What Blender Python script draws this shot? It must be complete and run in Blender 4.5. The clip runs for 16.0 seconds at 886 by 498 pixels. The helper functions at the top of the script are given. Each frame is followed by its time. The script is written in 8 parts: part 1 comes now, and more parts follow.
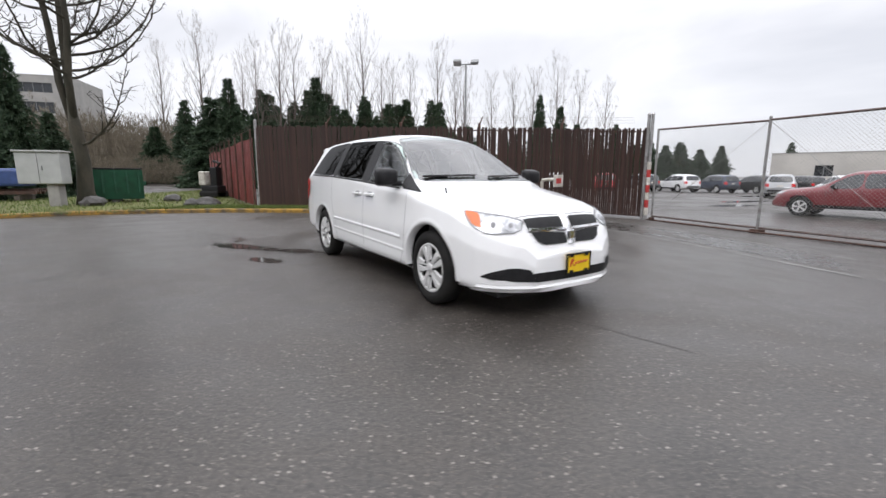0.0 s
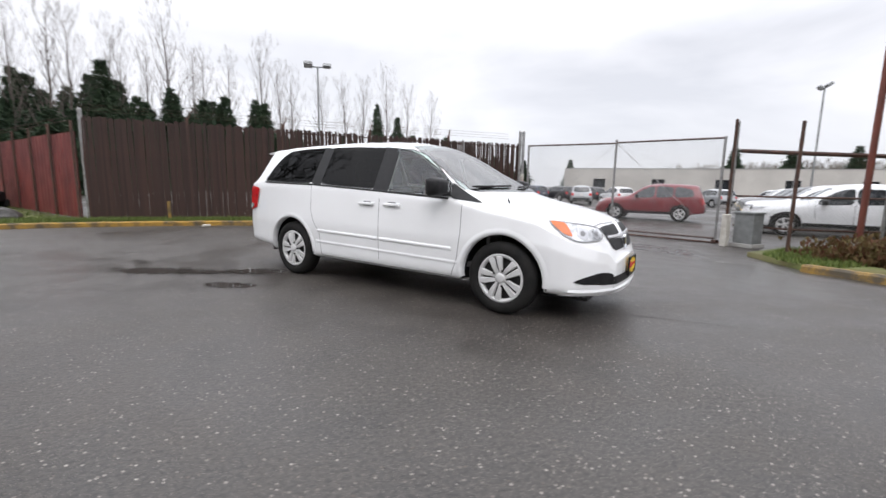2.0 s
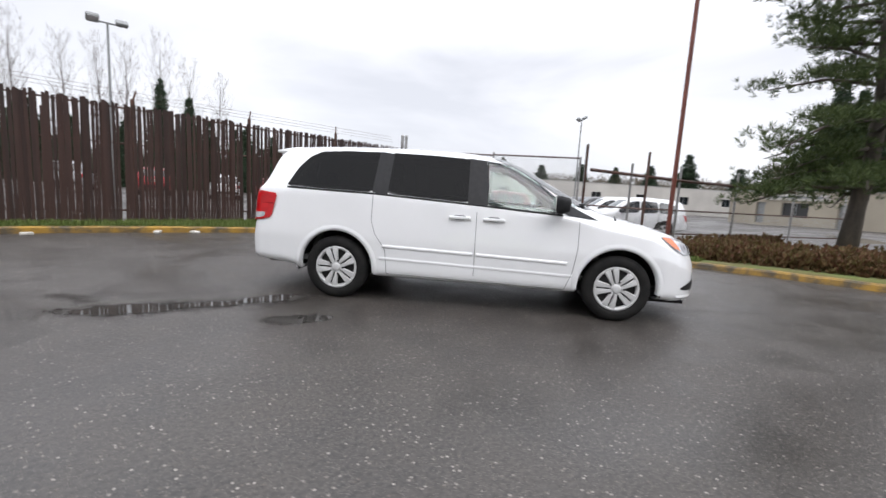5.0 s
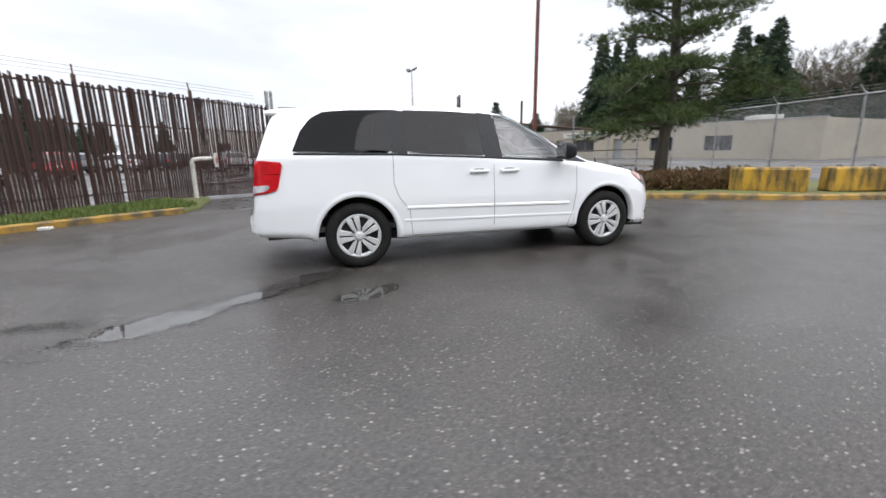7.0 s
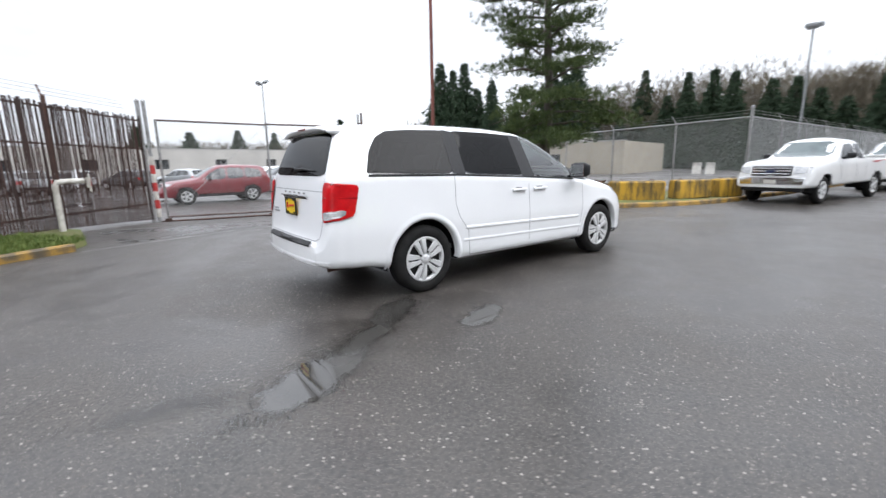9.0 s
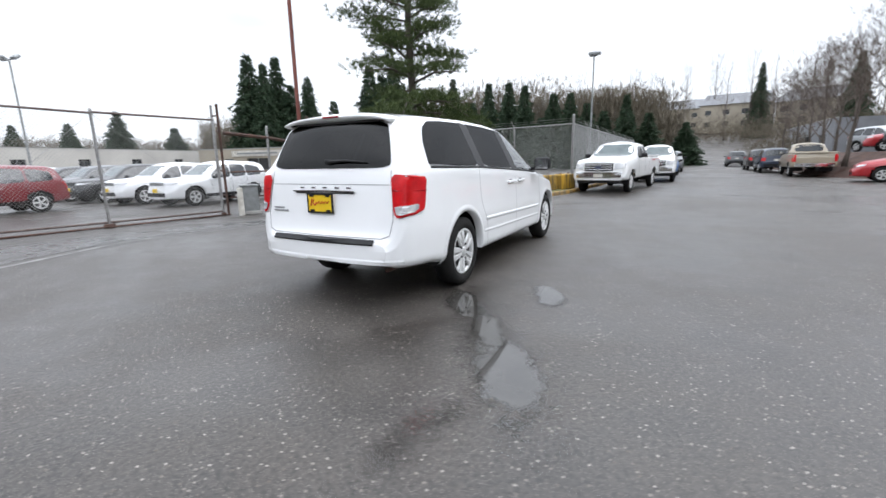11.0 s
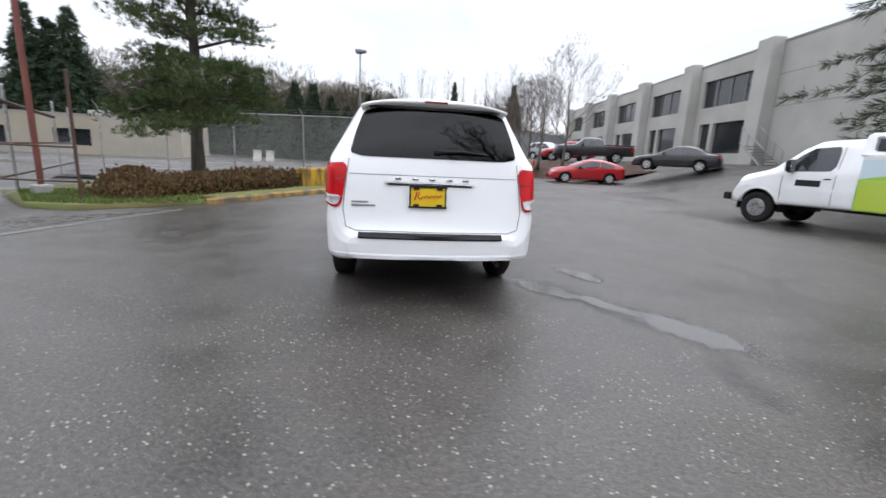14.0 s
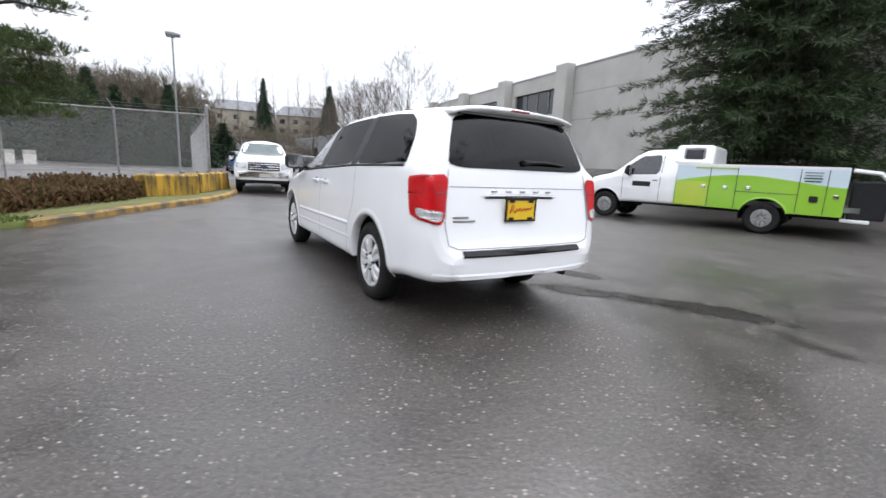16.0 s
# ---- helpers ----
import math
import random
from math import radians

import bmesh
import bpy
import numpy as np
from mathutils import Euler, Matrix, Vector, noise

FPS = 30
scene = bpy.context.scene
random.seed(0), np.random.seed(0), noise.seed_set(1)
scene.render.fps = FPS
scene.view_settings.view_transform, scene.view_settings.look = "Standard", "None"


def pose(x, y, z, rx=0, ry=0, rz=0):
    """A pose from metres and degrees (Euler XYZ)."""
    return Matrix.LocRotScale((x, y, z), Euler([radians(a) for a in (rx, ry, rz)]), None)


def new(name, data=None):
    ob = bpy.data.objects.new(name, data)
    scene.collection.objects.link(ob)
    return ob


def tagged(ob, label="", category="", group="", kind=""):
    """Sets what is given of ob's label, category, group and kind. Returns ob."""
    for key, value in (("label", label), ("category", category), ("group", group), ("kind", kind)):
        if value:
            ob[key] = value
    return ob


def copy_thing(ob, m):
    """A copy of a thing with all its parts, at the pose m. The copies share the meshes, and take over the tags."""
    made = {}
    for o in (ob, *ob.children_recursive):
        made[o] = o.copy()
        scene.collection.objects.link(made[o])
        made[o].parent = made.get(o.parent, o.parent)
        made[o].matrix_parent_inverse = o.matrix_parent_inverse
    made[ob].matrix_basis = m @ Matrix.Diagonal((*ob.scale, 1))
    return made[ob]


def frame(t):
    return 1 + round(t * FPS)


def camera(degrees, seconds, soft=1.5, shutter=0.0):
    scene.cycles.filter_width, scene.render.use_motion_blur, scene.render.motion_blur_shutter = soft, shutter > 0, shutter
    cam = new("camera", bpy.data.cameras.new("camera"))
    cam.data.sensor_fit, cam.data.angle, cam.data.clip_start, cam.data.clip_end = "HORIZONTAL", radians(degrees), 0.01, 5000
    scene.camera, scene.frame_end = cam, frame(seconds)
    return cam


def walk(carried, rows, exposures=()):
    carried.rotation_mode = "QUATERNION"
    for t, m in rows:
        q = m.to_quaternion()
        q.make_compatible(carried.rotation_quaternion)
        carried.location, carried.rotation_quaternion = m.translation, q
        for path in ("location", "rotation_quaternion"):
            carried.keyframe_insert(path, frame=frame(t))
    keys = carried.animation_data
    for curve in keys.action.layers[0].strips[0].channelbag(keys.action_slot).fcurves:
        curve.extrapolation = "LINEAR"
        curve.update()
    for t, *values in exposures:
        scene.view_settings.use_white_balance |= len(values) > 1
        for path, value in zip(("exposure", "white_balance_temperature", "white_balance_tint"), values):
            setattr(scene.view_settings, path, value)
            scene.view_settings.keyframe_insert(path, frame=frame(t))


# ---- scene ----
cam = camera(91.3, 16.0, 1.5, 0.5)
METRES, EYE, TILT, LEAN, TURN = 18.157, 1.2155, 1.284, 0.608, 0.0
ROWS = [
    (0.0, 0.0, 0.0, 0.0, 0.15, -10.96, -0.76),
    (0.5, -0.0325, 0.003, -0.0012, -2.82, -11.09, -1.38),
    (1.0, -0.0645, 0.0076, -0.0012, -10.32, -10.06, -2.38),
    (1.5, -0.0953, 0.0186, -0.002, -15.33, -9.91, -1.06),
    (2.0, -0.1245, 0.0299, -0.0017, -22.89, -9.42, -2.03),
    (2.5, -0.1524, 0.0454, -0.0038, -26.06, -11.6, -2.05),
    (3.0, -0.1781, 0.0629, -0.0025, -30.5, -9.68, -2.35),
    (3.5, -0.2032, 0.0828, -0.0022, -34.14, -10.17, -2.35),
    (4.0, -0.2267, 0.1042, -0.0021, -39.36, -10.68, -3.24),
    (6.5, -0.3188, 0.2202, -0.0047, -67.22, -9.25, -1.94),
    (7.0, -0.332, 0.249, -0.0076, -73.56, -12.82, -0.49),
    (7.5, -0.3421, 0.2793, -0.0067, -78.91, -11.05, 0.3),
    (8.0, -0.3477, 0.3118, -0.0067, -83.85, -10.71, 0.46),
    (8.5, -0.348, 0.3448, -0.0064, -87.71, -11.07, -0.06),
    (9.0, -0.3467, 0.3776, -0.0066, -94.3, -10.51, -0.2),
    (11.5, -0.296, 0.5235, -0.0124, -122.29, -10.25, -0.67),
    (12.0, -0.2764, 0.5491, -0.0115, -125.66, -9.97, -1.87),
    (12.5, -0.2553, 0.5735, -0.012, -130.78, -10.32, -1.74),
    (13.0, -0.2327, 0.593, -0.0117, -137.34, -9.9, -2.54),
    (13.5, -0.2108, 0.6117, -0.0122, -146.72, -10.45, -2.69),
    (14.0, -0.182, 0.6228, -0.0141, -153.83, -10.73, -2.71),
    (14.5, -0.1521, 0.6334, -0.0142, -159.79, -9.36, -3.88),
    (15.0, -0.1225, 0.638, -0.0164, -165.7, -11.17, -3.14),
    (15.5, -0.0928, 0.6399, -0.0148, -173.01, -8.81, -2.5),
    (16.0, -0.0612, 0.639, -0.0152, -177.79, -9.4, -2.23),
]
walk(cam, [(t, pose(0, 0, EYE, TILT, LEAN, TURN) @ pose(METRES * x, METRES * y, METRES * z, 90 + pitch, roll, yaw)) for t, x, y, z, yaw, pitch, roll in ROWS],
     exposures=((0.0, 0.18, 6500, 13), (4.0, 0.20, 6480, 13), (6.5, 0.33, 6350, 12), (8.0, 0.50, 6280, 11), (9.0, 0.54, 6250, 11), (12.0, 0.44, 6200, 10), (13.5, 0.34, 6230, 11), (14.5, 0.36, 6260, 12), (16.0, 0.52, 6280, 12)))

# ---- light and sky ----
SUN_EL, SUN_AZ = 50.0, 200.0
world = bpy.data.worlds.new("overcast_sky")
scene.world = world
world.use_nodes = True
wt = world.node_tree
wt.nodes.clear()
w_out = wt.nodes.new("ShaderNodeOutputWorld")
w_bg = wt.nodes.new("ShaderNodeBackground")
w_sky = wt.nodes.new("ShaderNodeTexSky")
w_sky.sky_type = "NISHITA"
w_sky.sun_disc = False
w_sky.sun_elevation, w_sky.sun_rotation = radians(SUN_EL), radians(SUN_AZ)
w_tc = wt.nodes.new("ShaderNodeTexCoord")
w_map = wt.nodes.new("ShaderNodeMapping")
w_map.inputs["Scale"].default_value = (1.0, 1.0, 2.6)
w_noise = wt.nodes.new("ShaderNodeTexNoise")
w_noise.inputs["Scale"].default_value = 1.9
w_noise.inputs["Detail"].default_value = 5.0
w_noise.inputs["Distortion"].default_value = 0.5
w_ramp = wt.nodes.new("ShaderNodeValToRGB")
w_ramp.color_ramp.elements[0].position, w_ramp.color_ramp.elements[0].color = 0.36, (0.575, 0.595, 0.63, 1)
w_ramp.color_ramp.elements[1].position, w_ramp.color_ramp.elements[1].color = 0.60, (0.74, 0.755, 0.78, 1)
# an overcast dome is brighter towards the zenith
w_sep = wt.nodes.new("ShaderNodeSeparateXYZ")
w_grad = wt.nodes.new("ShaderNodeMapRange")
w_grad.inputs["From Min"].default_value, w_grad.inputs["From Max"].default_value = 0.27, 0.66
w_grad.inputs["To Min"].default_value, w_grad.inputs["To Max"].default_value = 1.0, 2.45
w_mul = wt.nodes.new("ShaderNodeVectorMath")
w_mul.operation = "SCALE"
w_skymul = wt.nodes.new("ShaderNodeVectorMath")
w_skymul.operation = "SCALE"
w_skymul.inputs["Scale"].default_value = 0.10
w_mix = wt.nodes.new("ShaderNodeMix")
w_mix.data_type = "RGBA"
w_mix.inputs[0].default_value = 0.93
wl = wt.links.new
wl(w_tc.outputs["Generated"], w_map.inputs["Vector"])
wl(w_map.outputs[0], w_noise.inputs["Vector"])
wl(w_noise.outputs[0], w_ramp.inputs[0])
wl(w_tc.outputs["Generated"], w_sep.inputs[0])
wl(w_sep.outputs[2], w_grad.inputs["Value"])
wl(w_ramp.outputs[0], w_mul.inputs[0])
wl(w_grad.outputs[0], w_mul.inputs["Scale"])
wl(w_sky.outputs[0], w_skymul.inputs[0])
wl(w_skymul.outputs[0], w_mix.inputs[6])
wl(w_mul.outputs[0], w_mix.inputs[7])
wl(w_mix.outputs[2], w_bg.inputs[0])
wl(w_bg.outputs[0], w_out.inputs[0])
w_bg.inputs[1].default_value = 1.25

sun = new("sun", bpy.data.lights.new("sun", "SUN"))
sun.data.energy, sun.data.angle, sun.data.color = 0.8, radians(35), (1.0, 0.98, 0.96)
sun.matrix_world = pose(0, 0, 30, 90 - SUN_EL, 0, 180 - SUN_AZ)
scene.view_settings.exposure = 0.0


# ---- materials ----
def nodes_of(name):
    m = bpy.data.materials.new(name)
    m.use_nodes = True
    nt = m.node_tree
    return m, nt, nt.nodes["Principled BSDF"], nt.links.new


def pmat(name, col, rough=0.6, metal=0.0, col2=None, scale=6.0, fine=80.0, bump=0.0, coat=0.0, spread=0.5, rvar=0.0, stretch=None, rand=0.0, spec=0.5):
    """A surface with colour variation at two scales, fine relief and uneven gloss."""
    m, nt, b, ln = nodes_of(name)
    N = nt.nodes.new
    tc = N("ShaderNodeTexCoord")
    vec = tc.outputs["Object"]
    if stretch:
        mp = N("ShaderNodeMapping")
        mp.inputs["Scale"].default_value = stretch
        ln(vec, mp.inputs[0])
        vec = mp.outputs[0]
    n1, n2 = N("ShaderNodeTexNoise"), N("ShaderNodeTexNoise")
    n1.inputs["Scale"].default_value, n1.inputs["Detail"].default_value = scale, 6.0
    n2.inputs["Scale"].default_value, n2.inputs["Detail"].default_value = fine, 3.0
    ln(vec, n1.inputs["Vector"])
    ln(vec, n2.inputs["Vector"])
    mx = N("ShaderNodeMix")
    mx.data_type = "RGBA"
    c2 = col2 or tuple(c * 0.72 for c in col)
    mx.inputs[6].default_value, mx.inputs[7].default_value = (*col, 1), (*c2, 1)
    add = N("ShaderNodeMath")
    add.operation = "MULTIPLY_ADD"
    add.inputs[1].default_value = 0.35
    ln(n2.outputs[0], add.inputs[0])
    ln(n1.outputs[0], add.inputs[2])
    mr = N("ShaderNodeMapRange")
    mr.inputs["From Min"].default_value, mr.inputs["From Max"].default_value = 0.675 - spread * 0.35, 0.675 + spread * 0.35
    ln(add.outputs[0], mr.inputs["Value"])
    ln(mr.outputs[0], mx.inputs[0])
    col_out = mx.outputs[2]
    if rand:
        oi = N("ShaderNodeObjectInfo")
        hs = N("ShaderNodeHueSaturation")
        r2 = N("ShaderNodeMapRange")
        r2.inputs["To Min"].default_value, r2.inputs["To Max"].default_value = 1 - rand, 1 + rand
        ln(oi.outputs["Random"], r2.inputs["Value"])
        ln(r2.outputs[0], hs.inputs["Value"])
        ln(col_out, hs.inputs["Color"])
        col_out = hs.outputs[0]
    ln(col_out, b.inputs["Base Color"])
    b.inputs["Roughness"].default_value, b.inputs["Metallic"].default_value = rough, metal
    b.inputs["Specular IOR Level"].default_value = spec
    if coat:
        b.inputs["Coat Weight"].default_value, b.inputs["Coat Roughness"].default_value = coat, 0.04
    if rvar:
        rr = N("ShaderNodeMapRange")
        rr.inputs["To Min"].default_value, rr.inputs["To Max"].default_value = max(0.02, rough - rvar), min(1, rough + rvar)
        rr.inputs["From Min"].default_value, rr.inputs["From Max"].default_value = 0.35, 0.65
        ln(n1.outputs[0], rr.inputs["Value"])
        ln(rr.outputs[0], b.inputs["Roughness"])
    if bump:
        bp = N("ShaderNodeBump")
        bp.inputs["Strength"].default_value, bp.inputs["Distance"].default_value = min(1.0, bump), 0.01
        ln(n2.outputs[0], bp.inputs["Height"])
        ln(bp.outputs[0], b.inputs["Normal"])
    return m


def glass_mat(name, tint, gloss=1.0, ior=1.6):
    """A thin tinted pane: see-through, with a mirror on top that grows towards grazing angles."""
    m = bpy.data.materials.new(name)
    m.use_nodes = True
    nt = m.node_tree
    nt.nodes.clear()
    N, ln = nt.nodes.new, nt.links.new
    out, tr, gl, mx, fr = N("ShaderNodeOutputMaterial"), N("ShaderNodeBsdfTransparent"), N("ShaderNodeBsdfGlossy"), N("ShaderNodeMixShader"), N("ShaderNodeFresnel")
    tr.inputs[0].default_value = (*tint, 1)
    gl.inputs["Color"].default_value = (gloss, gloss, gloss, 1)
    gl.inputs["Roughness"].default_value = 0.015
    fr.inputs["IOR"].default_value = ior
    ln(fr.outputs[0], mx.inputs[0])
    ln(tr.outputs[0], mx.inputs[1])
    ln(gl.outputs[0], mx.inputs[2])
    ln(mx.outputs[0], out.inputs[0])
    return m


def asphalt_mat(name, base, wet=0.5):
    """Worn wet asphalt: rounded pale chips of two sizes in brown-black binder, and a film of rain that lies thicker in places."""
    m, nt, b, ln = nodes_of(name)
    N = nt.nodes.new
    tc = N("ShaderNodeTexCoord")

    def noise_tex(scale, detail, dist=0.0):
        n = N("ShaderNodeTexNoise")
        n.inputs["Scale"].default_value, n.inputs["Detail"].default_value, n.inputs["Distortion"].default_value = scale, detail, dist
        ln(tc.outputs["Object"], n.inputs["Vector"])
        return n.outputs[0]

    def ranged(src, a, c, lo, hi):
        r = N("ShaderNodeMapRange")
        for key, val in (("From Min", a), ("From Max", c), ("To Min", lo), ("To Max", hi)):
            r.inputs[key].default_value = val
        ln(src, r.inputs["Value"])
        return r.outputs[0]

    def calc(op, p, q):
        n = N("ShaderNodeMath")
        n.operation = op
        for k, v in enumerate((p, q)):
            if isinstance(v, (int, float)):
                n.inputs[k].default_value = v
            else:
                ln(v, n.inputs[k])
        return n.outputs[0]

    def chips(scale, share):
        """Random rounded stones: a mask, and a random value for each stone."""
        v = N("ShaderNodeTexVoronoi")
        v.inputs["Scale"].default_value = scale
        ln(tc.outputs["Object"], v.inputs["Vector"])
        sep = N("ShaderNodeSeparateColor")
        ln(v.outputs["Color"], sep.inputs[0])
        some = calc("GREATER_THAN", sep.outputs[0], 1 - share)
        return calc("MULTIPLY", some, ranged(v.outputs["Distance"], 0.30, 0.40, 1.0, 0.0)), sep.outputs[1], v.outputs["Distance"]

    big, mid, fine = noise_tex(0.24, 5.0, 0.8), noise_tex(2.1, 8.0), noise_tex(38.0, 8.0)
    binder = N("ShaderNodeValToRGB")
    binder.color_ramp.elements[0].position, binder.color_ramp.elements[0].color = 0.36, (base * 0.36, base * 0.31, base * 0.265, 1)
    binder.color_ramp.elements[1].position, binder.color_ramp.elements[1].color = 0.64, (base * 1.70, base * 1.48, base * 1.28, 1)
    ln(calc("ADD", calc("MULTIPLY", fine, 0.7), calc("MULTIPLY", mid, 0.3)), binder.inputs[0])
    col = binder.outputs[0]
    heights = []
    for scale, share, lo, hi in ((105.0, 0.42, (0.045, 0.038, 0.032), (0.16, 0.142, 0.125)), (46.0, 0.125, (0.070, 0.054, 0.042), (0.34, 0.31, 0.28))):
        mask, val, dist = chips(scale, share)
        tone = N("ShaderNodeMix")
        tone.data_type = "RGBA"
        tone.inputs[6].default_value, tone.inputs[7].default_value = (*lo, 1), (*hi, 1)
        ln(val, tone.inputs[0])
        mx = N("ShaderNodeMix")
        mx.data_type = "RGBA"
        ln(mask, mx.inputs[0])
        ln(col, mx.inputs[6])
        ln(tone.outputs[2], mx.inputs[7])
        col = mx.outputs[2]
        heights.append(calc("MULTIPLY", mask, 0.6))
    mul = N("ShaderNodeVectorMath")
    mul.operation = "SCALE"
    ln(col, mul.inputs[0])
    ln(ranged(big, 0.30, 0.70, 0.82, 1.18), mul.inputs["Scale"])
    ln(mul.outputs[0], b.inputs["Base Color"])
    film = calc("SUBTRACT", calc("ADD", calc("MULTIPLY", mid, 0.30), big), 0.15)
    ln(ranged(film, 0.38, 0.62, 0.60 - 0.38 * wet, 0.58), b.inputs["Roughness"])
    b.inputs["Specular IOR Level"].default_value = 0.55
    bp = N("ShaderNodeBump")
    bp.inputs["Distance"].default_value = 0.007
    ln(ranged(film, 0.38, 0.62, 0.40, 0.80), bp.inputs["Strength"])
    ln(calc("ADD", calc("ADD", heights[0], heights[1]), fine), bp.inputs["Height"])
    ln(bp.outputs[0], b.inputs["Normal"])
    return m


def leaf_mat(name, a, c):
    m, nt, b, ln = nodes_of(name)
    N = nt.nodes.new
    g = N("ShaderNodeNewGeometry")
    mx = N("ShaderNodeMix")
    mx.data_type = "RGBA"
    mx.inputs[6].default_value, mx.inputs[7].default_value = (*a, 1), (*c, 1)
    ln(g.outputs["Random Per Island"], mx.inputs[0])
    ln(mx.outputs[2], b.inputs["Base Color"])
    b.inputs["Roughness"].default_value = 0.65
    b.inputs["Specular IOR Level"].default_value = 0.25
    return m


M_ASPHALT = asphalt_mat("asphalt", 0.040, 0.8)
M_WATER = pmat("puddle_water", (0.035, 0.033, 0.03), 0.03, col2=(0.05, 0.047, 0.043), scale=4, spec=0.6)


def wet_edge(m, fade=0.55, rough=0.55, most=1.0):
    """Water that thins out towards the rim of its patch, where the coarse grains of the asphalt stand out of it."""
    nt = m.node_tree
    N, ln = nt.nodes.new, nt.links.new
    tc, n1, n2 = N("ShaderNodeTexCoord"), N("ShaderNodeTexNoise"), N("ShaderNodeTexNoise")
    n1.inputs["Scale"].default_value, n2.inputs["Scale"].default_value = 46.0, 5.0
    n1.inputs["Detail"].default_value, n2.inputs["Detail"].default_value = 3.0, 5.0
    ln(tc.outputs["Object"], n1.inputs["Vector"])
    ln(tc.outputs["Object"], n2.inputs["Vector"])
    sep, ab = N("ShaderNodeVectorMath"), N("ShaderNodeVectorMath")
    sep.operation, ab.operation = "MULTIPLY_ADD", "LENGTH"
    sep.inputs[1].default_value, sep.inputs[2].default_value = (2, 2, 0), (-1, -1, 0)
    ln(tc.outputs["Generated"], sep.inputs[0])
    ln(sep.outputs[0], ab.inputs[0])

    def calc(op, p, q):
        n = N("ShaderNodeMath")
        n.operation = op
        for k, v in enumerate((p, q)):
            if isinstance(v, (int, float)):
                n.inputs[k].default_value = v
            else:
                ln(v, n.inputs[k])
        return n.outputs[0]
    depth = calc("SUBTRACT", 1.0, ab.outputs["Value"])
    depth = calc("ADD", depth, calc("MULTIPLY", calc("SUBTRACT", n2.outputs[0], 0.55), 1.6 * rough))
    depth = calc("ADD", depth, calc("MULTIPLY", calc("SUBTRACT", n1.outputs[0], 0.5), 1.1 * rough))
    mr = N("ShaderNodeMapRange")
    mr.interpolation_type = "SMOOTHSTEP"
    mr.inputs["From Min"].default_value, mr.inputs["From Max"].default_value, mr.inputs["To Max"].default_value = 0.24, 0.24 + fade, most
    ln(depth, mr.inputs["Value"])
    b = [n for n in nt.nodes if n.type == "BSDF_PRINCIPLED"][0]
    ln(mr.outputs[0], b.inputs["Alpha"])


wet_edge(M_WATER, 0.28, 0.60)
M_FILM = pmat("thin_rain_film", (0.030, 0.027, 0.024), 0.13, col2=(0.045, 0.041, 0.037), scale=5, spec=0.6)
wet_edge(M_FILM, 0.8, 0.8, 0.55)
M_DAMP = pmat("damp_asphalt", (0.033, 0.031, 0.028), 0.28, col2=(0.05, 0.047, 0.043), scale=5, fine=120, bump=0.25, rvar=0.12)
M_CRACK = pmat("crack_shadow", (0.016, 0.014, 0.012), 0.5, col2=(0.03, 0.026, 0.022), scale=9, fine=60, bump=0.6)
M_CONC = pmat("concrete", (0.36, 0.35, 0.33), 0.8, col2=(0.22, 0.21, 0.20), scale=1.5, fine=60, bump=0.2)
M_CONCWET = pmat("wet_concrete", (0.20, 0.195, 0.185), 0.45, col2=(0.12, 0.117, 0.11), scale=3, fine=70, bump=0.2, rvar=0.15)
M_YELLOW = pmat("worn_yellow_paint", (0.36, 0.205, 0.028), 0.65, col2=(0.075, 0.06, 0.037), scale=3.5, fine=45, bump=0.3, spread=0.38)
M_YELLOWBLK = pmat("weathered_yellow_block", (0.52, 0.30, 0.022), 0.7, col2=(0.06, 0.045, 0.02), scale=2.2, fine=30, bump=0.35, spread=0.42, stretch=(3.2, 3.2, 0.55))
M_GRASS = leaf_mat("grass_blades", (0.06, 0.10, 0.02), (0.14, 0.17, 0.045))
M_SOIL = pmat("grass_soil", (0.105, 0.135, 0.03), 0.9, col2=(0.115, 0.10, 0.038), scale=1.4, fine=40, bump=0.5)
M_MULCH = pmat("bark_mulch", (0.075, 0.038, 0.026), 0.9, col2=(0.032, 0.017, 0.012), scale=3, fine=35, bump=0.8)
M_SLAT = pmat("rusty_brown_slat", (0.048, 0.021, 0.014), 0.7, col2=(0.020, 0.010, 0.008), scale=2.0, fine=40, bump=0.3, stretch=(1, 1, 0.25), rand=0.28)
M_REDSHEET = pmat("dark_red_metal_sheet", (0.19, 0.035, 0.03), 0.5, col2=(0.11, 0.02, 0.018), scale=1.2, fine=30, bump=0.15, rvar=0.1)
M_GALV = pmat("galvanised_steel", (0.42, 0.42, 0.42), 0.45, 0.7, col2=(0.26, 0.25, 0.24), scale=8, fine=60, rvar=0.1)
M_WIRE = pmat("chain_link_wire", (0.40, 0.40, 0.395), 0.5, 0.4, scale=5)
M_RUST = pmat("rusted_steel", (0.105, 0.052, 0.036), 0.75, 0.2, col2=(0.055, 0.036, 0.03), scale=7, fine=50, bump=0.3)
M_DULL = pmat("weathered_steel", (0.15, 0.125, 0.115), 0.65, 0.3, col2=(0.10, 0.065, 0.055), scale=7, fine=50, bump=0.2)
M_POLE = pmat("red_oxide_pole_paint", (0.20, 0.055, 0.035), 0.55, col2=(0.11, 0.035, 0.028), scale=5, fine=50, stretch=(1, 1, 0.2))
M_WHITEPOST = pmat("dirty_white_paint", (0.62, 0.60, 0.55), 0.6, col2=(0.38, 0.35, 0.30), scale=6, fine=40)
M_REDBAND = pmat("red_band_paint", (0.50, 0.04, 0.035), 0.55, col2=(0.33, 0.03, 0.03))
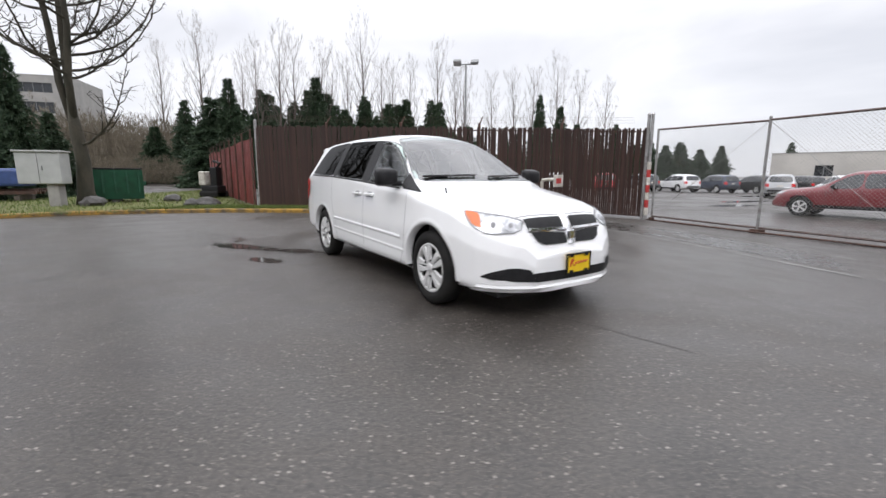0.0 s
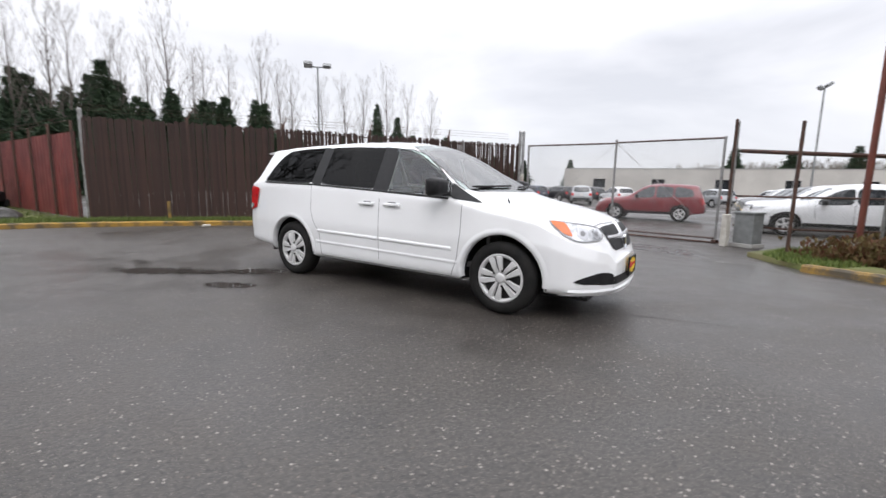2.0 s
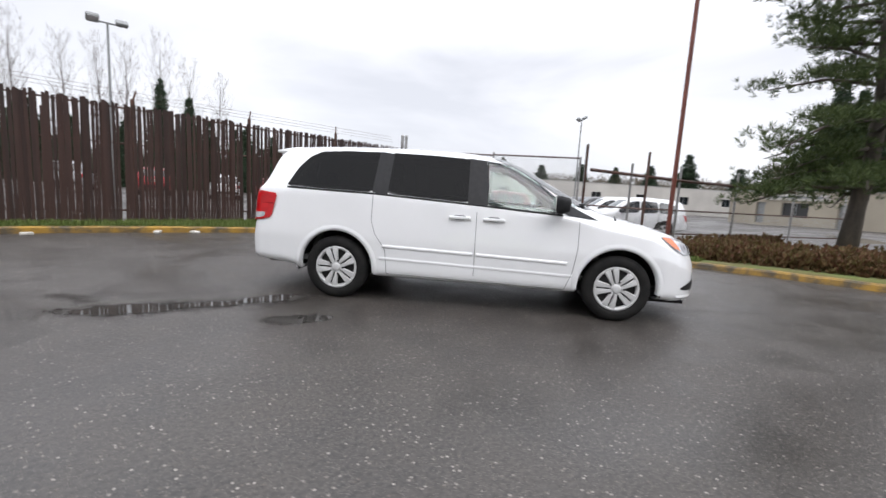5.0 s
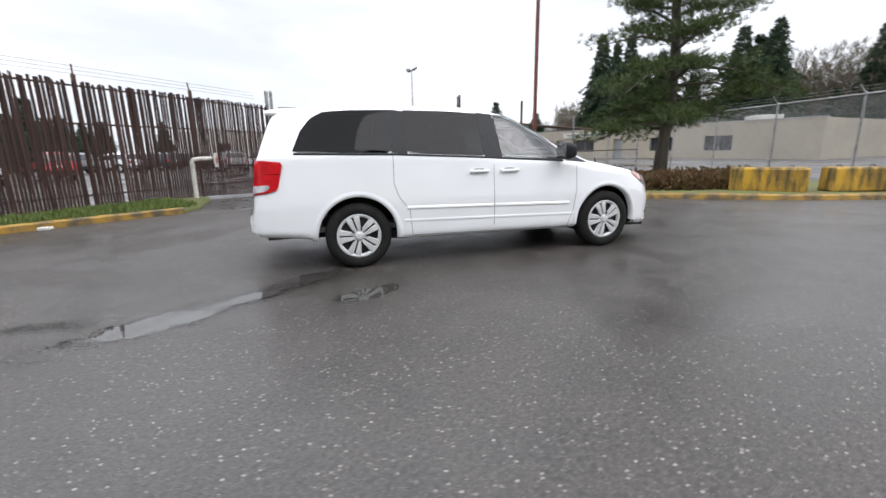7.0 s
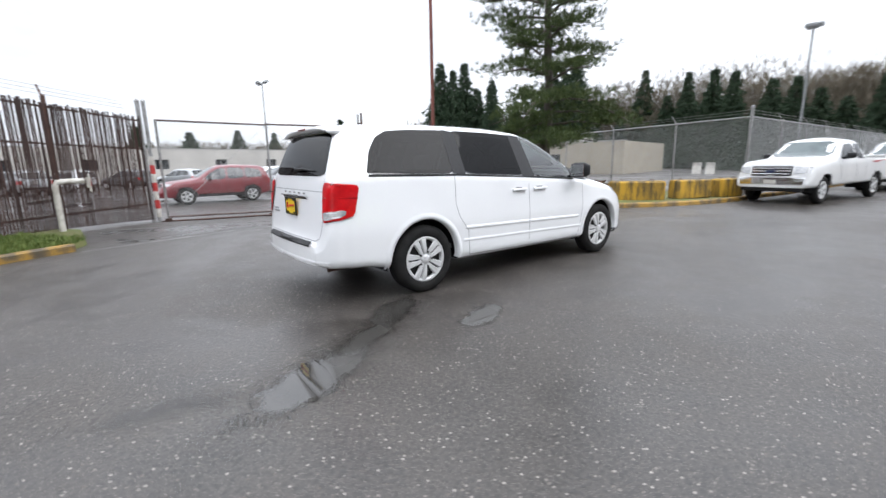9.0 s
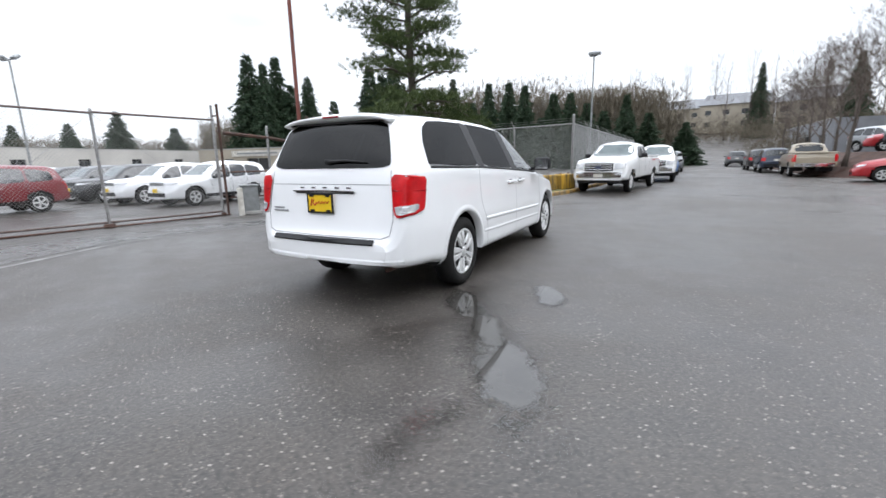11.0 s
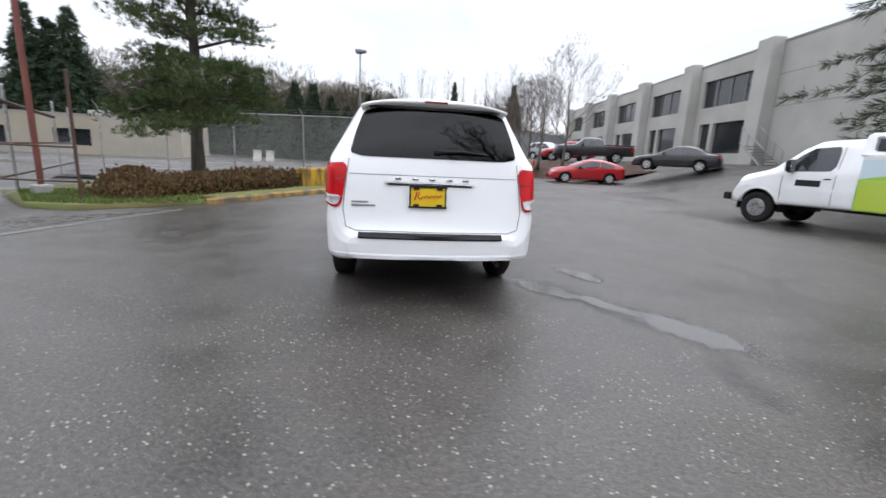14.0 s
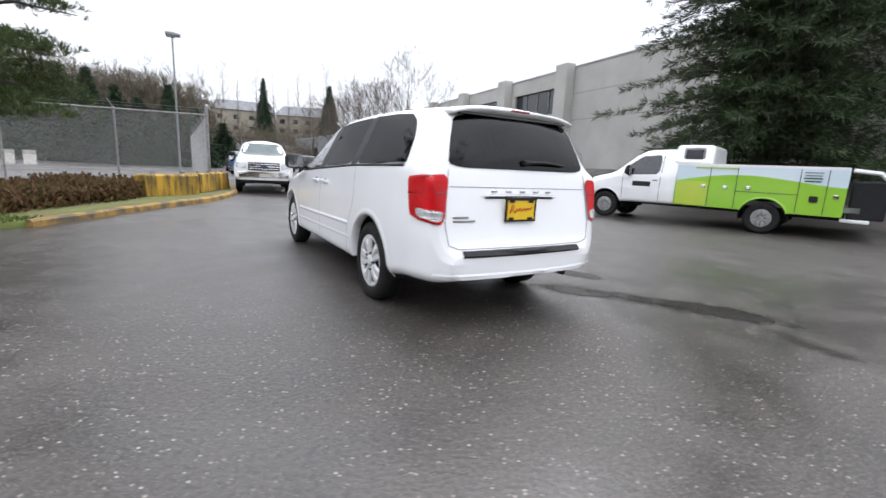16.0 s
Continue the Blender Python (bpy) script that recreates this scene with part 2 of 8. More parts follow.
M_WHITE = pmat("white_car_paint", (0.87, 0.875, 0.88), 0.28, col2=(0.84, 0.845, 0.85), scale=1.5, coat=1.0)
M_BLACKPL = pmat("black_plastic", (0.011, 0.011, 0.012), 0.5, col2=(0.018, 0.018, 0.019), scale=20, fine=200, bump=0.05, spec=0.25)
M_GLOSSBLK = pmat("gloss_black_trim", (0.012, 0.012, 0.013), 0.12, coat=0.6)
M_SEAM = pmat("panel_gap_shadow", (0.06, 0.06, 0.06), 0.8)
M_GAPGREY = pmat("panel_gap_grey", (0.30, 0.30, 0.31), 0.6)
M_RUBBER = pmat("tyre_rubber", (0.011, 0.011, 0.011), 0.8, col2=(0.020, 0.019, 0.018), scale=8, fine=90, bump=0.2, spec=0.2)
M_RIM = pmat("silver_wheel_cover", (0.66, 0.66, 0.655), 0.35, 0.15, col2=(0.58, 0.58, 0.575), scale=6)
M_RIMDARK = pmat("wheel_recess", (0.05, 0.05, 0.05), 0.6, 0.3)
M_CHROME = pmat("chrome", (0.78, 0.78, 0.79), 0.12, 1.0, col2=(0.7, 0.7, 0.71), scale=10)
M_AMBER = pmat("amber_lens", (0.72, 0.15, 0.012), 0.15, coat=0.8)
M_REDLENS = pmat("red_lens", (0.60, 0.006, 0.010), 0.3, col2=(0.40, 0.003, 0.006), scale=9, fine=60, coat=0.35, spec=0.2)
M_REDDARK = pmat("dark_red_lens", (0.25, 0.006, 0.01), 0.15, coat=1.0)
M_CLEARLENS = pmat("clear_lens", (0.68, 0.68, 0.68), 0.15, 0.35, col2=(0.42, 0.43, 0.44), scale=14, fine=60, coat=1.0, spread=0.4)
M_REFLECT = pmat("lamp_reflector", (0.55, 0.56, 0.58), 0.3, 0.6)
M_PLATE = pmat("yellow_plate", (0.85, 0.58, 0.02), 0.4, col2=(0.78, 0.50, 0.015), scale=8)
M_PLATERED = pmat("red_plate_script", (0.55, 0.03, 0.02), 0.5)
M_CABIN = pmat("grey_cabin_cloth", (0.24, 0.24, 0.245), 0.85, col2=(0.17, 0.17, 0.172), scale=8, fine=150, bump=0.2)
M_CABINLT = pmat("light_cabin_lining", (0.50, 0.50, 0.48), 0.85, col2=(0.42, 0.42, 0.41), scale=8, fine=150)
G_FRONT = glass_mat("clear_green_glass", (0.80, 0.92, 0.88), 1.0, 1.62)
G_SCREEN = glass_mat("windscreen_glass", (0.72, 0.83, 0.81), 0.95, 2.2)
G_TINT = glass_mat("dark_tinted_glass", (0.022, 0.023, 0.025), 0.32, 1.5)
G_REAR = glass_mat("dark_rear_glass", (0.022, 0.023, 0.025), 0.60, 1.5)
M_HEAD = pmat("headlamp_lens", (0.34, 0.35, 0.36), 0.12, 0.4, col2=(0.62, 0.63, 0.64), scale=16, fine=50, coat=1.0, spread=0.3)
G_CAR = glass_mat("car_glass", (0.16, 0.17, 0.18))
M_BARK = pmat("grey_brown_bark", (0.115, 0.095, 0.078), 0.9, col2=(0.055, 0.047, 0.04), scale=6, fine=40, bump=0.6, stretch=(1, 1, 0.3))
M_MOSSBARK = pmat("mossy_dark_bark", (0.055, 0.046, 0.032), 0.9, col2=(0.026, 0.026, 0.016), scale=5, fine=45, bump=0.6, stretch=(1, 1, 0.3))
M_TWIG = pmat("bare_twigs", (0.13, 0.105, 0.085), 0.9, col2=(0.09, 0.07, 0.058))
M_FARTWIG = pmat("pale_bare_twigs", (0.125, 0.105, 0.09), 0.95, col2=(0.09, 0.075, 0.065))
M_NEEDLE = leaf_mat("pine_needles", (0.030, 0.052, 0.016), (0.095, 0.125, 0.040))
M_FIRN = leaf_mat("fir_needles", (0.018, 0.036, 0.016), (0.060, 0.085, 0.034))
M_FARN = leaf_mat("far_conifer_needles", (0.020, 0.040, 0.022), (0.045, 0.07, 0.035))
M_BRUSH = leaf_mat("brown_bare_brush", (0.085, 0.070, 0.050), (0.165, 0.14, 0.10))
M_BUSH = leaf_mat("russet_shrub_leaves", (0.12, 0.048, 0.03), (0.12, 0.10, 0.036))
M_TILTUP = pmat("grey_tiltup_concrete", (0.44, 0.43, 0.40), 0.85, col2=(0.36, 0.35, 0.325), scale=0.5, fine=25, bump=0.1)
M_TILTDARK = pmat("darker_concrete_band", (0.33, 0.32, 0.30), 0.85, col2=(0.27, 0.265, 0.25), scale=0.8, fine=25)
M_WBLD = pmat("pale_block_wall", (0.52, 0.50, 0.46), 0.85, col2=(0.42, 0.40, 0.37), scale=0.35, fine=12, bump=0.1)
M_BEIGE = pmat("beige_wall", (0.36, 0.32, 0.25), 0.85, col2=(0.30, 0.265, 0.21), scale=0.4, fine=12)
# window glass; also fills dock openings, standing for the shade inside
M_DARKWIN = pmat("dark_window_glass", (0.02, 0.024, 0.028), 0.08, spec=0.7)
M_ROOFGREY = pmat("grey_roofing", (0.20, 0.205, 0.215), 0.7, col2=(0.15, 0.155, 0.165), scale=0.8)
M_GREENBIN = pmat("green_dumpster_paint", (0.010, 0.085, 0.045), 0.5, col2=(0.008, 0.055, 0.03), scale=3, bump=0.1)
M_CABBOX = pmat("grey_cabinet_paint", (0.42, 0.43, 0.42), 0.5, col2=(0.36, 0.37, 0.36), scale=3)
M_BLUE = pmat("blue_container_paint", (0.05, 0.09, 0.25), 0.5)
M_LIME = pmat("lime_green_livery", (0.28, 0.52, 0.03), 0.35, col2=(0.22, 0.47, 0.025), scale=0.9, coat=0.6)
M_LIME2 = pmat("yellow_green_livery", (0.42, 0.52, 0.05), 0.35, col2=(0.36, 0.50, 0.04), scale=0.9, coat=0.6)
M_PALEBLUE = pmat("pale_blue_livery", (0.55, 0.66, 0.72), 0.35, col2=(0.66, 0.72, 0.75), scale=0.7, coat=0.6)
M_LAMPGREY = pmat("grey_lamp_pole", (0.28, 0.29, 0.29), 0.5, 0.4)


# ---- mesh helpers ----
def part(name, bm, material, parent=None, label="", smooth=False):
    me = bpy.data.meshes.new(name)
    bm.normal_update()
    bm.to_mesh(me)
    bm.free()
    for mt in material if isinstance(material, (list, tuple)) else [material]:
        me.materials.append(mt)
    if smooth:
        me.polygons.foreach_set("use_smooth", [True] * len(me.polygons))
    ob = new(name, me)
    ob.parent = parent
    return tagged(ob, label)


def raw(name, verts, faces, material, parent=None, label="", smooth=False):
    me = bpy.data.meshes.new(name)
    me.from_pydata([tuple(v) for v in verts], [], faces)
    me.materials.append(material)
    if smooth:
        me.polygons.foreach_set("use_smooth", [True] * len(me.polygons))
    me.update()
    ob = new(name, me)
    ob.parent = parent
    return tagged(ob, label)


def thing(name, label, category, m=None, group="", kind=""):
    ob = new(name)
    ob.empty_display_size = 0.2
    if m is not None:
        ob.matrix_world = m
    return tagged(ob, label, category, group, kind)


def add_box(bm, c, s, m=None, bevel=0.0):
    r = bmesh.ops.create_cube(bm, size=1.0)
    mat = Matrix.Translation(c) @ Matrix.Diagonal((*s, 1))
    if m is not None:
        mat = m @ mat
    bmesh.ops.transform(bm, matrix=mat, verts=r["verts"])
    if bevel:
        es = list({e for v in r["verts"] for e in v.link_edges})
        bmesh.ops.bevel(bm, geom=es, offset=bevel, segments=2, profile=0.5, affect="EDGES")
    return bm


def boxbm(c, s, bevel=0.0, m=None):
    return add_box(bmesh.new(), c, s, m, bevel)


def add_tube(bm, pts, radii, n=8):
    """A tapered tube along a row of points."""
    pts = [Vector(p) for p in pts]
    if not isinstance(radii, (list, tuple)):
        radii = [radii] * len(pts)
    rings = []
    for i, p in enumerate(pts):
        d = (pts[min(i + 1, len(pts) - 1)] - pts[max(i - 1, 0)]).normalized()
        a = d.orthogonal().normalized() if i == 0 else (a - d * a.dot(d)).normalized()
        b = d.cross(a)
        rings.append([bm.verts.new(p + radii[i] * (a * math.cos(6.28319 * k / n) + b * math.sin(6.28319 * k / n))) for k in range(n)])
    for r0, r1 in zip(rings, rings[1:]):
        for k in range(n):
            bm.faces.new((r0[k], r0[(k + 1) % n], r1[(k + 1) % n], r1[k]))
    bm.faces.new(rings[0][::-1])
    bm.faces.new(rings[-1])
    return bm


def tubebm(pts, radii, n=8):
    return add_tube(bmesh.new(), pts, radii, n)


def lathe(bm, prof, n=32, axis="y", caps=True):
    """Turn a profile of (along, radius) pairs round an axis."""
    rings = []
    for a, r in prof:
        ring = []
        for k in range(n):
            c, s = math.cos(6.283185 * k / n) * r, math.sin(6.283185 * k / n) * r
            ring.append(bm.verts.new((c, a, s) if axis == "y" else (c, s, a)))
        rings.append(ring)
    for r0, r1 in zip(rings, rings[1:]):
        for k in range(n):
            bm.faces.new((r0[k], r0[(k + 1) % n], r1[(k + 1) % n], r1[k]))
    for ring in (rings[0], rings[-1]) if caps else ():
        if (ring[0].co - ring[n // 2].co).length > 1e-4:
            bm.faces.new(ring)
    bmesh.ops.recalc_face_normals(bm, faces=bm.faces[:])
    return bm


def S(v, a, b):
    u = min(1.0, max(0.0, (v - a) / (b - a)))
    return u * u * (3 - 2 * u)


DX, DY = 0.545, -0.8385          # the street's direction
NX, NY = 0.8385, 0.545           # across the street, towards the gated lot


def gz(x, y):
    """Height of the ground: level yard, a slight fall towards the gate, and a street that climbs far off."""
    s = x * DX + y * DY
    z = -0.027 - 0.25 * S(x, 3, 9) * S(y, 1, 7) - 0.2 * S(x, 12, 40) * S(y, -6, 6)
    z += 8.0 * S(s, 62, 150) + 9.0 * S(s, 140, 280)
    z += 1.2 * S(-x, 18, 60) * S(y, 15, 50)
    z += 1.6 * (1 - S((x + 8.8) * 0.894 + (y + 20.8) * 0.447, 1.5, 9.0)) * S(-y, -9, -1)
    return z


# ---- vehicles ----
from mathutils.bvhtree import BVHTree


def table(rows, sig=0.035):
    xs, ys = np.array([r[0] for r in rows], float), np.array([r[1] for r in rows], float)
    gx = np.linspace(xs[0] - 0.2, xs[-1] + 0.2, 900)
    gy = np.interp(gx, xs, ys)
    k = max(1, int(sig / (gx[1] - gx[0])))
    pad = np.concatenate([[gy[0]] * 3 * k, gy, [gy[-1]] * 3 * k])
    w = np.exp(-0.5 * (np.arange(-3 * k, 3 * k + 1) / k) ** 2)
    gy = np.convolve(pad, w / w.sum(), "valid")
    return lambda x: float(np.interp(x, gx, gy))


def inside(poly, u, v):
    hit = False
    for (x0, y0), (x1, y1) in zip(poly, poly[1:] + poly[:1]):
        if (y0 > v) != (y1 > v) and u < (x1 - x0) * (v - y0) / (y1 - y0) + x0:
            hit = not hit
    return hit


def rounded(poly, passes=2, keep=0.22):
    for _ in range(passes):
        out = []
        for (x0, y0), (x1, y1) in zip(poly, poly[1:] + poly[:1]):
            out += [(x0 + (x1 - x0) * keep, y0 + (y1 - y0) * keep), (x1 - (x1 - x0) * keep, y1 - (y1 - y0) * keep)]
        poly = out
    return poly


def shrink(poly, d):
    """Move a polygon's edge inwards by d."""
    n = len(poly)
    area = sum(poly[i][0] * poly[(i + 1) % n][1] - poly[(i + 1) % n][0] * poly[i][1] for i in range(n))
    sg = 1 if area > 0 else -1
    out = []
    for i in range(n):
        ax, ay = poly[i - 1]
        bx, by = poly[(i + 1) % n]
        tx, ty = bx - ax, by - ay
        L = math.hypot(tx, ty) or 1
        out.append((poly[i][0] - sg * ty / L * d, poly[i][1] + sg * tx / L * d))
    return out


class Shell:
    """A car body lofted from cross-sections, onto which panes, lamps and trim are laid."""

    def __init__(self, spec, step=0.05):
        self.s = spec
        T = {k: table(spec[k], spec.get("sig", 0.035)) for k in ("top", "wid", "shw", "shz", "belt", "bot")}
        x0, x1 = spec["ends"]
        n = int((x1 - x0) / step)
        u = np.linspace(0, 1, n)
        xs = []
        for v in u:
            xs.append(x0 + (x1 - x0) * v)
        # closer stations at the two ends
        e = min(0.45, (x1 - x0) * 0.12)
        m = int(e / step * 2.2)
        ends = [x0 + e * (1 - math.cos(a)) for a in np.linspace(0, math.pi / 2, m)]
        endf = [x1 - e * (1 - math.cos(a)) for a in np.linspace(0, math.pi / 2, m)]
        xs = sorted(set([round(x, 4) for x in xs if x0 + e < x < x1 - e] + [round(x, 4) for x in ends + endf]))
        self.xs = xs
        cols = []
        for x in xs:
            w, zt, zs, ws, zbt, zb = T["wid"](x), T["top"](x), T["shz"](x), T["shw"](x), T["belt"](x), T["bot"](x)
            zs = min(zs, zt - 0.012)
            ws = min(ws, w - 0.01)
            zbt = min(zbt, zs - 0.02)
            zm = min(spec.get("mid", 0.72), zb + 0.75 * (zbt - zb))
            P = [(w - 0.28, zb + 0.02), (w - 0.045, zb), (w - 0.012, zb + 0.07), (w, zm), (w - spec.get("tuck", 0.03), zbt), (ws, zs)]
            cnt = [3, 2, max(3, int(8 * 0.05 / step)), max(4, int(9 * 0.05 / step)), max(5, int(11 * 0.05 / step))]
            pts = []
            for (a, b), c in zip(zip(P, P[1:]), cnt):
                for k in range(c):
                    f = k / c
                    pts.append((a[0] + (b[0] - a[0]) * f, a[1] + (b[1] - a[1]) * f))
            nr = max(6, int(14 * 0.05 / step))
            for k in range(nr + 1):
                f = 1 - k / nr
                pts.append((ws * f, zt - (zt - zs) * f ** 2.2))
            A = np.array(pts)
            for _ in range(spec.get("smooth", 3)):
                B = A.copy()
                B[1:-1] = 0.25 * A[:-2] + 0.5 * A[1:-1] + 0.25 * A[2:]
                A = B
            A[-1, 0] = 0
            cols.append([(x, p[0], p[1]) for p in A])
        # caps at both ends, slightly bulged
        def cap(col, sgn):
            out = []
            for f, bl in ((0.82, 0.012), (0.6, 0.022), (0.35, 0.03), (0.0, 0.034)):
                out.append([(x + sgn * bl * spec.get("bulge", 1.0), y * f, z) for x, y, z in col])
            return out
        cols = cap(cols[0], -1)[::-1] + cols + cap(cols[-1], 1)
        self.verts, self.faces = [], []
        for sgn in (1, -1):
            base = len(self.verts)
            h = len(cols[0])
            for c in cols:
                self.verts += [(p[0], sgn * p[1], p[2]) for p in c]
            for i in range(len(cols) - 1):
                for j in range(h - 1):
                    q = (base + i * h + j, base + i * h + j + 1, base + (i + 1) * h + j + 1, base + (i + 1) * h + j)
                    self.faces.append(q[::-1] if sgn < 0 else q)
        self.bvh = BVHTree.FromPolygons([Vector(v) for v in self.verts], self.faces)
        self.holes = []

    def hit(self, side, a, b):
        if len(side) == 2:  # seen from a corner of the car; a is measured across that view
            fx, fy = (1 if side[0] == "F" else -1), (1 if side[1] == "L" else -1)
            d = Vector((-fx, -fy, 0)).normalized()
            e = Vector((1, -fx * fy, 0)).normalized()
            loc, nor, _, _ = self.bvh.ray_cast(e * a - d * 9 + Vector((0, 0, b)), d)
            if loc is None:
                loc, nor, _, _ = self.bvh.find_nearest(e * a + Vector((0, 0, b)))
            return loc, (-nor if nor.dot(d) > 0 else nor)
        o, d = {"R": ((a, -3, b), (0, 1, 0)), "L": ((a, 3, b), (0, -1, 0)), "F": ((9, a, b), (-1, 0, 0)), "B": ((-9, a, b), (1, 0, 0)), "T": ((a, b, 4), (0, 0, -1))}[side]
        loc, nor, _, _ = self.bvh.ray_cast(Vector(o), Vector(d))
        if loc is None:
            loc, nor, _, _ = self.bvh.find_nearest(Vector((a, -0.9, b) if side == "R" else (a, 0.9, b) if side == "L" else (3.9, a, b) if side == "F" else (-1.0, a, b)))
        if nor.dot(Vector(d)) > 0:
            nor = -nor
        return loc, nor

    def patch(self, poly, side, off, nu=10, nv=8, along="v"):
        """A sheet over the body inside a polygon of the view from that side."""
        bm = bmesh.new()
        if along == "u":
            rows = self.rows([(v, u) for u, v in poly], nu, nv, True)
        else:
            rows = self.rows(poly, nu, nv, False)
        grid, face_way = [], Vector()
        for r in rows:
            line = []
            for u, v in r:
                p, n = self.hit(side, u, v)
                line.append(bm.verts.new(p + n * off))
                face_way += n
            grid.append(line)
        for r0, r1 in zip(grid, grid[1:]):
            for i in range(len(r0) - 1):
                try:
                    bm.faces.new((r0[i], r0[i + 1], r1[i + 1], r1[i]))
                except ValueError:
                    pass
        return self.outward(bm, face_way)

    def outward(self, bm, way):
        """Turn an open sheet so that it faces away from the car."""
        bmesh.ops.recalc_face_normals(bm, faces=bm.faces[:])
        bm.normal_update()
        if sum((f.normal * f.calc_area() for f in bm.faces), Vector()).dot(way) < 0:
            bmesh.ops.reverse_faces(bm, faces=bm.faces[:])
        return bm

    def rows(self, poly, nu, nv, swap):
        v0, v1 = min(p[1] for p in poly), max(p[1] for p in poly)
        out = []
        for j in range(nv + 1):
            f = j / nv
            v = v0 + (v1 - v0) * (0.002 + 0.996 * (0.5 - 0.5 * math.cos(math.pi * f)))
            cr = []
            for (x0, y0), (x1, y1) in zip(poly, poly[1:] + poly[:1]):
                if (y0 > v) != (y1 > v):
                    cr.append((x1 - x0) * (v - y0) / (y1 - y0) + x0)
            if len(cr) < 2:
                continue
            a, b = min(cr), max(cr)
            r = [(a + (b - a) * i / nu, v) for i in range(nu + 1)]
            out.append([(q, p) for p, q in r] if swap else r)
        return out

    def ring(self, outer, inner, side, off):
        bm = bmesh.new()
        a, b = [], []

        def dense(poly):
            out = []
            for k, (u, v) in enumerate(poly):
                p, q = poly[(k + 1) % len(poly)]
                n = steps[k]
                out += [(u + (p - u) * i / n, v + (q - v) * i / n) for i in range(n)]
            return out
        steps = [max(1, int(math.dist(p, outer[(k + 1) % len(outer)]) / 0.03)) for k, p in enumerate(outer)]
        outer, inner = dense(outer), dense(inner)
        for (u, v), (s, t) in zip(outer, inner):
            p, n = self.hit(side, u, v)
            a.append(bm.verts.new(p + n * off))
            p, n = self.hit(side, s, t)
            b.append(bm.verts.new(p + n * off))
        k = len(a)
        for i in range(k):
            bm.faces.new((a[i], a[(i + 1) % k], b[(i + 1) % k], b[i]))
        bmesh.ops.recalc_face_normals(bm, faces=bm.faces[:])
        return bm

    def strip(self, line, side, width, off, sub=6, raised=0.0):
        """A narrow band along a line on the body; raised gives it a rounded back."""
        pts = []
        for (a, b), (c, d) in zip(line, line[1:]):
            pts += [(a + (c - a) * k / sub, b + (d - b) * k / sub) for k in range(sub)]
        pts.append(line[-1])
        bm = bmesh.new()
        prev = None
        for i, (u, v) in enumerate(pts):
            q0, q1 = pts[max(0, i - 1)], pts[min(len(pts) - 1, i + 1)]
            tx, ty = q1[0] - q0[0], q1[1] - q0[1]
            L = math.hypot(tx, ty) or 1
            row = []
            for f in (-1, -0.45, 0.45, 1):
                p, n = self.hit(side, u - ty / L * width * 0.5 * f, v + tx / L * width * 0.5 * f)
                row.append(bm.verts.new(p + n * (off + (raised if abs(f) < 0.9 else 0))))
            if prev:
                for k in range(3):
                    bm.faces.new((prev[k], prev[k + 1], row[k + 1], row[k]))
            prev = row
        bmesh.ops.recalc_face_normals(bm, faces=bm.faces[:])
        return bm

    def body(self, arches, holes):
        """The painted shell with wheel arches and window openings cut out, and its inner lining."""
        V = [Vector(v) for v in self.verts]
        ok = []
        sn = {}
        for f in self.faces:
            c = sum((V[i] for i in f), Vector()) / 4
            cut = any((c.x - ax) ** 2 + (c.z - az) ** 2 < r * r and abs(c.y) > 0.45 for ax, az, r in arches)
            if not cut:
                for poly, side in holes:
                    if side in "RL":
                        if (c.y < 0) == (side == "R") and abs(c.y) > 0.3 and inside(poly, c.x, c.z):
                            cut = True
                    elif side == "F" and c.x > self.s["split"] and inside(poly, c.y, c.z) and c.z > self.s["holez"]:
                        cut = True
                    elif side == "B" and c.x < self.s["split"] and inside(poly, c.y, c.z) and c.z > self.s["holez"]:
                        cut = True
                    if cut:
                        break
            if not cut:
                ok.append(f)
        # draw the ragged edge of each arch onto its circle
        for i, v in enumerate(V):
            for ax, az, r in arches:
                d = math.hypot(v.x - ax, v.z - az)
                if abs(v.y) > 0.45 and r - 0.035 < d < r + 0.03 and v.z > self.s["zmin"] + 0.03:
                    v.x, v.z = ax + (v.x - ax) / d * r, az + (v.z - az) / d * r
        return V, ok


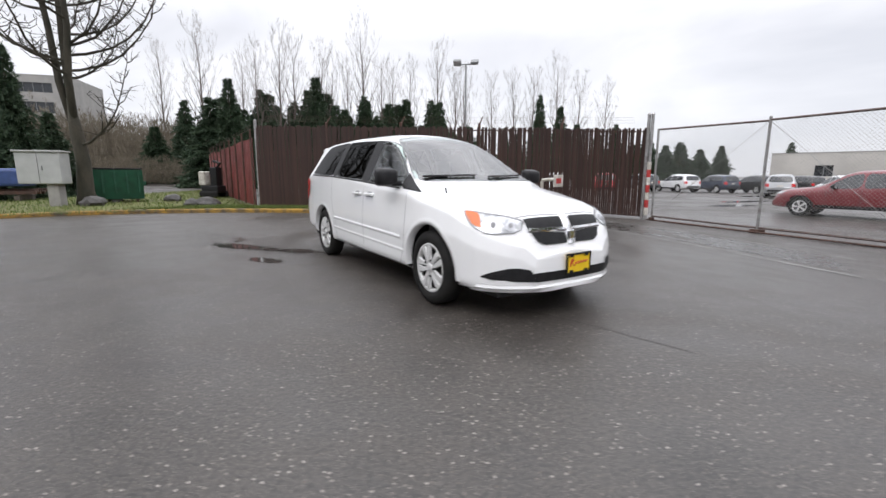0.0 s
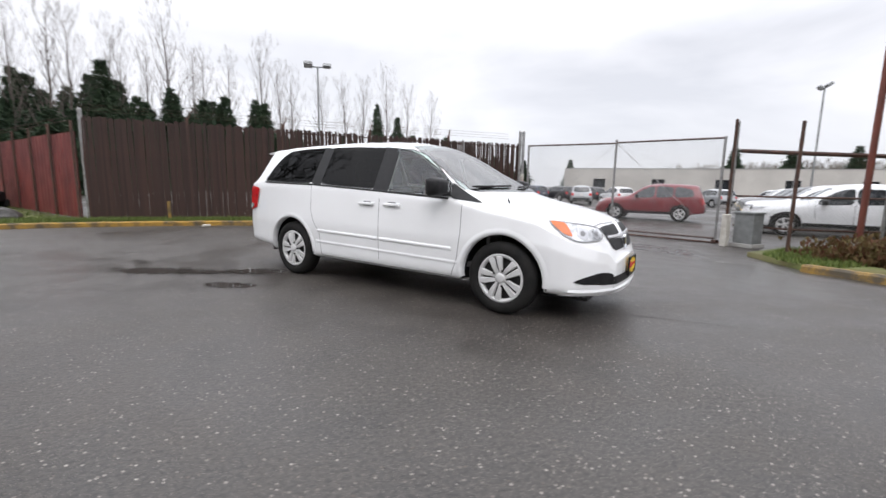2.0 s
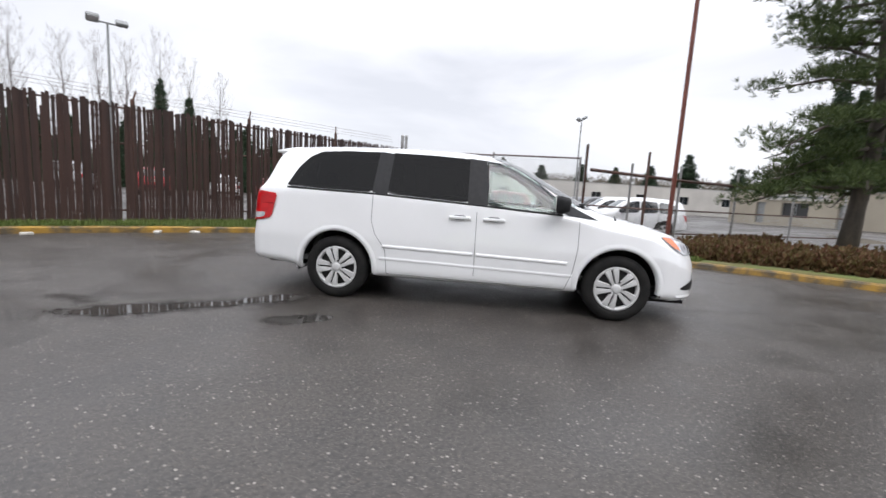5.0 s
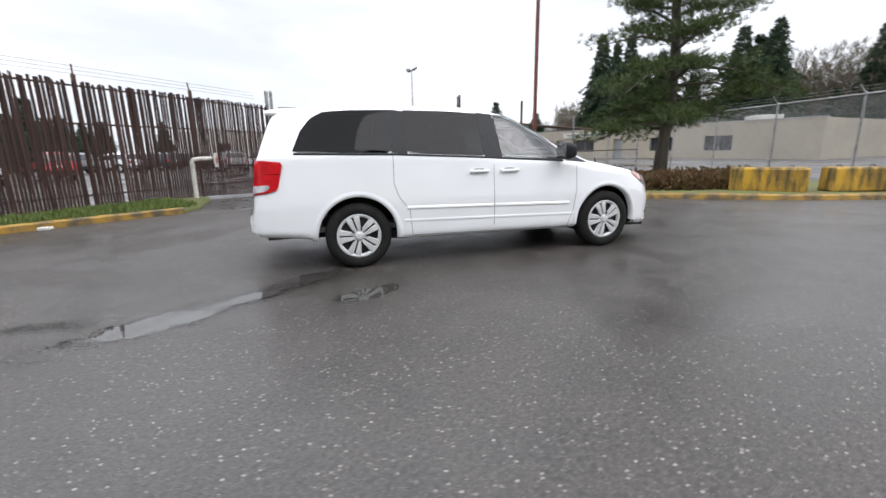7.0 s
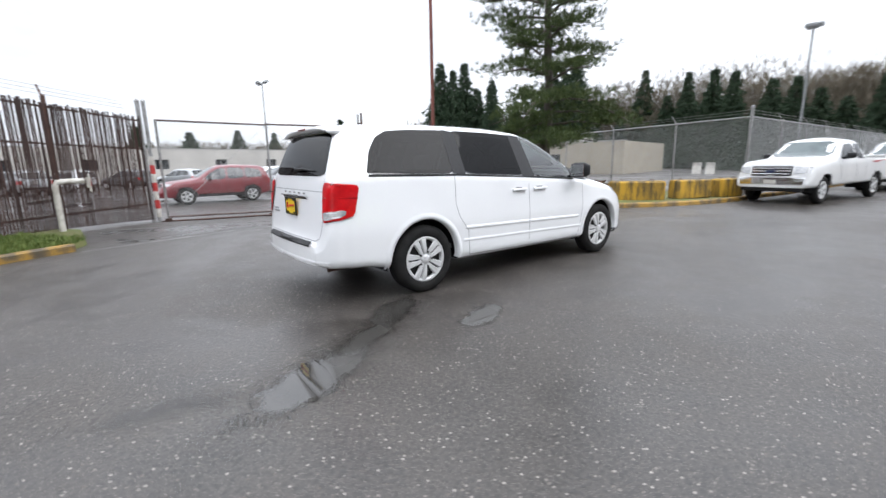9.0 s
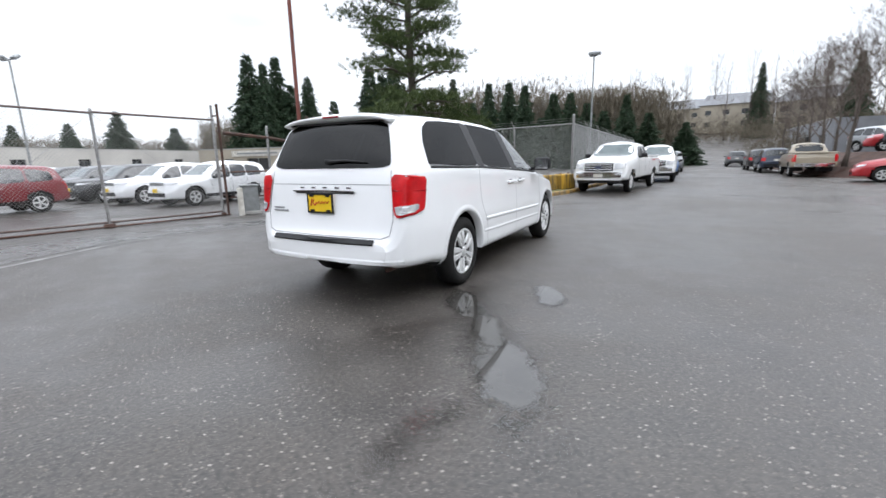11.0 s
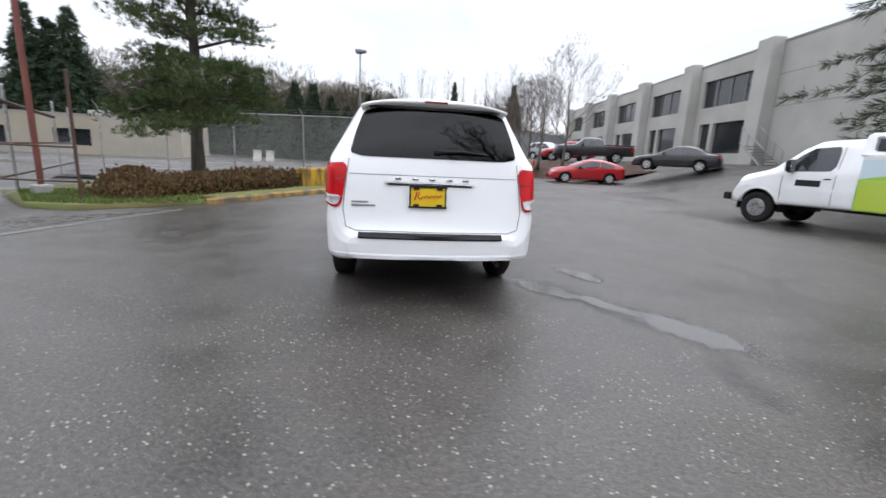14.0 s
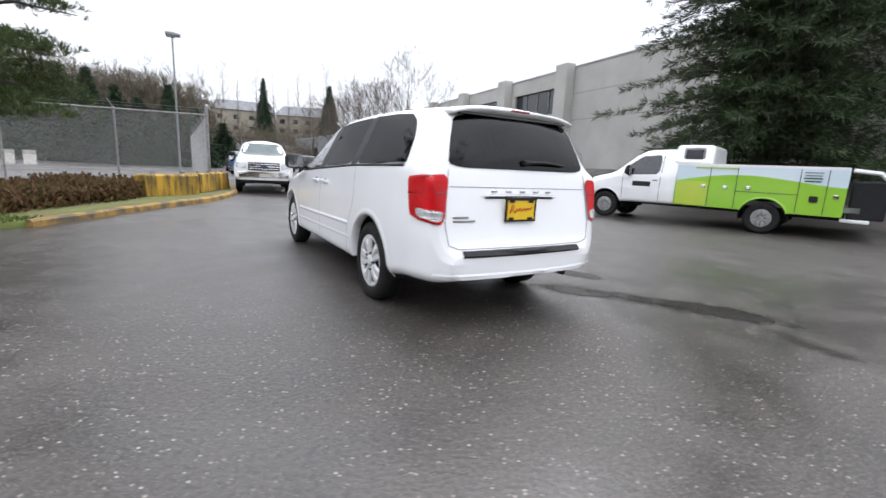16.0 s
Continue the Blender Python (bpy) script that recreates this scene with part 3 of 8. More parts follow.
def wheel(parent, x, y, z, R, rim, wide, style="five", rimmat=None, detail=True):
    """One wheel: tyre with tread shoulders, rim and spokes; outer face towards the side of y."""
    sg = 1 if y > 0 else -1
    e = new("wheel")
    e.parent = parent
    e.matrix_local = pose(x, y, z, 0, 0, 0 if sg > 0 else 180)
    h = wide / 2
    prof = [(-h + 0.02, rim + 0.005), (-h, R - 0.07), (-h + 0.012, R - 0.03), (-h + 0.035, R), (h - 0.035, R), (h - 0.012, R - 0.03), (h, R - 0.06), (h - 0.008, R - 0.10 if R - 0.1 > rim + .02 else rim + 0.015), (h - 0.022, rim)]
    bm = lathe(bmesh.new(), prof, 36 if detail else 20, "y", False)
    part("tyre", bm, M_RUBBER, e, smooth=True)
    rm = rimmat or M_RIM
    bm = lathe(bmesh.new(), [(h - 0.03, rim + 0.004), (h - 0.018, rim + 0.002), (h - 0.016, rim - 0.016), (h - 0.028, rim - 0.030), (h - 0.055, rim - 0.034)], 36 if detail else 20, "y", False)
    part("rim", bm, rm, e, smooth=True)
    bm = lathe(bmesh.new(), [(h - 0.075, rim - 0.01), (h - 0.07, 0.03), (h - 0.07, 0.001)], 24)
    part("brake_recess", bm, M_RIMDARK, e)
    bm = bmesh.new()
    k = {"five": 5, "six": 6, "eight": 8}[style]
    r1 = rim - 0.012
    for i in range(k):
        for o in ((-1, 1) if detail else (0,)):
            mid_ = 6.283185 * i / k
            wdt = 0.10
            pts = [(0.055, mid_, wdt * 0.55), (0.5 * r1 + 0.03, mid_, wdt * 0.72), (r1, mid_, wdt)]
            if detail:
                pts = [(0.04, mid_ + o * 0.45, 0.036), (0.45 * r1, mid_ + o * 0.29, 0.046), (0.72 * r1, mid_ + o * 0.225, 0.062), (0.92 * r1, mid_ + o * 0.215, 0.072), (r1, mid_ + o * 0.21, 0.060)]
            prev = None
            for j, (rr, an, wd) in enumerate(pts):
                c, s = math.cos(an), math.sin(an)
                yo = h - (0.022, 0.014, 0.012, 0.016, 0.026)[j]
                row = [bm.verts.new((rr * c - s * q * wd * 0.5, yo - dq, rr * s + c * q * wd * 0.5)) for q, dq in ((-1, 0.02), (-0.7, 0), (0.7, 0), (1, 0.02))]
                if prev:
                    for m in range(3):
                        bm.faces.new((prev[m], prev[m + 1], row[m + 1], row[m]))
                prev = row
    bmesh.ops.recalc_face_normals(bm, faces=bm.faces[:])
    part("spokes", bm, rm, e)
    bm = lathe(bmesh.new(), [(h - 0.05, 0.056), (h - 0.016, 0.050), (h - 0.008, 0.030), (h - 0.006, 0.001)], 20)
    part("hub_cap", bm, rm, e, smooth=True)
    if detail:
        for i in range(5):
            a = 6.283185 * (i + 0.5) / 5
            bm = lathe(bmesh.new(), [(h - 0.03, 0.012), (h - 0.008, 0.011), (h - 0.006, 0.001)], 8)
            ob = part("wheel_nut", bm, M_RIMDARK, e)
            ob.location = (0.078 * math.cos(a), 0.004, 0.078 * math.sin(a))
    return e


def liner(parent, x, z, r, y0, y1, mat):
    bm = bmesh.new()
    n = 18
    a, b = [], []
    for k in range(n + 1):
        t = math.radians(-8 + 196 * k / n)
        a.append(bm.verts.new((x + r * math.cos(t), y0, z + r * math.sin(t))))
        b.append(bm.verts.new((x + r * math.cos(t), y1, z + r * math.sin(t))))
    for k in range(n):
        bm.faces.new((a[k], a[k + 1], b[k + 1], b[k]))
    bm.faces.new(b)
    return part("wheel_well", bm, mat, parent)


def arch_lip(parent, sh, ax, az, r, sgn, mat, proud=0.012, wide=0.035):
    """The rounded edge of a wheel arch, following the side of the body."""
    bm = bmesh.new()
    prev = None
    for k in range(33):
        t = math.radians(-5 + 190 * k / 32)
        z0 = az + r * math.sin(t)
        if z0 < sh.s["zmin"] + 0.02:
            prev = None
            continue
        row = []
        for dr, o in ((-0.004, -0.07), (-0.004, proud), (wide * 0.5, proud), (wide, 0.002)):
            u, v = ax + (r + dr) * math.cos(t), az + (r + dr) * math.sin(t)
            p, n = sh.hit("R" if sgn < 0 else "L", ax + (r + 0.03) * math.cos(t), az + (r + 0.03) * math.sin(t))
            row.append(bm.verts.new((u, p.y + sgn * o, v)))
        if prev:
            for m in range(3):
                bm.faces.new((prev[m], prev[m + 1], row[m + 1], row[m]))
        prev = row
    bmesh.ops.recalc_face_normals(bm, faces=bm.faces[:])
    return part("wheel_arch", bm, mat, parent, smooth=True)


def seat(parent, x, y, mat, z=0.42):
    bm = boxbm((0, 0, z + 0.02), (0.5, 0.5, 0.2), 0.06)
    ob = part("seat_cushion", bm, mat, parent)
    ob.location = (x, y, 0)
    bm = boxbm((0, 0, 0.36), (0.16, 0.48, 0.72), 0.06)
    ob = part("seat_back", bm, mat, parent)
    ob.location, ob.rotation_euler = (x - 0.24, y, z + 0.08), (0, radians(-12), 0)
    bm = boxbm((0, 0, 0.1), (0.1, 0.26, 0.2), 0.04)
    ob = part("headrest", bm, mat, parent)
    ob.location, ob.rotation_euler = (x - 0.41, y, z + 0.80), (0, radians(-12), 0)


def mirror_box(parent, x, y, z, mat, sx=0.13, sy=0.22, sz=0.17):
    """A door mirror: rounded housing on a short arm."""
    sg = 1 if y > 0 else -1
    bm = boxbm((x, y + sg * 0.10, z), (sx, sy, sz), 0.045)
    for v in bm.verts:
        if v.co.x > x:
            v.co.z = z + (v.co.z - z) * 0.85
    add_box(bm, (x + 0.02, y - sg * 0.02, z - sz * 0.35), (0.07, 0.12, 0.05), None, 0.015)
    ob = part("door_mirror", bm, mat, parent, smooth=True)
    bm = boxbm((x - sx / 2 - 0.002, y + sg * 0.10, z), (0.006, sy * 0.82, sz * 0.78))
    part("mirror_glass", bm, M_CHROME, ob)
    return ob


def car(name, label, category, m, spec, paint, group=""):
    """A parked vehicle from its side and plan tables; spec names panes, lamps and bumpers."""
    root = thing(name, label, category, m, group)
    sh = Shell(spec, spec.get("step", 0.09))
    R = spec["R"]
    arches = [(ax, R, R + spec.get("gap", 0.07)) for ax in spec["axles"]]
    holes, panes = [], []
    for poly in spec.get("side", []):
        pl = rounded(poly, 1, 0.12)
        for sd in "RL":
            panes.append((pl, sd))
    for key, sd in (("wind", "F"), ("back", "B")):
        if key in spec:
            panes.append((rounded(spec[key], 1, 0.12), sd))
    V, ok = sh.body(arches, [])
    raw("body", V, ok, paint, root, smooth=True)
    for i, (pl, sd) in enumerate(panes):
        part("windscreen" if sd == "F" else "rear_window" if sd == "B" else "side_window", sh.patch(pl, sd, 0.006, 6, 6), M_DARKWIN if sd != "F" else M_WSCREEN, root)
    rim = spec.get("rim", R * 0.64)
    tr = spec["track"]
    for ax in spec["axles"]:
        for sg in (1, -1):
            wheel(root, ax, sg * tr, R, R, rim, 0.22, spec.get("style", "five"), spec.get("rimmat"), False)
            liner(root, ax, R, R + spec.get("gap", 0.07) + 0.02, sg * (tr + 0.06), sg * 0.35, M_BLACKPL)
    for key, sd, mt, nm in (("head", "F", M_CLEARLENS, "headlamp"), ("tail", "B", M_REDLENS, "tail_lamp"), ("grille", "F", spec.get("grillemat", M_BLACKPL), "grille"), ("bumper", "F", spec.get("bumpmat", M_BLACKPL), "front_bumper"), ("rbumper", "B", spec.get("bumpmat", M_BLACKPL), "rear_bumper"), ("plate", "F", spec.get("platemat", M_WHITEPOST), "number_plate"), ("rplate", "B", M_WHITEPOST, "number_plate")):
        for k, poly in enumerate(spec.get(key, [])):
            part(nm, sh.patch(poly, sd, 0.012 + 0.004 * (key in ("plate", "rplate")) + 0.002 * (key == "grille"), 5, 4), mt, root)
    for poly, mt, nm in spec.get("sidepatch", []):
        for sd in "RL":
            part(nm, sh.patch(poly, sd, 0.008, 8, 3), mt, root)
    for line in spec.get("seams", []):
        for sd in "RL":
            part("door_gap", sh.strip(line, sd, 0.014, 0.003, 4), M_SEAM, root)
    if "mirror" in spec:
        x, y, z = spec["mirror"]
        for sg in (1, -1):
            mirror_box(root, x, sg * y, z, spec.get("mirrormat", M_BLACKPL))
    return root, sh


M_WSCREEN = pmat("reflecting_windscreen", (0.07, 0.10, 0.10), 0.06, col2=(0.04, 0.06, 0.062), scale=2.5, spec=0.6, coat=0.3)


# ---- the white minivan ----
VAN = dict(
    ends=(-1.085, 4.02), zmin=0.24, split=0.0, holez=1.12, mid=0.70, tuck=0.035, bulge=0.9, smooth=3, sig=0.03,
    top=[(-1.085, 0.6), (-1.055, 0.635), (-1.03, 0.66), (-1.012, 0.8), (-0.995, 1.02), (-0.965, 1.22), (-0.89, 1.44), (-0.81, 1.65), (-0.74, 1.705), (-0.5, 1.735), (0, 1.76), (0.8, 1.77), (1.3, 1.755), (1.6, 1.73), (1.85, 1.675), (2.05, 1.595), (2.92, 1.145), (3.05, 1.105), (3.4, 1.035), (3.65, 0.975), (3.83, 0.91), (3.9, 0.86), (3.95, 0.76), (4.0, 0.64), (4.02, 0.56)],
    wid=[(-1.085, 0.70), (-1.06, 0.80), (-1.02, 0.87), (-0.95, 0.915), (-0.8, 0.945), (-0.5, 0.965), (0, 0.975), (1.5, 0.978), (3.0, 0.975), (3.35, 0.965), (3.55, 0.935), (3.7, 0.885), (3.82, 0.80), (3.91, 0.70), (3.97, 0.585), (4.02, 0.45)],
    shw=[(-1.085, 0.64), (-1.03, 0.80), (-1.0, 0.80), (-0.965, 0.755), (-0.88, 0.69), (-0.80, 0.64), (-0.6, 0.64), (0, 0.655), (1.0, 0.665), (1.6, 0.655), (1.85, 0.655), (2.1, 0.69), (2.5, 0.77), (2.85, 0.845), (3.1, 0.855), (3.5, 0.80), (3.7, 0.74), (3.85, 0.66), (3.95, 0.52), (4.02, 0.36)],
    shz=[(-1.085, 0.585), (-1.03, 0.645), (-1.01, 0.78), (-0.99, 1.0), (-0.96, 1.19), (-0.88, 1.4), (-0.8, 1.59), (-0.7, 1.655), (-0.3, 1.685), (0.6, 1.7), (1.2, 1.685), (1.6, 1.655), (1.85, 1.595), (2.1, 1.475), (2.5, 1.245), (2.85, 1.075), (3.1, 1.03), (3.5, 0.95), (3.7, 0.895), (3.83, 0.84), (3.92, 0.74), (4.0, 0.6), (4.02, 0.53)],
    belt=[(-1.1, 1.20), (0, 1.205), (0.5, 1.185), (1.5, 1.13), (2.6, 1.05), (2.9, 0.98), (3.4, 0.90), (4.0, 0.62)],
    bot=[(-1.085, 0.40), (-1.0, 0.37), (-0.6, 0.34), (-0.3, 0.28), (0.5, 0.265), (2.6, 0.255), (3.4, 0.25), (3.7, 0.235), (4.02, 0.25)],
)
VAN_SIDE = [
    [(-0.615, 1.235), (-0.52, 1.45), (-0.41, 1.58), (-0.28, 1.645), (0.0, 1.665), (0.43, 1.67), (0.4, 1.215)],
    [(0.53, 1.21), (0.545, 1.668), (1.0, 1.662), (1.46, 1.642), (1.475, 1.165)],
    [(1.635, 1.15), (1.61, 1.632), (1.8, 1.615), (1.98, 1.555), (2.2, 1.42), (2.44, 1.235), (2.47, 1.105)],
]
VAN_POSE = pose(-1.085, 7.220, -0.027, 0, 0, -56.8) @ Matrix.Diagonal((1.0145, 0.970, 1.0145, 1))


def minivan():
    root = thing("minivan", "glossy white minivan with dark tinted windows on wet asphalt", "minivan", VAN_POSE)
    sh = Shell(VAN, 0.026)
    R = 0.352
    wind = [(-0.57, 1.655), (-0.3, 1.69), (0.3, 1.69), (0.57, 1.655), (0.672, 1.45), (0.762, 1.28), (0.82, 1.16), (0.4, 1.17), (-0.4, 1.17), (-0.82, 1.16), (-0.762, 1.28), (-0.672, 1.45)]
    back = [(-0.725, 1.225), (-0.68, 1.40), (-0.60, 1.615), (0, 1.635), (0.60, 1.615), (0.68, 1.40), (0.725, 1.225), (0, 1.225)]
    sides = [rounded(p, 1, 0.06) for p in VAN_SIDE]
    windr, backr = rounded(wind, 1, 0.2), rounded(back, 2, 0.15)
    holes = [(shrink(p, 0.022), s) for p in sides for s in "RL"] + [(shrink(windr, 0.04), "F"), (shrink(backr, 0.03), "B")]
    arches = [(0.0, R, 0.432), (3.078, R, 0.432)]
    V, ok = sh.body(arches, holes)
    raw("body", V, ok, M_WHITE, root, smooth=True)
    # lining, slightly inside the shell
    Vi = [Vector((v.x * 0.985 + 0.02, v.y * 0.955, v.z - 0.03 if v.z > 1.0 else v.z)) for v in V]
    okl = [f for f in ok if min(Vi[i].z for i in f) > 0.9 and max(Vi[i].x for i in f) < 2.85]
    raw("cabin_lining", Vi, [f[::-1] for f in okl], M_CABINLT, root, smooth=True)
    # panes with black borders
    for i, p in enumerate(sides):
        for s in "RL":
            g = part("side_window", sh.patch(p, s, 0.005, 14, 12), G_FRONT if i == 2 else G_TINT, root, "clear glass" if i == 2 else "dark tinted glass", smooth=True)
            part("window_border", sh.ring(p, shrink(p, 0.035 if i < 2 else 0.03), s, 0.0035), M_GLOSSBLK, g)
    for p, s, nm, gm in ((windr, "F", "windscreen", G_SCREEN), (backr, "B", "rear_window", G_REAR)):
        g = part(nm, sh.patch(p, s, 0.006, 30, 24), gm, root, smooth=True)
        part("window_border", sh.ring(p, shrink(p, 0.05), s, 0.003), M_GLOSSBLK, g)
    for s in "RL":
        for poly, nm in (([(0.385, 1.206), (0.405, 1.672), (0.575, 1.668), (0.56, 1.198)], "rear_pillar_cover"), ([(1.445, 1.156), (1.43, 1.648), (1.64, 1.634), (1.665, 1.140)], "door_pillar_cover"), ([(2.44, 1.25), (2.60, 1.165), (2.835, 1.055), (2.46, 1.09)], "mirror_sail")):
            part(nm, sh.patch(poly, s, 0.006, 6, 8), M_BLACKPL, root)
        # moulding under the glass and along the doors
        part("belt_moulding", sh.strip([(-0.60, 1.222), (0.45, 1.20), (1.50, 1.148), (2.46, 1.09)], s, 0.02, 0.004, 10, 0.006), M_BLACKPL, root)
        part("door_moulding", sh.strip([(0.53, 0.632), (1.53, 0.612)], s, 0.04, 0.001, 10, 0.008), M_WHITE, root)
        part("door_moulding", sh.strip([(1.57, 0.611), (2.53, 0.589)], s, 0.04, 0.001, 10, 0.008), M_WHITE, root)
        part("sill_crease", sh.strip([(0.50, 0.495), (1.55, 0.475), (2.60, 0.455)], s, 0.035, 0.001, 10, 0.004), M_WHITE, root)
        for ln_ in ([(0.40, 1.205), (0.395, 0.90), (0.44, 0.76), (0.56, 0.60), (0.585, 0.33)], [(1.55, 1.14), (1.555, 0.30)], [(2.635, 1.06), (2.635, 0.75), (2.60, 0.50), (2.53, 0.31)], [(0.59, 0.325), (1.5, 0.31), (2.53, 0.302)]):
            part("door_gap", sh.strip(ln_, s, 0.007, 0.0015, 10), M_GAPGREY, root)
        for hx in (1.25, 1.62):
            bm = bmesh.new()
            for k in range(1):
                p, n = sh.hit(s, hx + 0.12, 1.0)
                add_box(bm, (hx + 0.12, p.y + n.y * 0.022, 1.0), (0.23, 0.022, 0.032), None, 0.01)
                for dx in (0.025, 0.215):
                    add_box(bm, (hx + dx, p.y + n.y * 0.008, 1.0), (0.035, 0.03, 0.032), None, 0.006)
            part("door_handle", bm, M_WHITE, root, smooth=False)
            # flat grey patch stands for the shade in the hollow behind the handle
            part("handle_recess_shade", sh.patch(rounded([(hx + 0.05, 0.975), (hx + 0.05, 1.03), (hx + 0.19, 1.03), (hx + 0.19, 0.975)], 1), s, 0.002, 6, 4), M_GAPGREY, root)
        sg = -1 if s == "R" else 1
        arch_lip(root, sh, 0.0, R, 0.425, sg, M_WHITE, 0.010, 0.055)
        arch_lip(root, sh, 3.078, R, 0.425, sg, M_WHITE, 0.010, 0.055)
        mirror_box(root, 2.42, sg * 0.97, 1.205, M_BLACKPL, 0.15, 0.24, 0.19)
        for ax in (0.0, 3.078):
            wheel(root, ax, sg * 0.845, R, R, 0.236, 0.225)
            liner(root, ax, R, 0.455, sg * 0.93, sg * 0.52, M_BLACKPL)
        # tail lamps wrap round the rear corner
        q = lambda x, y, z: ((x + y) * 0.7071, z)
        bc = "B" + s
        tl = part("tail_lamp", sh.patch(rounded([q(-0.985, 0.755, 1.17), q(-0.73, 0.945, 1.155), q(-0.775, 0.94, 0.885), q(-0.81, 0.935, 0.85), q(-1.01, 0.785, 0.81)], 1, 0.1), bc, 0.014, 16, 12), M_REDLENS, root, "red tail lamp with clear lower lens", smooth=True)
        part("reversing_lens", sh.patch(rounded([q(-1.0, 0.79, 0.915), q(-0.845, 0.925, 0.925), q(-0.865, 0.92, 0.865), q(-1.0, 0.80, 0.83)], 1, 0.14), bc, 0.0175, 8, 6), M_CLEARLENS, tl)
        part("lamp_band", sh.patch([q(-0.99, 0.765, 1.045), q(-0.75, 0.945, 1.035), q(-0.75, 0.945, 1.02), q(-0.99, 0.765, 1.03)], bc, 0.0175, 8, 2), M_REDDARK, tl)
        # headlamp: reflector, amber corner, round projector and clear cover
        fc = "F" + s
        q = lambda x, y, z: ((x - y) * 0.7071, z)
        hl = part("headlamp", sh.patch(rounded([q(3.93, 0.53, 0.845), q(3.86, 0.66, 0.885), q(3.585, 0.93, 0.93), q(3.60, 0.925, 0.88), q(3.67, 0.895, 0.795), q(3.80, 0.82, 0.735), q(3.94, 0.58, 0.755)], 1, 0.18), fc, 0.007, 20, 12), M_HEAD, root, "clear headlamp with amber corner", smooth=True)
        hb = rounded([q(3.93, 0.53, 0.845), q(3.86, 0.66, 0.885), q(3.585, 0.93, 0.93), q(3.60, 0.925, 0.88), q(3.67, 0.895, 0.795), q(3.80, 0.82, 0.735), q(3.94, 0.58, 0.755)], 1, 0.18)
        part("lamp_border", sh.ring(hb, shrink(hb, 0.010), fc, 0.009), M_GAPGREY, hl)
        part("amber_lens", sh.patch(rounded([q(3.72, 0.865, 0.908), q(3.60, 0.925, 0.922), q(3.61, 0.92, 0.885), q(3.68, 0.89, 0.81), q(3.75, 0.845, 0.785)], 1, 0.15), fc, 0.011, 10, 10), M_AMBER, hl, smooth=True)
        for cx, cy, cz, rr in ((3.82, 0.78, 0.815, 0.052), (3.90, 0.66, 0.81, 0.042)):
            cu = q(cx, cy, cz)[0]
            for f, mt, nm, of in ((1.0, M_REFLECT, "projector", 0.010), (0.45, M_GAPGREY, "bulb_shade", 0.0135)):
                pl = [(cu + rr * f * math.cos(a), cz + rr * f * math.sin(a)) for a in np.linspace(0, 6.2832, 15)[:-1]]
                part(nm, sh.patch(pl, fc, of, 8, 8), mt, hl, smooth=True)
        # grille openings, two a side, framed in bright metal
        for po, nv in (([(sg * 0.055, 0.775), (sg * 0.47, 0.785), (sg * 0.475, 0.862), (sg * 0.055, 0.868)], 1), ([(sg * 0.055, 0.742), (sg * 0.445, 0.75), (sg * 0.40, 0.675), (sg * 0.33, 0.645), (sg * 0.055, 0.645)], 2)):
            g = part("grille", sh.patch(rounded(po, 1, 0.06), "F", 0.010, 12, 8), M_BLACKPL, root)
        part("grille_bar", sh.strip([(sg * 0.03, 0.762), (sg * 0.25, 0.767), (sg * 0.47, 0.770)], "F", 0.040, 0.008, 8, 0.016), M_CHROME, root)
        part("hood_gap", sh.strip([(sg * 0.03, 0.885), (sg * 0.35, 0.887), (sg * 0.52, 0.872)], "F", 0.008, 0.002, 8), M_GAPGREY, root)
        # fog lamp pocket
        part("fog_pocket", sh.patch(rounded([(sg * 0.50, 0.345), (sg * 0.86, 0.375), (sg * 0.80, 0.43), (sg * 0.66, 0.475), (sg * 0.48, 0.455)], 1, 0.2), "F", 0.006, 12, 8), M_BLACKPL, root)
    part("grille_bar", sh.strip([(0, 0.635), (0, 0.76), (0, 0.882)], "F", 0.075, 0.008, 8, 0.018), M_CHROME, root)
    bm = boxbm((4.065, 0, 0.715), (0.02, 0.085, 0.11), 0.02)
    p, n = sh.hit("F", 0, 0.715)
    bmesh.ops.translate(bm, verts=bm.verts[:], vec=(p.x + 0.03 - 4.065, 0, 0))
    part("grille_badge", bm, M_CHROME, root)
    part("lower_intake", sh.patch(rounded([(-0.56, 0.345), (-0.52, 0.425), (0.52, 0.425), (0.56, 0.345)], 1, 0.1), "F", 0.007, 20, 5), M_BLACKPL, root)
    part("chin_lip", sh.strip([(-0.86, 0.285), (-0.5, 0.28), (0, 0.28), (0.5, 0.28), (0.86, 0.285)], "F", 0.07, 0.002, 8, 0.012), M_WHITE, root)
    bm = boxbm((3.3, 0, 0.225), (1.1, 1.45, 0.04), 0.01)
    part("under_tray", bm, M_BLACKPL, root)
    # underside between the axles
    part("underbody", boxbm((1.75, 0, 0.32), (3.9, 1.5, 0.12), 0.03), M_BLACKPL, root)
    for sg in (-1, 1):
        part("axle_box", boxbm((0.0, sg * 0.6, 0.32), (0.3, 0.35, 0.16), 0.05), M_BLACKPL, root)
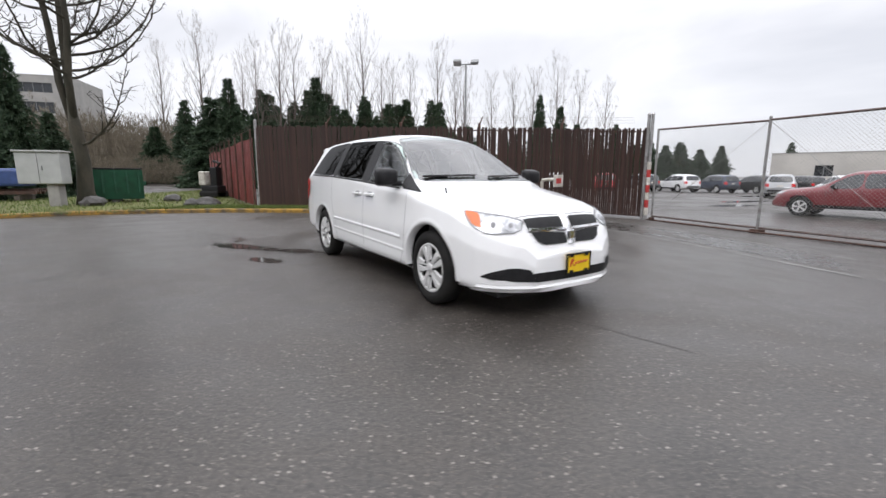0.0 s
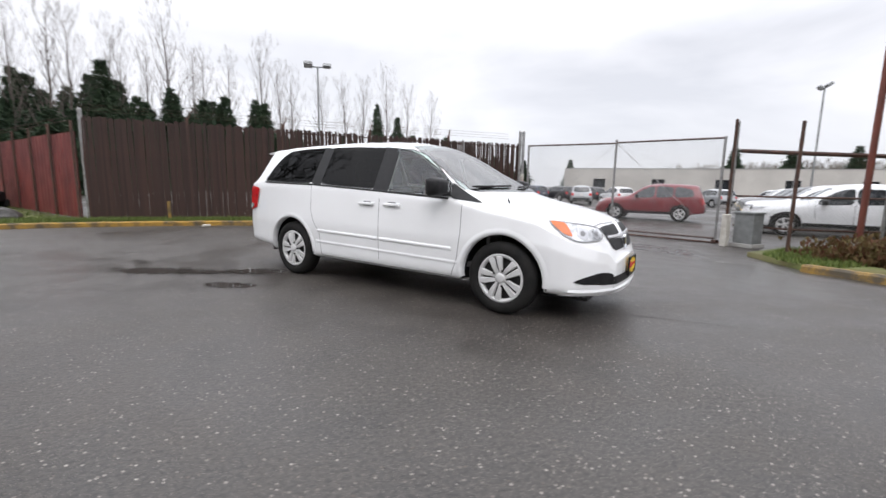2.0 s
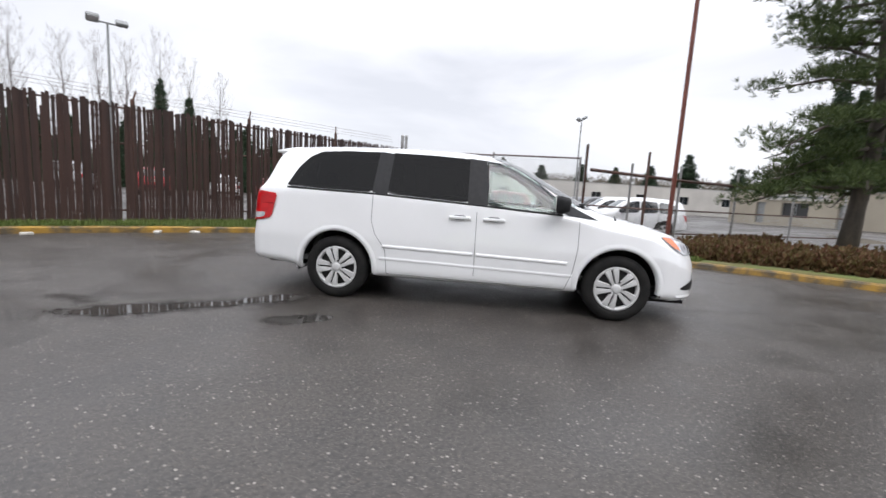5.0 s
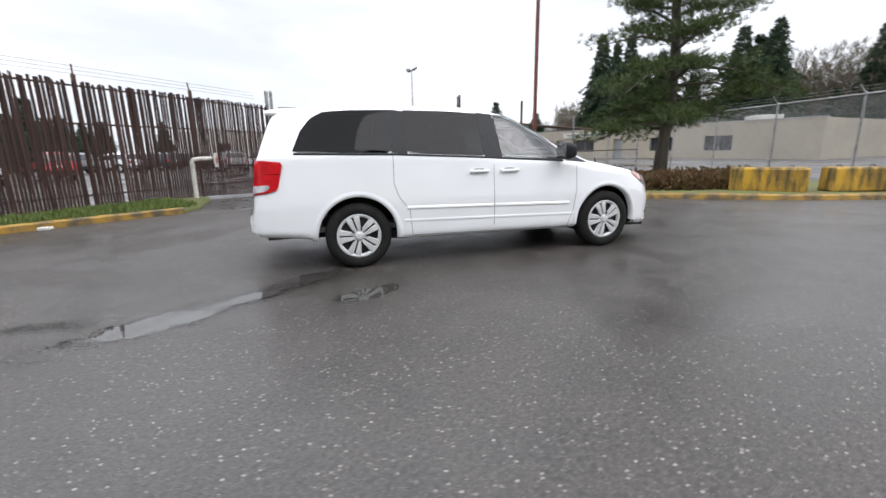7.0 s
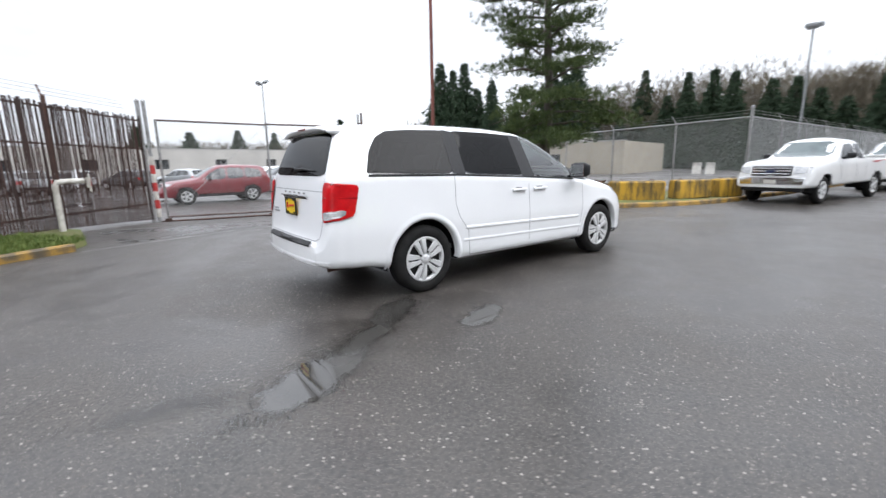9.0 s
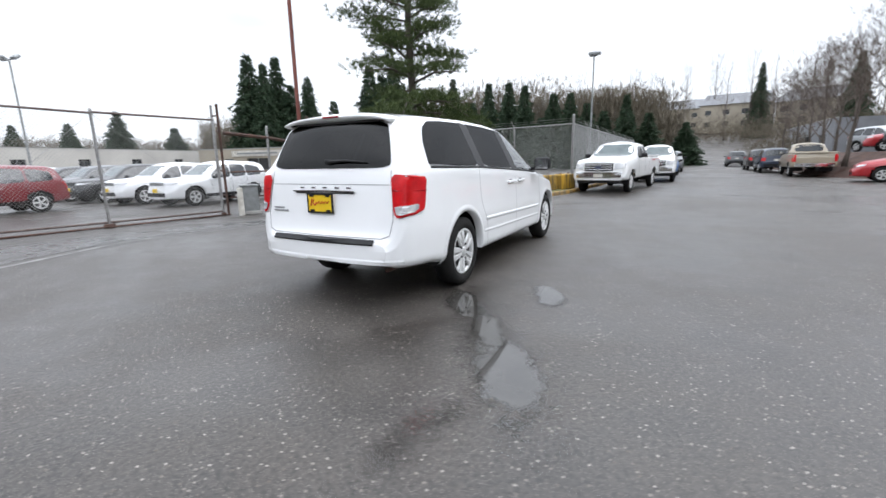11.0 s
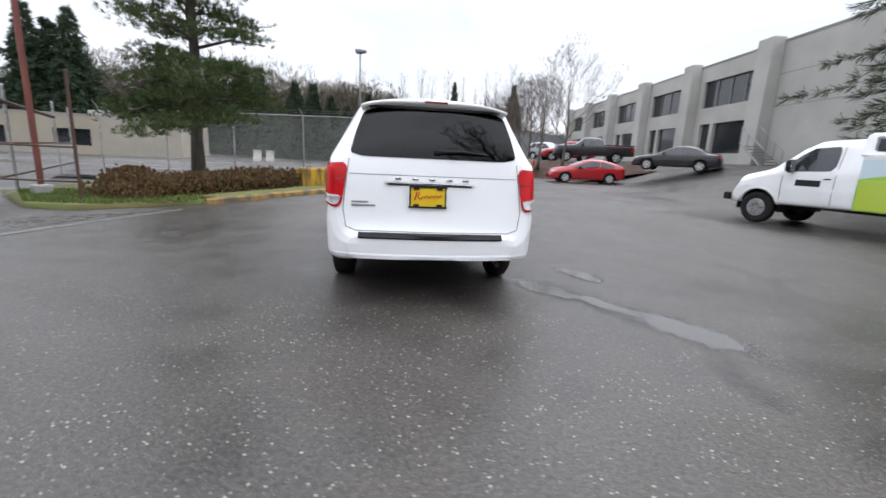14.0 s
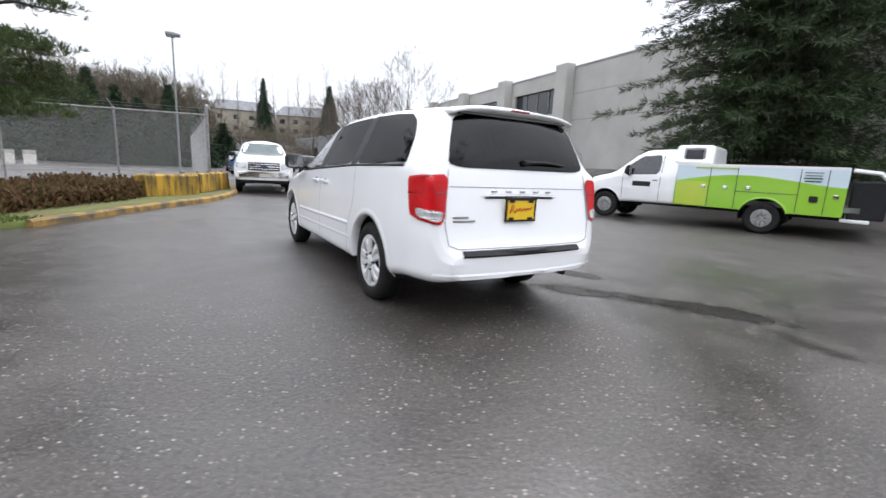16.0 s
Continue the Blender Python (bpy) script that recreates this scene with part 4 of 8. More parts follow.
    # plates, back and front
    for side, c, w, h in (("B", (0.055, 0.918), 0.305, 0.165), ("F", (0.02, 0.475), 0.305, 0.165)):
        p, n = sh.hit(side, *c)
        sx = -1 if side == "B" else 1
        x = p.x + sx * 0.022
        pl = part("number_plate", boxbm((x, c[0], c[1]), (0.012, w, h), 0.004), M_PLATE, root, "yellow dealer plate in a black frame")
        bm = bmesh.new()
        for dz in (1, -1):
            add_box(bm, (x + sx * 0.004, c[0], c[1] + dz * h * 0.5), (0.016, w + 0.02, 0.014))
            add_box(bm, (x + sx * 0.004, c[0] + dz * w * 0.5, c[1]), (0.016, 0.012, h))
        for dy in (-0.10, 0.10):
            add_box(bm, (x + sx * 0.008, c[0] + dy, c[1] + h * 0.40), (0.006, 0.05, 0.018))
            add_box(bm, (x + sx * 0.008, c[0] + dy, c[1] - h * 0.40), (0.006, 0.05, 0.018))
        part("plate_frame", bm, M_BLACKPL, pl)
        bm = bmesh.new()
        script = [(-0.115, -0.03), (-0.095, 0.035), (-0.07, 0.03), (-0.09, 0.0), (-0.06, -0.025), (-0.045, 0.005), (-0.03, -0.01), (-0.01, 0.012), (0.01, -0.01), (0.03, 0.012), (0.05, -0.006), (0.07, 0.014), (0.09, -0.002), (0.115, 0.016)]
        add_tube(bm, [(x + sx * 0.008, c[0] + sx * u, c[1] + v + 0.004) for u, v in script], 0.0055, 5)
        part("plate_script", bm, M_PLATERED, pl)
    # hatch: gap, bright bar, raised letters, badge bars, step pad, wiper, spoiler and brake lamp
    gap = [(-0.725, 1.205), (-0.755, 0.98), (-0.77, 0.80), (-0.745, 0.665), (-0.66, 0.635), (0, 0.63), (0.66, 0.635), (0.745, 0.665), (0.77, 0.80), (0.755, 0.98), (0.725, 1.205)]
    part("hatch_gap", sh.strip(gap, "B", 0.008, 0.002, 8), M_GAPGREY, root)
    # crease drawn as a flat grey line, its shade put into the colour
    part("hatch_crease_shade", sh.strip([(-0.72, 1.085), (0, 1.085), (0.72, 1.085)], "B", 0.006, 0.002, 12), M_GAPGREY, root)
    part("hatch_bar", sh.strip([(-0.35, 1.022), (0.02, 1.028), (0.42, 1.022)], "B", 0.020, 0.006, 12, 0.016), M_CHROME, root)
    # flat dark strip paints the shade below the bar, over the plate
    part("plate_recess_shade", sh.strip([(-0.33, 1.008), (0.40, 1.008)], "B", 0.012, 0.004, 8), M_SEAM, root)
    for dy in (-0.27, -0.13, 0.02, 0.165, 0.31):
        p, n = sh.hit("B", dy, 1.058)
        part("badge_letter", boxbm((p.x - 0.006, dy, 1.058), (0.012, 0.055, 0.018), 0.004), M_CHROME, root)
    for cz, a, b in ((0.865, 0.70, 0.56), (0.838, 0.70, 0.50)):
        p, n = sh.hit("B", 0.6, cz)
        part("model_badge", boxbm((p.x - 0.005, (a + b) / 2, cz), (0.008, a - b, 0.014), 0.003), M_GAPGREY, root)
    part("bumper_step", sh.strip([(-0.60, 0.60), (0, 0.598), (0.64, 0.60)], "B", 0.045, 0.006, 12, 0.006), M_BLACKPL, root)
    part("rear_bumper_crease", sh.strip([(-0.86, 0.435), (-0.5, 0.425), (0, 0.42), (0.5, 0.425), (0.86, 0.435)], "B", 0.06, 0.001, 10, 0.005), M_WHITE, root)
    bm = bmesh.new()
    p0, _ = sh.hit("B", -0.02, 1.285)
    p1, _ = sh.hit("B", -0.46, 1.275)
    add_tube(bm, [p0 + Vector((-0.03, 0, 0)), p0.lerp(p1, 0.5) + Vector((-0.035, 0, 0.012)), p1 + Vector((-0.022, 0, 0))], [0.016, 0.012, 0.007], 6)
    add_box(bm, p0 + Vector((-0.02, 0, 0)), (0.05, 0.06, 0.045), None, 0.012)
    part("rear_wiper", bm, M_BLACKPL, root)
    bm = bmesh.new()
    rows = []
    for k in range(17):
        y = -0.635 + 1.27 * k / 16
        c = 1 - (abs(y) / 0.635) ** 4
        p, _ = sh.hit("T", -0.58, y)
        t, _ = sh.hit("T", -0.70, y)
        rows.append([bm.verts.new(v) for v in ((-0.58, y, p.z + 0.002), (-0.72, y, t.z + 0.012), (-0.855 - 0.02 * c, y, 1.635 + 0.05 * c), (-0.85 - 0.02 * c, y, 1.615 + 0.05 * c), (-0.70, y, 1.60))])
    for a, b in zip(rows, rows[1:]):
        for k in range(5):
            bm.faces.new((a[k], a[(k + 1) % 5], b[(k + 1) % 5], b[k]))
    bm.faces.new(rows[0])
    bm.faces.new(rows[-1][::-1])
    bmesh.ops.recalc_face_normals(bm, faces=bm.faces[:])
    sp = part("roof_spoiler", bm, M_WHITE, root, smooth=True)
    part("brake_lamp", boxbm((-0.872, 0.0, 1.678), (0.014, 0.20, 0.018), 0.004), M_REDDARK, sp)
    part("spoiler_underside", boxbm((-0.80, 0, 1.628), (0.07, 1.14, 0.02), 0.006), M_GLOSSBLK, root)
    # front wipers and cowl
    for y0, y1 in ((-0.74, -0.16), (0.0, 0.58)):
        bm = bmesh.new()
        pts = []
        for k in range(7):
            f = k / 6
            p, n = sh.hit("F", y0 + (y1 - y0) * f, 1.195 + 0.012 * f)
            pts.append(p + n * 0.022)
        add_tube(bm, pts, 0.010, 6)
        add_tube(bm, [pts[0] + Vector((0.05, -0.02, -0.03)), pts[0] + Vector((0.03, 0.1, -0.005)), pts[3]], 0.009, 6)
        part("front_wiper", bm, M_BLACKPL, root)
    # aerial
    p, n = sh.hit("T", 3.05, -0.72)
    part("aerial", tubebm([p, p + Vector((-0.02, 0, 0.05))], [0.010, 0.006], 6), M_BLACKPL, root)
    # cabin
    part("cabin_floor", boxbm((1.1, 0, 0.42), (3.6, 1.6, 0.05)), M_CABIN, root)
    part("dashboard", boxbm((2.62, 0, 0.92), (0.5, 1.5, 0.36), 0.08), M_CABIN, root)
    part("cabin_wall", boxbm((2.87, 0, 0.75), (0.04, 1.6, 0.6)), M_CABIN, root)
    for y in (-0.40, 0.40):
        seat(root, 1.75, y, M_CABIN)
        seat(root, 0.78, y, M_CABIN)
        seat(root, -0.12, y * 0.95, M_CABIN)
    bm = bmesh.new()
    bmesh.ops.create_circle(bm, segments=20, radius=0.18)
    ring = [v.co.copy() for v in bm.verts]
    bm.free()
    bm = tubebm([(0.0, v.x, v.y) for v in ring] + [(0, ring[0].x, ring[0].y)], 0.014, 6)
    add_box(bm, (0.02, 0, 0), (0.04, 0.12, 0.1), None, 0.015)
    add_box(bm, (0.01, 0, 0), (0.012, 0.34, 0.03))
    ob = part("steering_wheel", bm, M_BLACKPL, root)
    ob.location, ob.rotation_euler = (2.28, 0.40, 1.0), (0, radians(-25), 0)
    bm = tubebm([(-0.6, -0.62, 0.34), (-0.94, -0.62, 0.335)], 0.022, 10)
    part("exhaust_pipe", bm, M_RUST, root)
    return root


minivan()


# ---- ground ----
def sheet(name, label, xs, ys, dz, material, fn=gz, kind="structure", category="ground"):
    V, Fc = [], []
    for y in ys:
        for x in xs:
            V.append((x, y, fn(x, y) + dz))
    n = len(xs)
    for j in range(len(ys) - 1):
        for i in range(n - 1):
            Fc.append((j * n + i, j * n + i + 1, (j + 1) * n + i + 1, (j + 1) * n + i))
    ob = raw(name, V, Fc, material, None, "", True)
    return tagged(ob, label, category, "", kind)


def spaced():
    a = list(np.arange(-24, 40.1, 1.0))
    far = [46, 54, 64, 76, 90, 110, 140, 180, 240, 320, 450, 700, 1100]
    return [-v for v in far[::-1]] + [-40, -34, -29] + a + far


sheet("ground", "wet grey asphalt yard with pale stone chips", spaced(), spaced(), 0.0, M_ASPHALT)


def area(name, label, poly, dz, material, category, cell=0.5, kind="structure", thick=0.0):
    """A flat area with a given outline that follows the ground; thick gives it an edge."""
    bm = bmesh.new()
    vs = [bm.verts.new((x, y, 0)) for x, y in poly]
    bm.faces.new(vs)
    xs, ys = [p[0] for p in poly], [p[1] for p in poly]
    for ax, lo, hi in ((0, min(xs), max(xs)), (1, min(ys), max(ys))):
        k = lo + cell
        while k < hi:
            co, no = ((k, 0, 0), (1, 0, 0)) if ax == 0 else ((0, k, 0), (0, 1, 0))
            bmesh.ops.bisect_plane(bm, geom=bm.verts[:] + bm.edges[:] + bm.faces[:], plane_co=co, plane_no=no)
            k += cell
    for v in bm.verts:
        v.co.z = gz(v.co.x, v.co.y) + dz
    bmesh.ops.recalc_face_normals(bm, faces=bm.faces[:])
    if bm.faces and bm.faces[0].normal.z < 0:
        bmesh.ops.reverse_faces(bm, faces=bm.faces[:])
    if thick:
        rim = [e for e in bm.edges if e.is_boundary]
        r = bmesh.ops.extrude_edge_only(bm, edges=rim)
        for v in [g for g in r["geom"] if isinstance(g, bmesh.types.BMVert)]:
            v.co.z -= thick
    ob = part(name, bm, material, None, "", True)
    return tagged(ob, label, category, "", kind)


def smooth_line(pts, n=6):
    """A rounded line through the points."""
    P = [Vector((*p, 0)) for p in pts]
    P = [P[0] * 2 - P[1]] + P + [P[-1] * 2 - P[-2]]
    out = []
    for a, b, c, d in zip(P, P[1:], P[2:], P[3:]):
        for k in range(n):
            t = k / n
            out.append(0.5 * (2 * b + (c - a) * t + (2 * a - 5 * b + 4 * c - d) * t * t + (3 * b - a - 3 * c + d) * t ** 3))
    out.append(P[-2])
    return [(v.x, v.y) for v in out]


def blob(cx, cy, rx, ry, ang, seed, n=40, rough=0.35):
    rnd = random.Random(seed)
    ph = [rnd.uniform(0, 6.28) for _ in range(5)]
    out = []
    for k in range(n):
        t = 6.28319 * k / n
        r = 1 + rough * sum(math.sin((i + 2) * t + ph[i]) / (i + 1.5) for i in range(5))
        x, y = rx * r * math.cos(t), ry * r * math.sin(t)
        c, s = math.cos(radians(ang)), math.sin(radians(ang))
        out.append((cx + x * c - y * s, cy + x * s + y * c))
    return out


def puddle(label, cx, cy, rx, ry, ang, lift, material=None, seed=0):
    """A patch of water; its outline is uneven and its rim fades into the asphalt."""
    bm = bmesh.new()
    vs = [bm.verts.new((x, y, 0)) for x, y in blob(0, 0, rx * 1.6, ry * 1.6, 0, seed, 40, 0.10)]
    bm.faces.new(vs)
    ob = part("puddle", bm, material or M_WATER)
    ob.matrix_world = pose(cx, cy, gz(cx, cy) + lift, 0, 0, ang)
    return tagged(ob, label, "puddle", "", "structure")


for k, (cx, cy, rx, ry, an) in enumerate([(-3.66, 7.52, 0.50, 0.22, 155), (-2.66, 6.27, 0.30, 0.15, -28), (-2.42, 7.06, 0.42, 0.15, 165), (-3.02, 7.22, 0.36, 0.10, 158)]):
    puddle("shallow rain puddle on the asphalt", cx, cy, rx, ry, an, 0.003 + 0.0006 * k, None, 3 + k)
puddle("thin film of rain water running along the asphalt", -3.1, 7.3, 1.35, 0.34, 156, 0.0018, M_FILM, 21)
puddle("thin damp trail beside the puddle on the asphalt", -3.92, 8.2, 0.50, 0.15, 116, 0.0021, M_FILM, 22)
# puddles in the gated lot
for k, (cx, cy, rx, ry, an) in enumerate([(14.5, 22, 1.6, 0.5, 20), (18.0, 26, 2.2, 0.6, 25), (14, 2.5, 3.0, 0.7, 20), (20, 4.0, 4.0, 0.9, 15), (26, 0.0, 5, 1.0, 10), (16, 19.0, 0.9, 0.3, 30), (24, 34, 3, 0.8, 20)]):
    puddle("rain puddle in the gated car lot", cx, cy, rx, ry, an, 0.012, None, 70 + k)


def trail(line, w, seed):
    """The outline of a narrow uneven band along a line."""
    r_ = random.Random(seed)
    Q = smooth_line(line, 8)
    a, b = [], []
    for i, (x, y) in enumerate(Q):
        p, q = Q[max(0, i - 1)], Q[min(len(Q) - 1, i + 1)]
        L = math.hypot(q[0] - p[0], q[1] - p[1])
        nx, ny = -(q[1] - p[1]) / L, (q[0] - p[0]) / L
        f = w * (0.25 + 0.75 * math.sin(math.pi * (i + 0.5) / len(Q)) ** 0.6)
        a.append((x + nx * f * r_.uniform(0.2, 0.8), y + ny * f * r_.uniform(0.2, 0.8)))
        b.append((x - nx * f * r_.uniform(0.2, 0.8), y - ny * f * r_.uniform(0.2, 0.8)))
    return a + b[::-1]


area("asphalt_crack", "thin dark crack in the asphalt beside the minivan", trail([(-0.9, 5.2), (0.2, 4.2), (1.0, 3.7), (1.8, 2.9)], 0.014, 7), 0.0021, M_CRACK, "crack", 2.0)


def kerb(name, label, line, material, w=0.16, h=0.13):
    """A rounded kerb stone row along a line."""
    P = smooth_line(line, 8)
    bm = bmesh.new()
    prev = None
    rnd = random.Random(len(P))
    for i, (x, y) in enumerate(P):
        a, b = P[max(0, i - 1)], P[min(len(P) - 1, i + 1)]
        tx, ty = b[0] - a[0], b[1] - a[1]
        L = math.hypot(tx, ty)
        nx, ny = -ty / L, tx / L
        z = gz(x, y)
        j = rnd.uniform(-0.006, 0.006)
        row = [bm.verts.new((x + nx * o, y + ny * o, z + q + (j if q > 0 else 0))) for o, q in ((-w / 2 - 0.02, -0.02), (-w / 2, h * 0.75), (-w / 2 + 0.03, h), (w / 2 - 0.03, h), (w / 2, h * 0.8), (w / 2, -0.02))]
        if prev:
            for k in range(5):
                bm.faces.new((prev[k], prev[k + 1], row[k + 1], row[k]))
        else:
            bm.faces.new(row[::-1])
        prev = row
    bm.faces.new(prev)
    bmesh.ops.recalc_face_normals(bm, faces=bm.faces[:])
    return tagged(part(name, bm, material), label, "kerb", "", "structure")


K1 = [(1.3, 12.55), (0.4, 12.95), (-1.2, 13.6), (-3.5, 14.25), (-6, 14.45), (-8, 14.3), (-10.5, 13.6), (-12.8, 12.0), (-15.5, 9.5), (-19, 5)]
K2 = [(6.03, 4.7), (5.93, 3.9), (5.84, 3.0), (5.72, 1.2), (5.8, -0.6), (6.45, -2.8), (7.6, -4.8), (10, -9), (17, -20), (28, -37)]
kerb("kerb", "concrete kerb with worn yellow paint by the fence", K1, M_YELLOW)
kerb("kerb", "yellow painted concrete kerb by the street corner", K2, M_YELLOW)


def grass(name, label, poly, n, hmin, hmax, seed, material=None):
    rnd = random.Random(seed)
    xs, ys = [p[0] for p in poly], [p[1] for p in poly]
    V, Fc = [], []
    while len(Fc) < n:
        x, y = rnd.uniform(min(xs), max(xs)), rnd.uniform(min(ys), max(ys))
        if not inside(poly, x, y):
            continue
        a, h, w = rnd.uniform(0, 6.28), rnd.uniform(hmin, hmax), rnd.uniform(0.008, 0.02)
        dx, dy = math.cos(a) * w, math.sin(a) * w
        z = gz(x, y) + 0.10
        lx, ly = rnd.uniform(-0.6, 0.6) * h, rnd.uniform(-0.6, 0.6) * h
        b = len(V)
        V += [(x - dx, y - dy, z), (x + dx, y + dy, z), (x + lx, y + ly, z + h)]
        Fc.append((b, b + 1, b + 2))
    return tagged(raw(name, V, Fc, material or M_GRASS), label, "grass", "", "stuff")


K1s, K2s = smooth_line(K1, 4), smooth_line(K2, 4)
verge1 = [(x, y + 0.06) for x, y in K1s] + [(-19, 16), (-17.5, 33), (-7.2, 16.3), (2.0, 15.0), (3.6, 14.7), (3.4, 13.9), (1.9, 12.75)]
area("verge", "grass verge between kerb and fence", verge1, 0.105, M_SOIL, "verge", 1.5, thick=0.15)
verge2 = [(x + 0.06, y) for x, y in K2s[:24]] + [(9.2, -4.0), (11, -2.5), (12.5, 2), (12, 6.2), (9.0, 6.9), (7.6, 6.6)]
area("verge", "grass verge round the pole and pine", verge2, 0.105, M_SOIL, "verge", 1.0, thick=0.15)
strip1 = [(x, y + 0.05) for x, y in K1s[:25]] + [(-8, 15.7), (2.5, 14.4), (1.9, 12.75)]
grass("grass", "short wet grass along the fence", strip1, 16000, 0.04, 0.14, 5)
grass("grass", "mossy lawn beside the red fence", [(-19, 7), (-8, 14.4), (-7.2, 16.3), (-17.5, 33), (-19, 20)], 9000, 0.04, 0.12, 6)
grass("grass", "tufts of grass at the pole", [(7.3, 6.1), (6.3, 5.2), (6.05, 4.4), (10, 4.2), (11.6, 6.0), (9.2, 6.8)], 6000, 0.04, 0.12, 7)

# pale gutter strips across the gateway
for line, w, lb in (([(1.2, 12.35), (2.6, 11.2), (3.9, 10.0), (5.0, 7.4), (5.55, 5.6)], 0.12, "pale concrete strip across the gateway"), ([(3.9, 13.6), (5.2, 11.6), (6.4, 9.6), (7.0, 8.0), (7.2, 7.4)], 0.10, "concrete edge strip by the sliding gate")):
    P = smooth_line(line, 6)
    area("gutter_strip", lb, [(x - NX * w / 2, y - NY * w / 2) for x, y in P] + [(x + NX * w / 2, y + NY * w / 2) for x, y in P[::-1]], 0.005, M_CONCWET, "gutter", 2.0)
P = smooth_line([(1.9, 12.1), (3.0, 11.2), (4.2, 10.0), (5.3, 7.6), (5.8, 6.0)], 6)
Q = smooth_line([(3.6, 13.7), (5.0, 11.6), (6.2, 9.6), (6.8, 8.0), (6.9, 7.6)], 6)
area("apron", "patched darker asphalt apron before the gate", P + Q[::-1], 0.0025, M_DAMP, "apron", 2.0)


# ---- fences, gate, posts ----
FC, FE = Vector((-6.75, 15.9, 0)), Vector((6.43, 14.05, 0))


def post(parent, x, y, z0, z1, r, mat, name="post", n=8):
    bm = tubebm([(x, y, z0), (x, y, z1)], r, n)
    lathe_cap = bmesh.ops.create_uvsphere(bm, u_segments=n, v_segments=4, radius=r * 1.15)
    bmesh.ops.translate(bm, verts=lathe_cap["verts"], vec=(x, y, z1))
    return part(name, bm, mat, parent)


def link_mesh(name, label, a, b, z0, z1, cell, r, parent):
    """Chain-link wires between two posts: crossing slanted wires."""
    a, b = Vector(a), Vector(b)
    L = (b - a).length
    t = (b - a) / L
    h = z1 - z0
    nrm = Vector((-t.y, t.x, 0))
    V, Fc = [], []
    for sgn in (1, -1):
        k = -h
        while k < L + h:
            s0, q0, s1, q1 = (k, 0, k + h, h) if sgn > 0 else (k + h, 0, k, h)
            u0, u1 = 0.0, 1.0
            ds = s1 - s0
            for lim, up in ((0, False), (L, True)):
                tt = (lim - s0) / ds
                if (ds > 0) == up:
                    u1 = min(u1, tt)
                else:
                    u0 = max(u0, tt)
            if u1 > u0:
                p = a + t * (s0 + ds * u0) + Vector((0, 0, z0 + h * u0))
                q = a + t * (s0 + ds * u1) + Vector((0, 0, z0 + h * u1))
                d = (q - p).normalized()
                e1, e2 = nrm * r, d.cross(nrm).normalized() * r
                base = len(V)
                for o in (p, q):
                    for c, s in ((1, 0), (-0.5, 0.87), (-0.5, -0.87)):
                        V.append(o + e1 * c + e2 * s)
                for m in range(3):
                    Fc.append((base + m, base + (m + 1) % 3, base + 3 + (m + 1) % 3, base + 3 + m))
            k += cell
    ob = raw(name, V, Fc, M_WIRE, parent, label)
    return tagged(ob, kind="stuff")


def rail(parent, a, b, r, mat, name="rail"):
    return part(name, tubebm([a, b], r, 8), mat, parent)


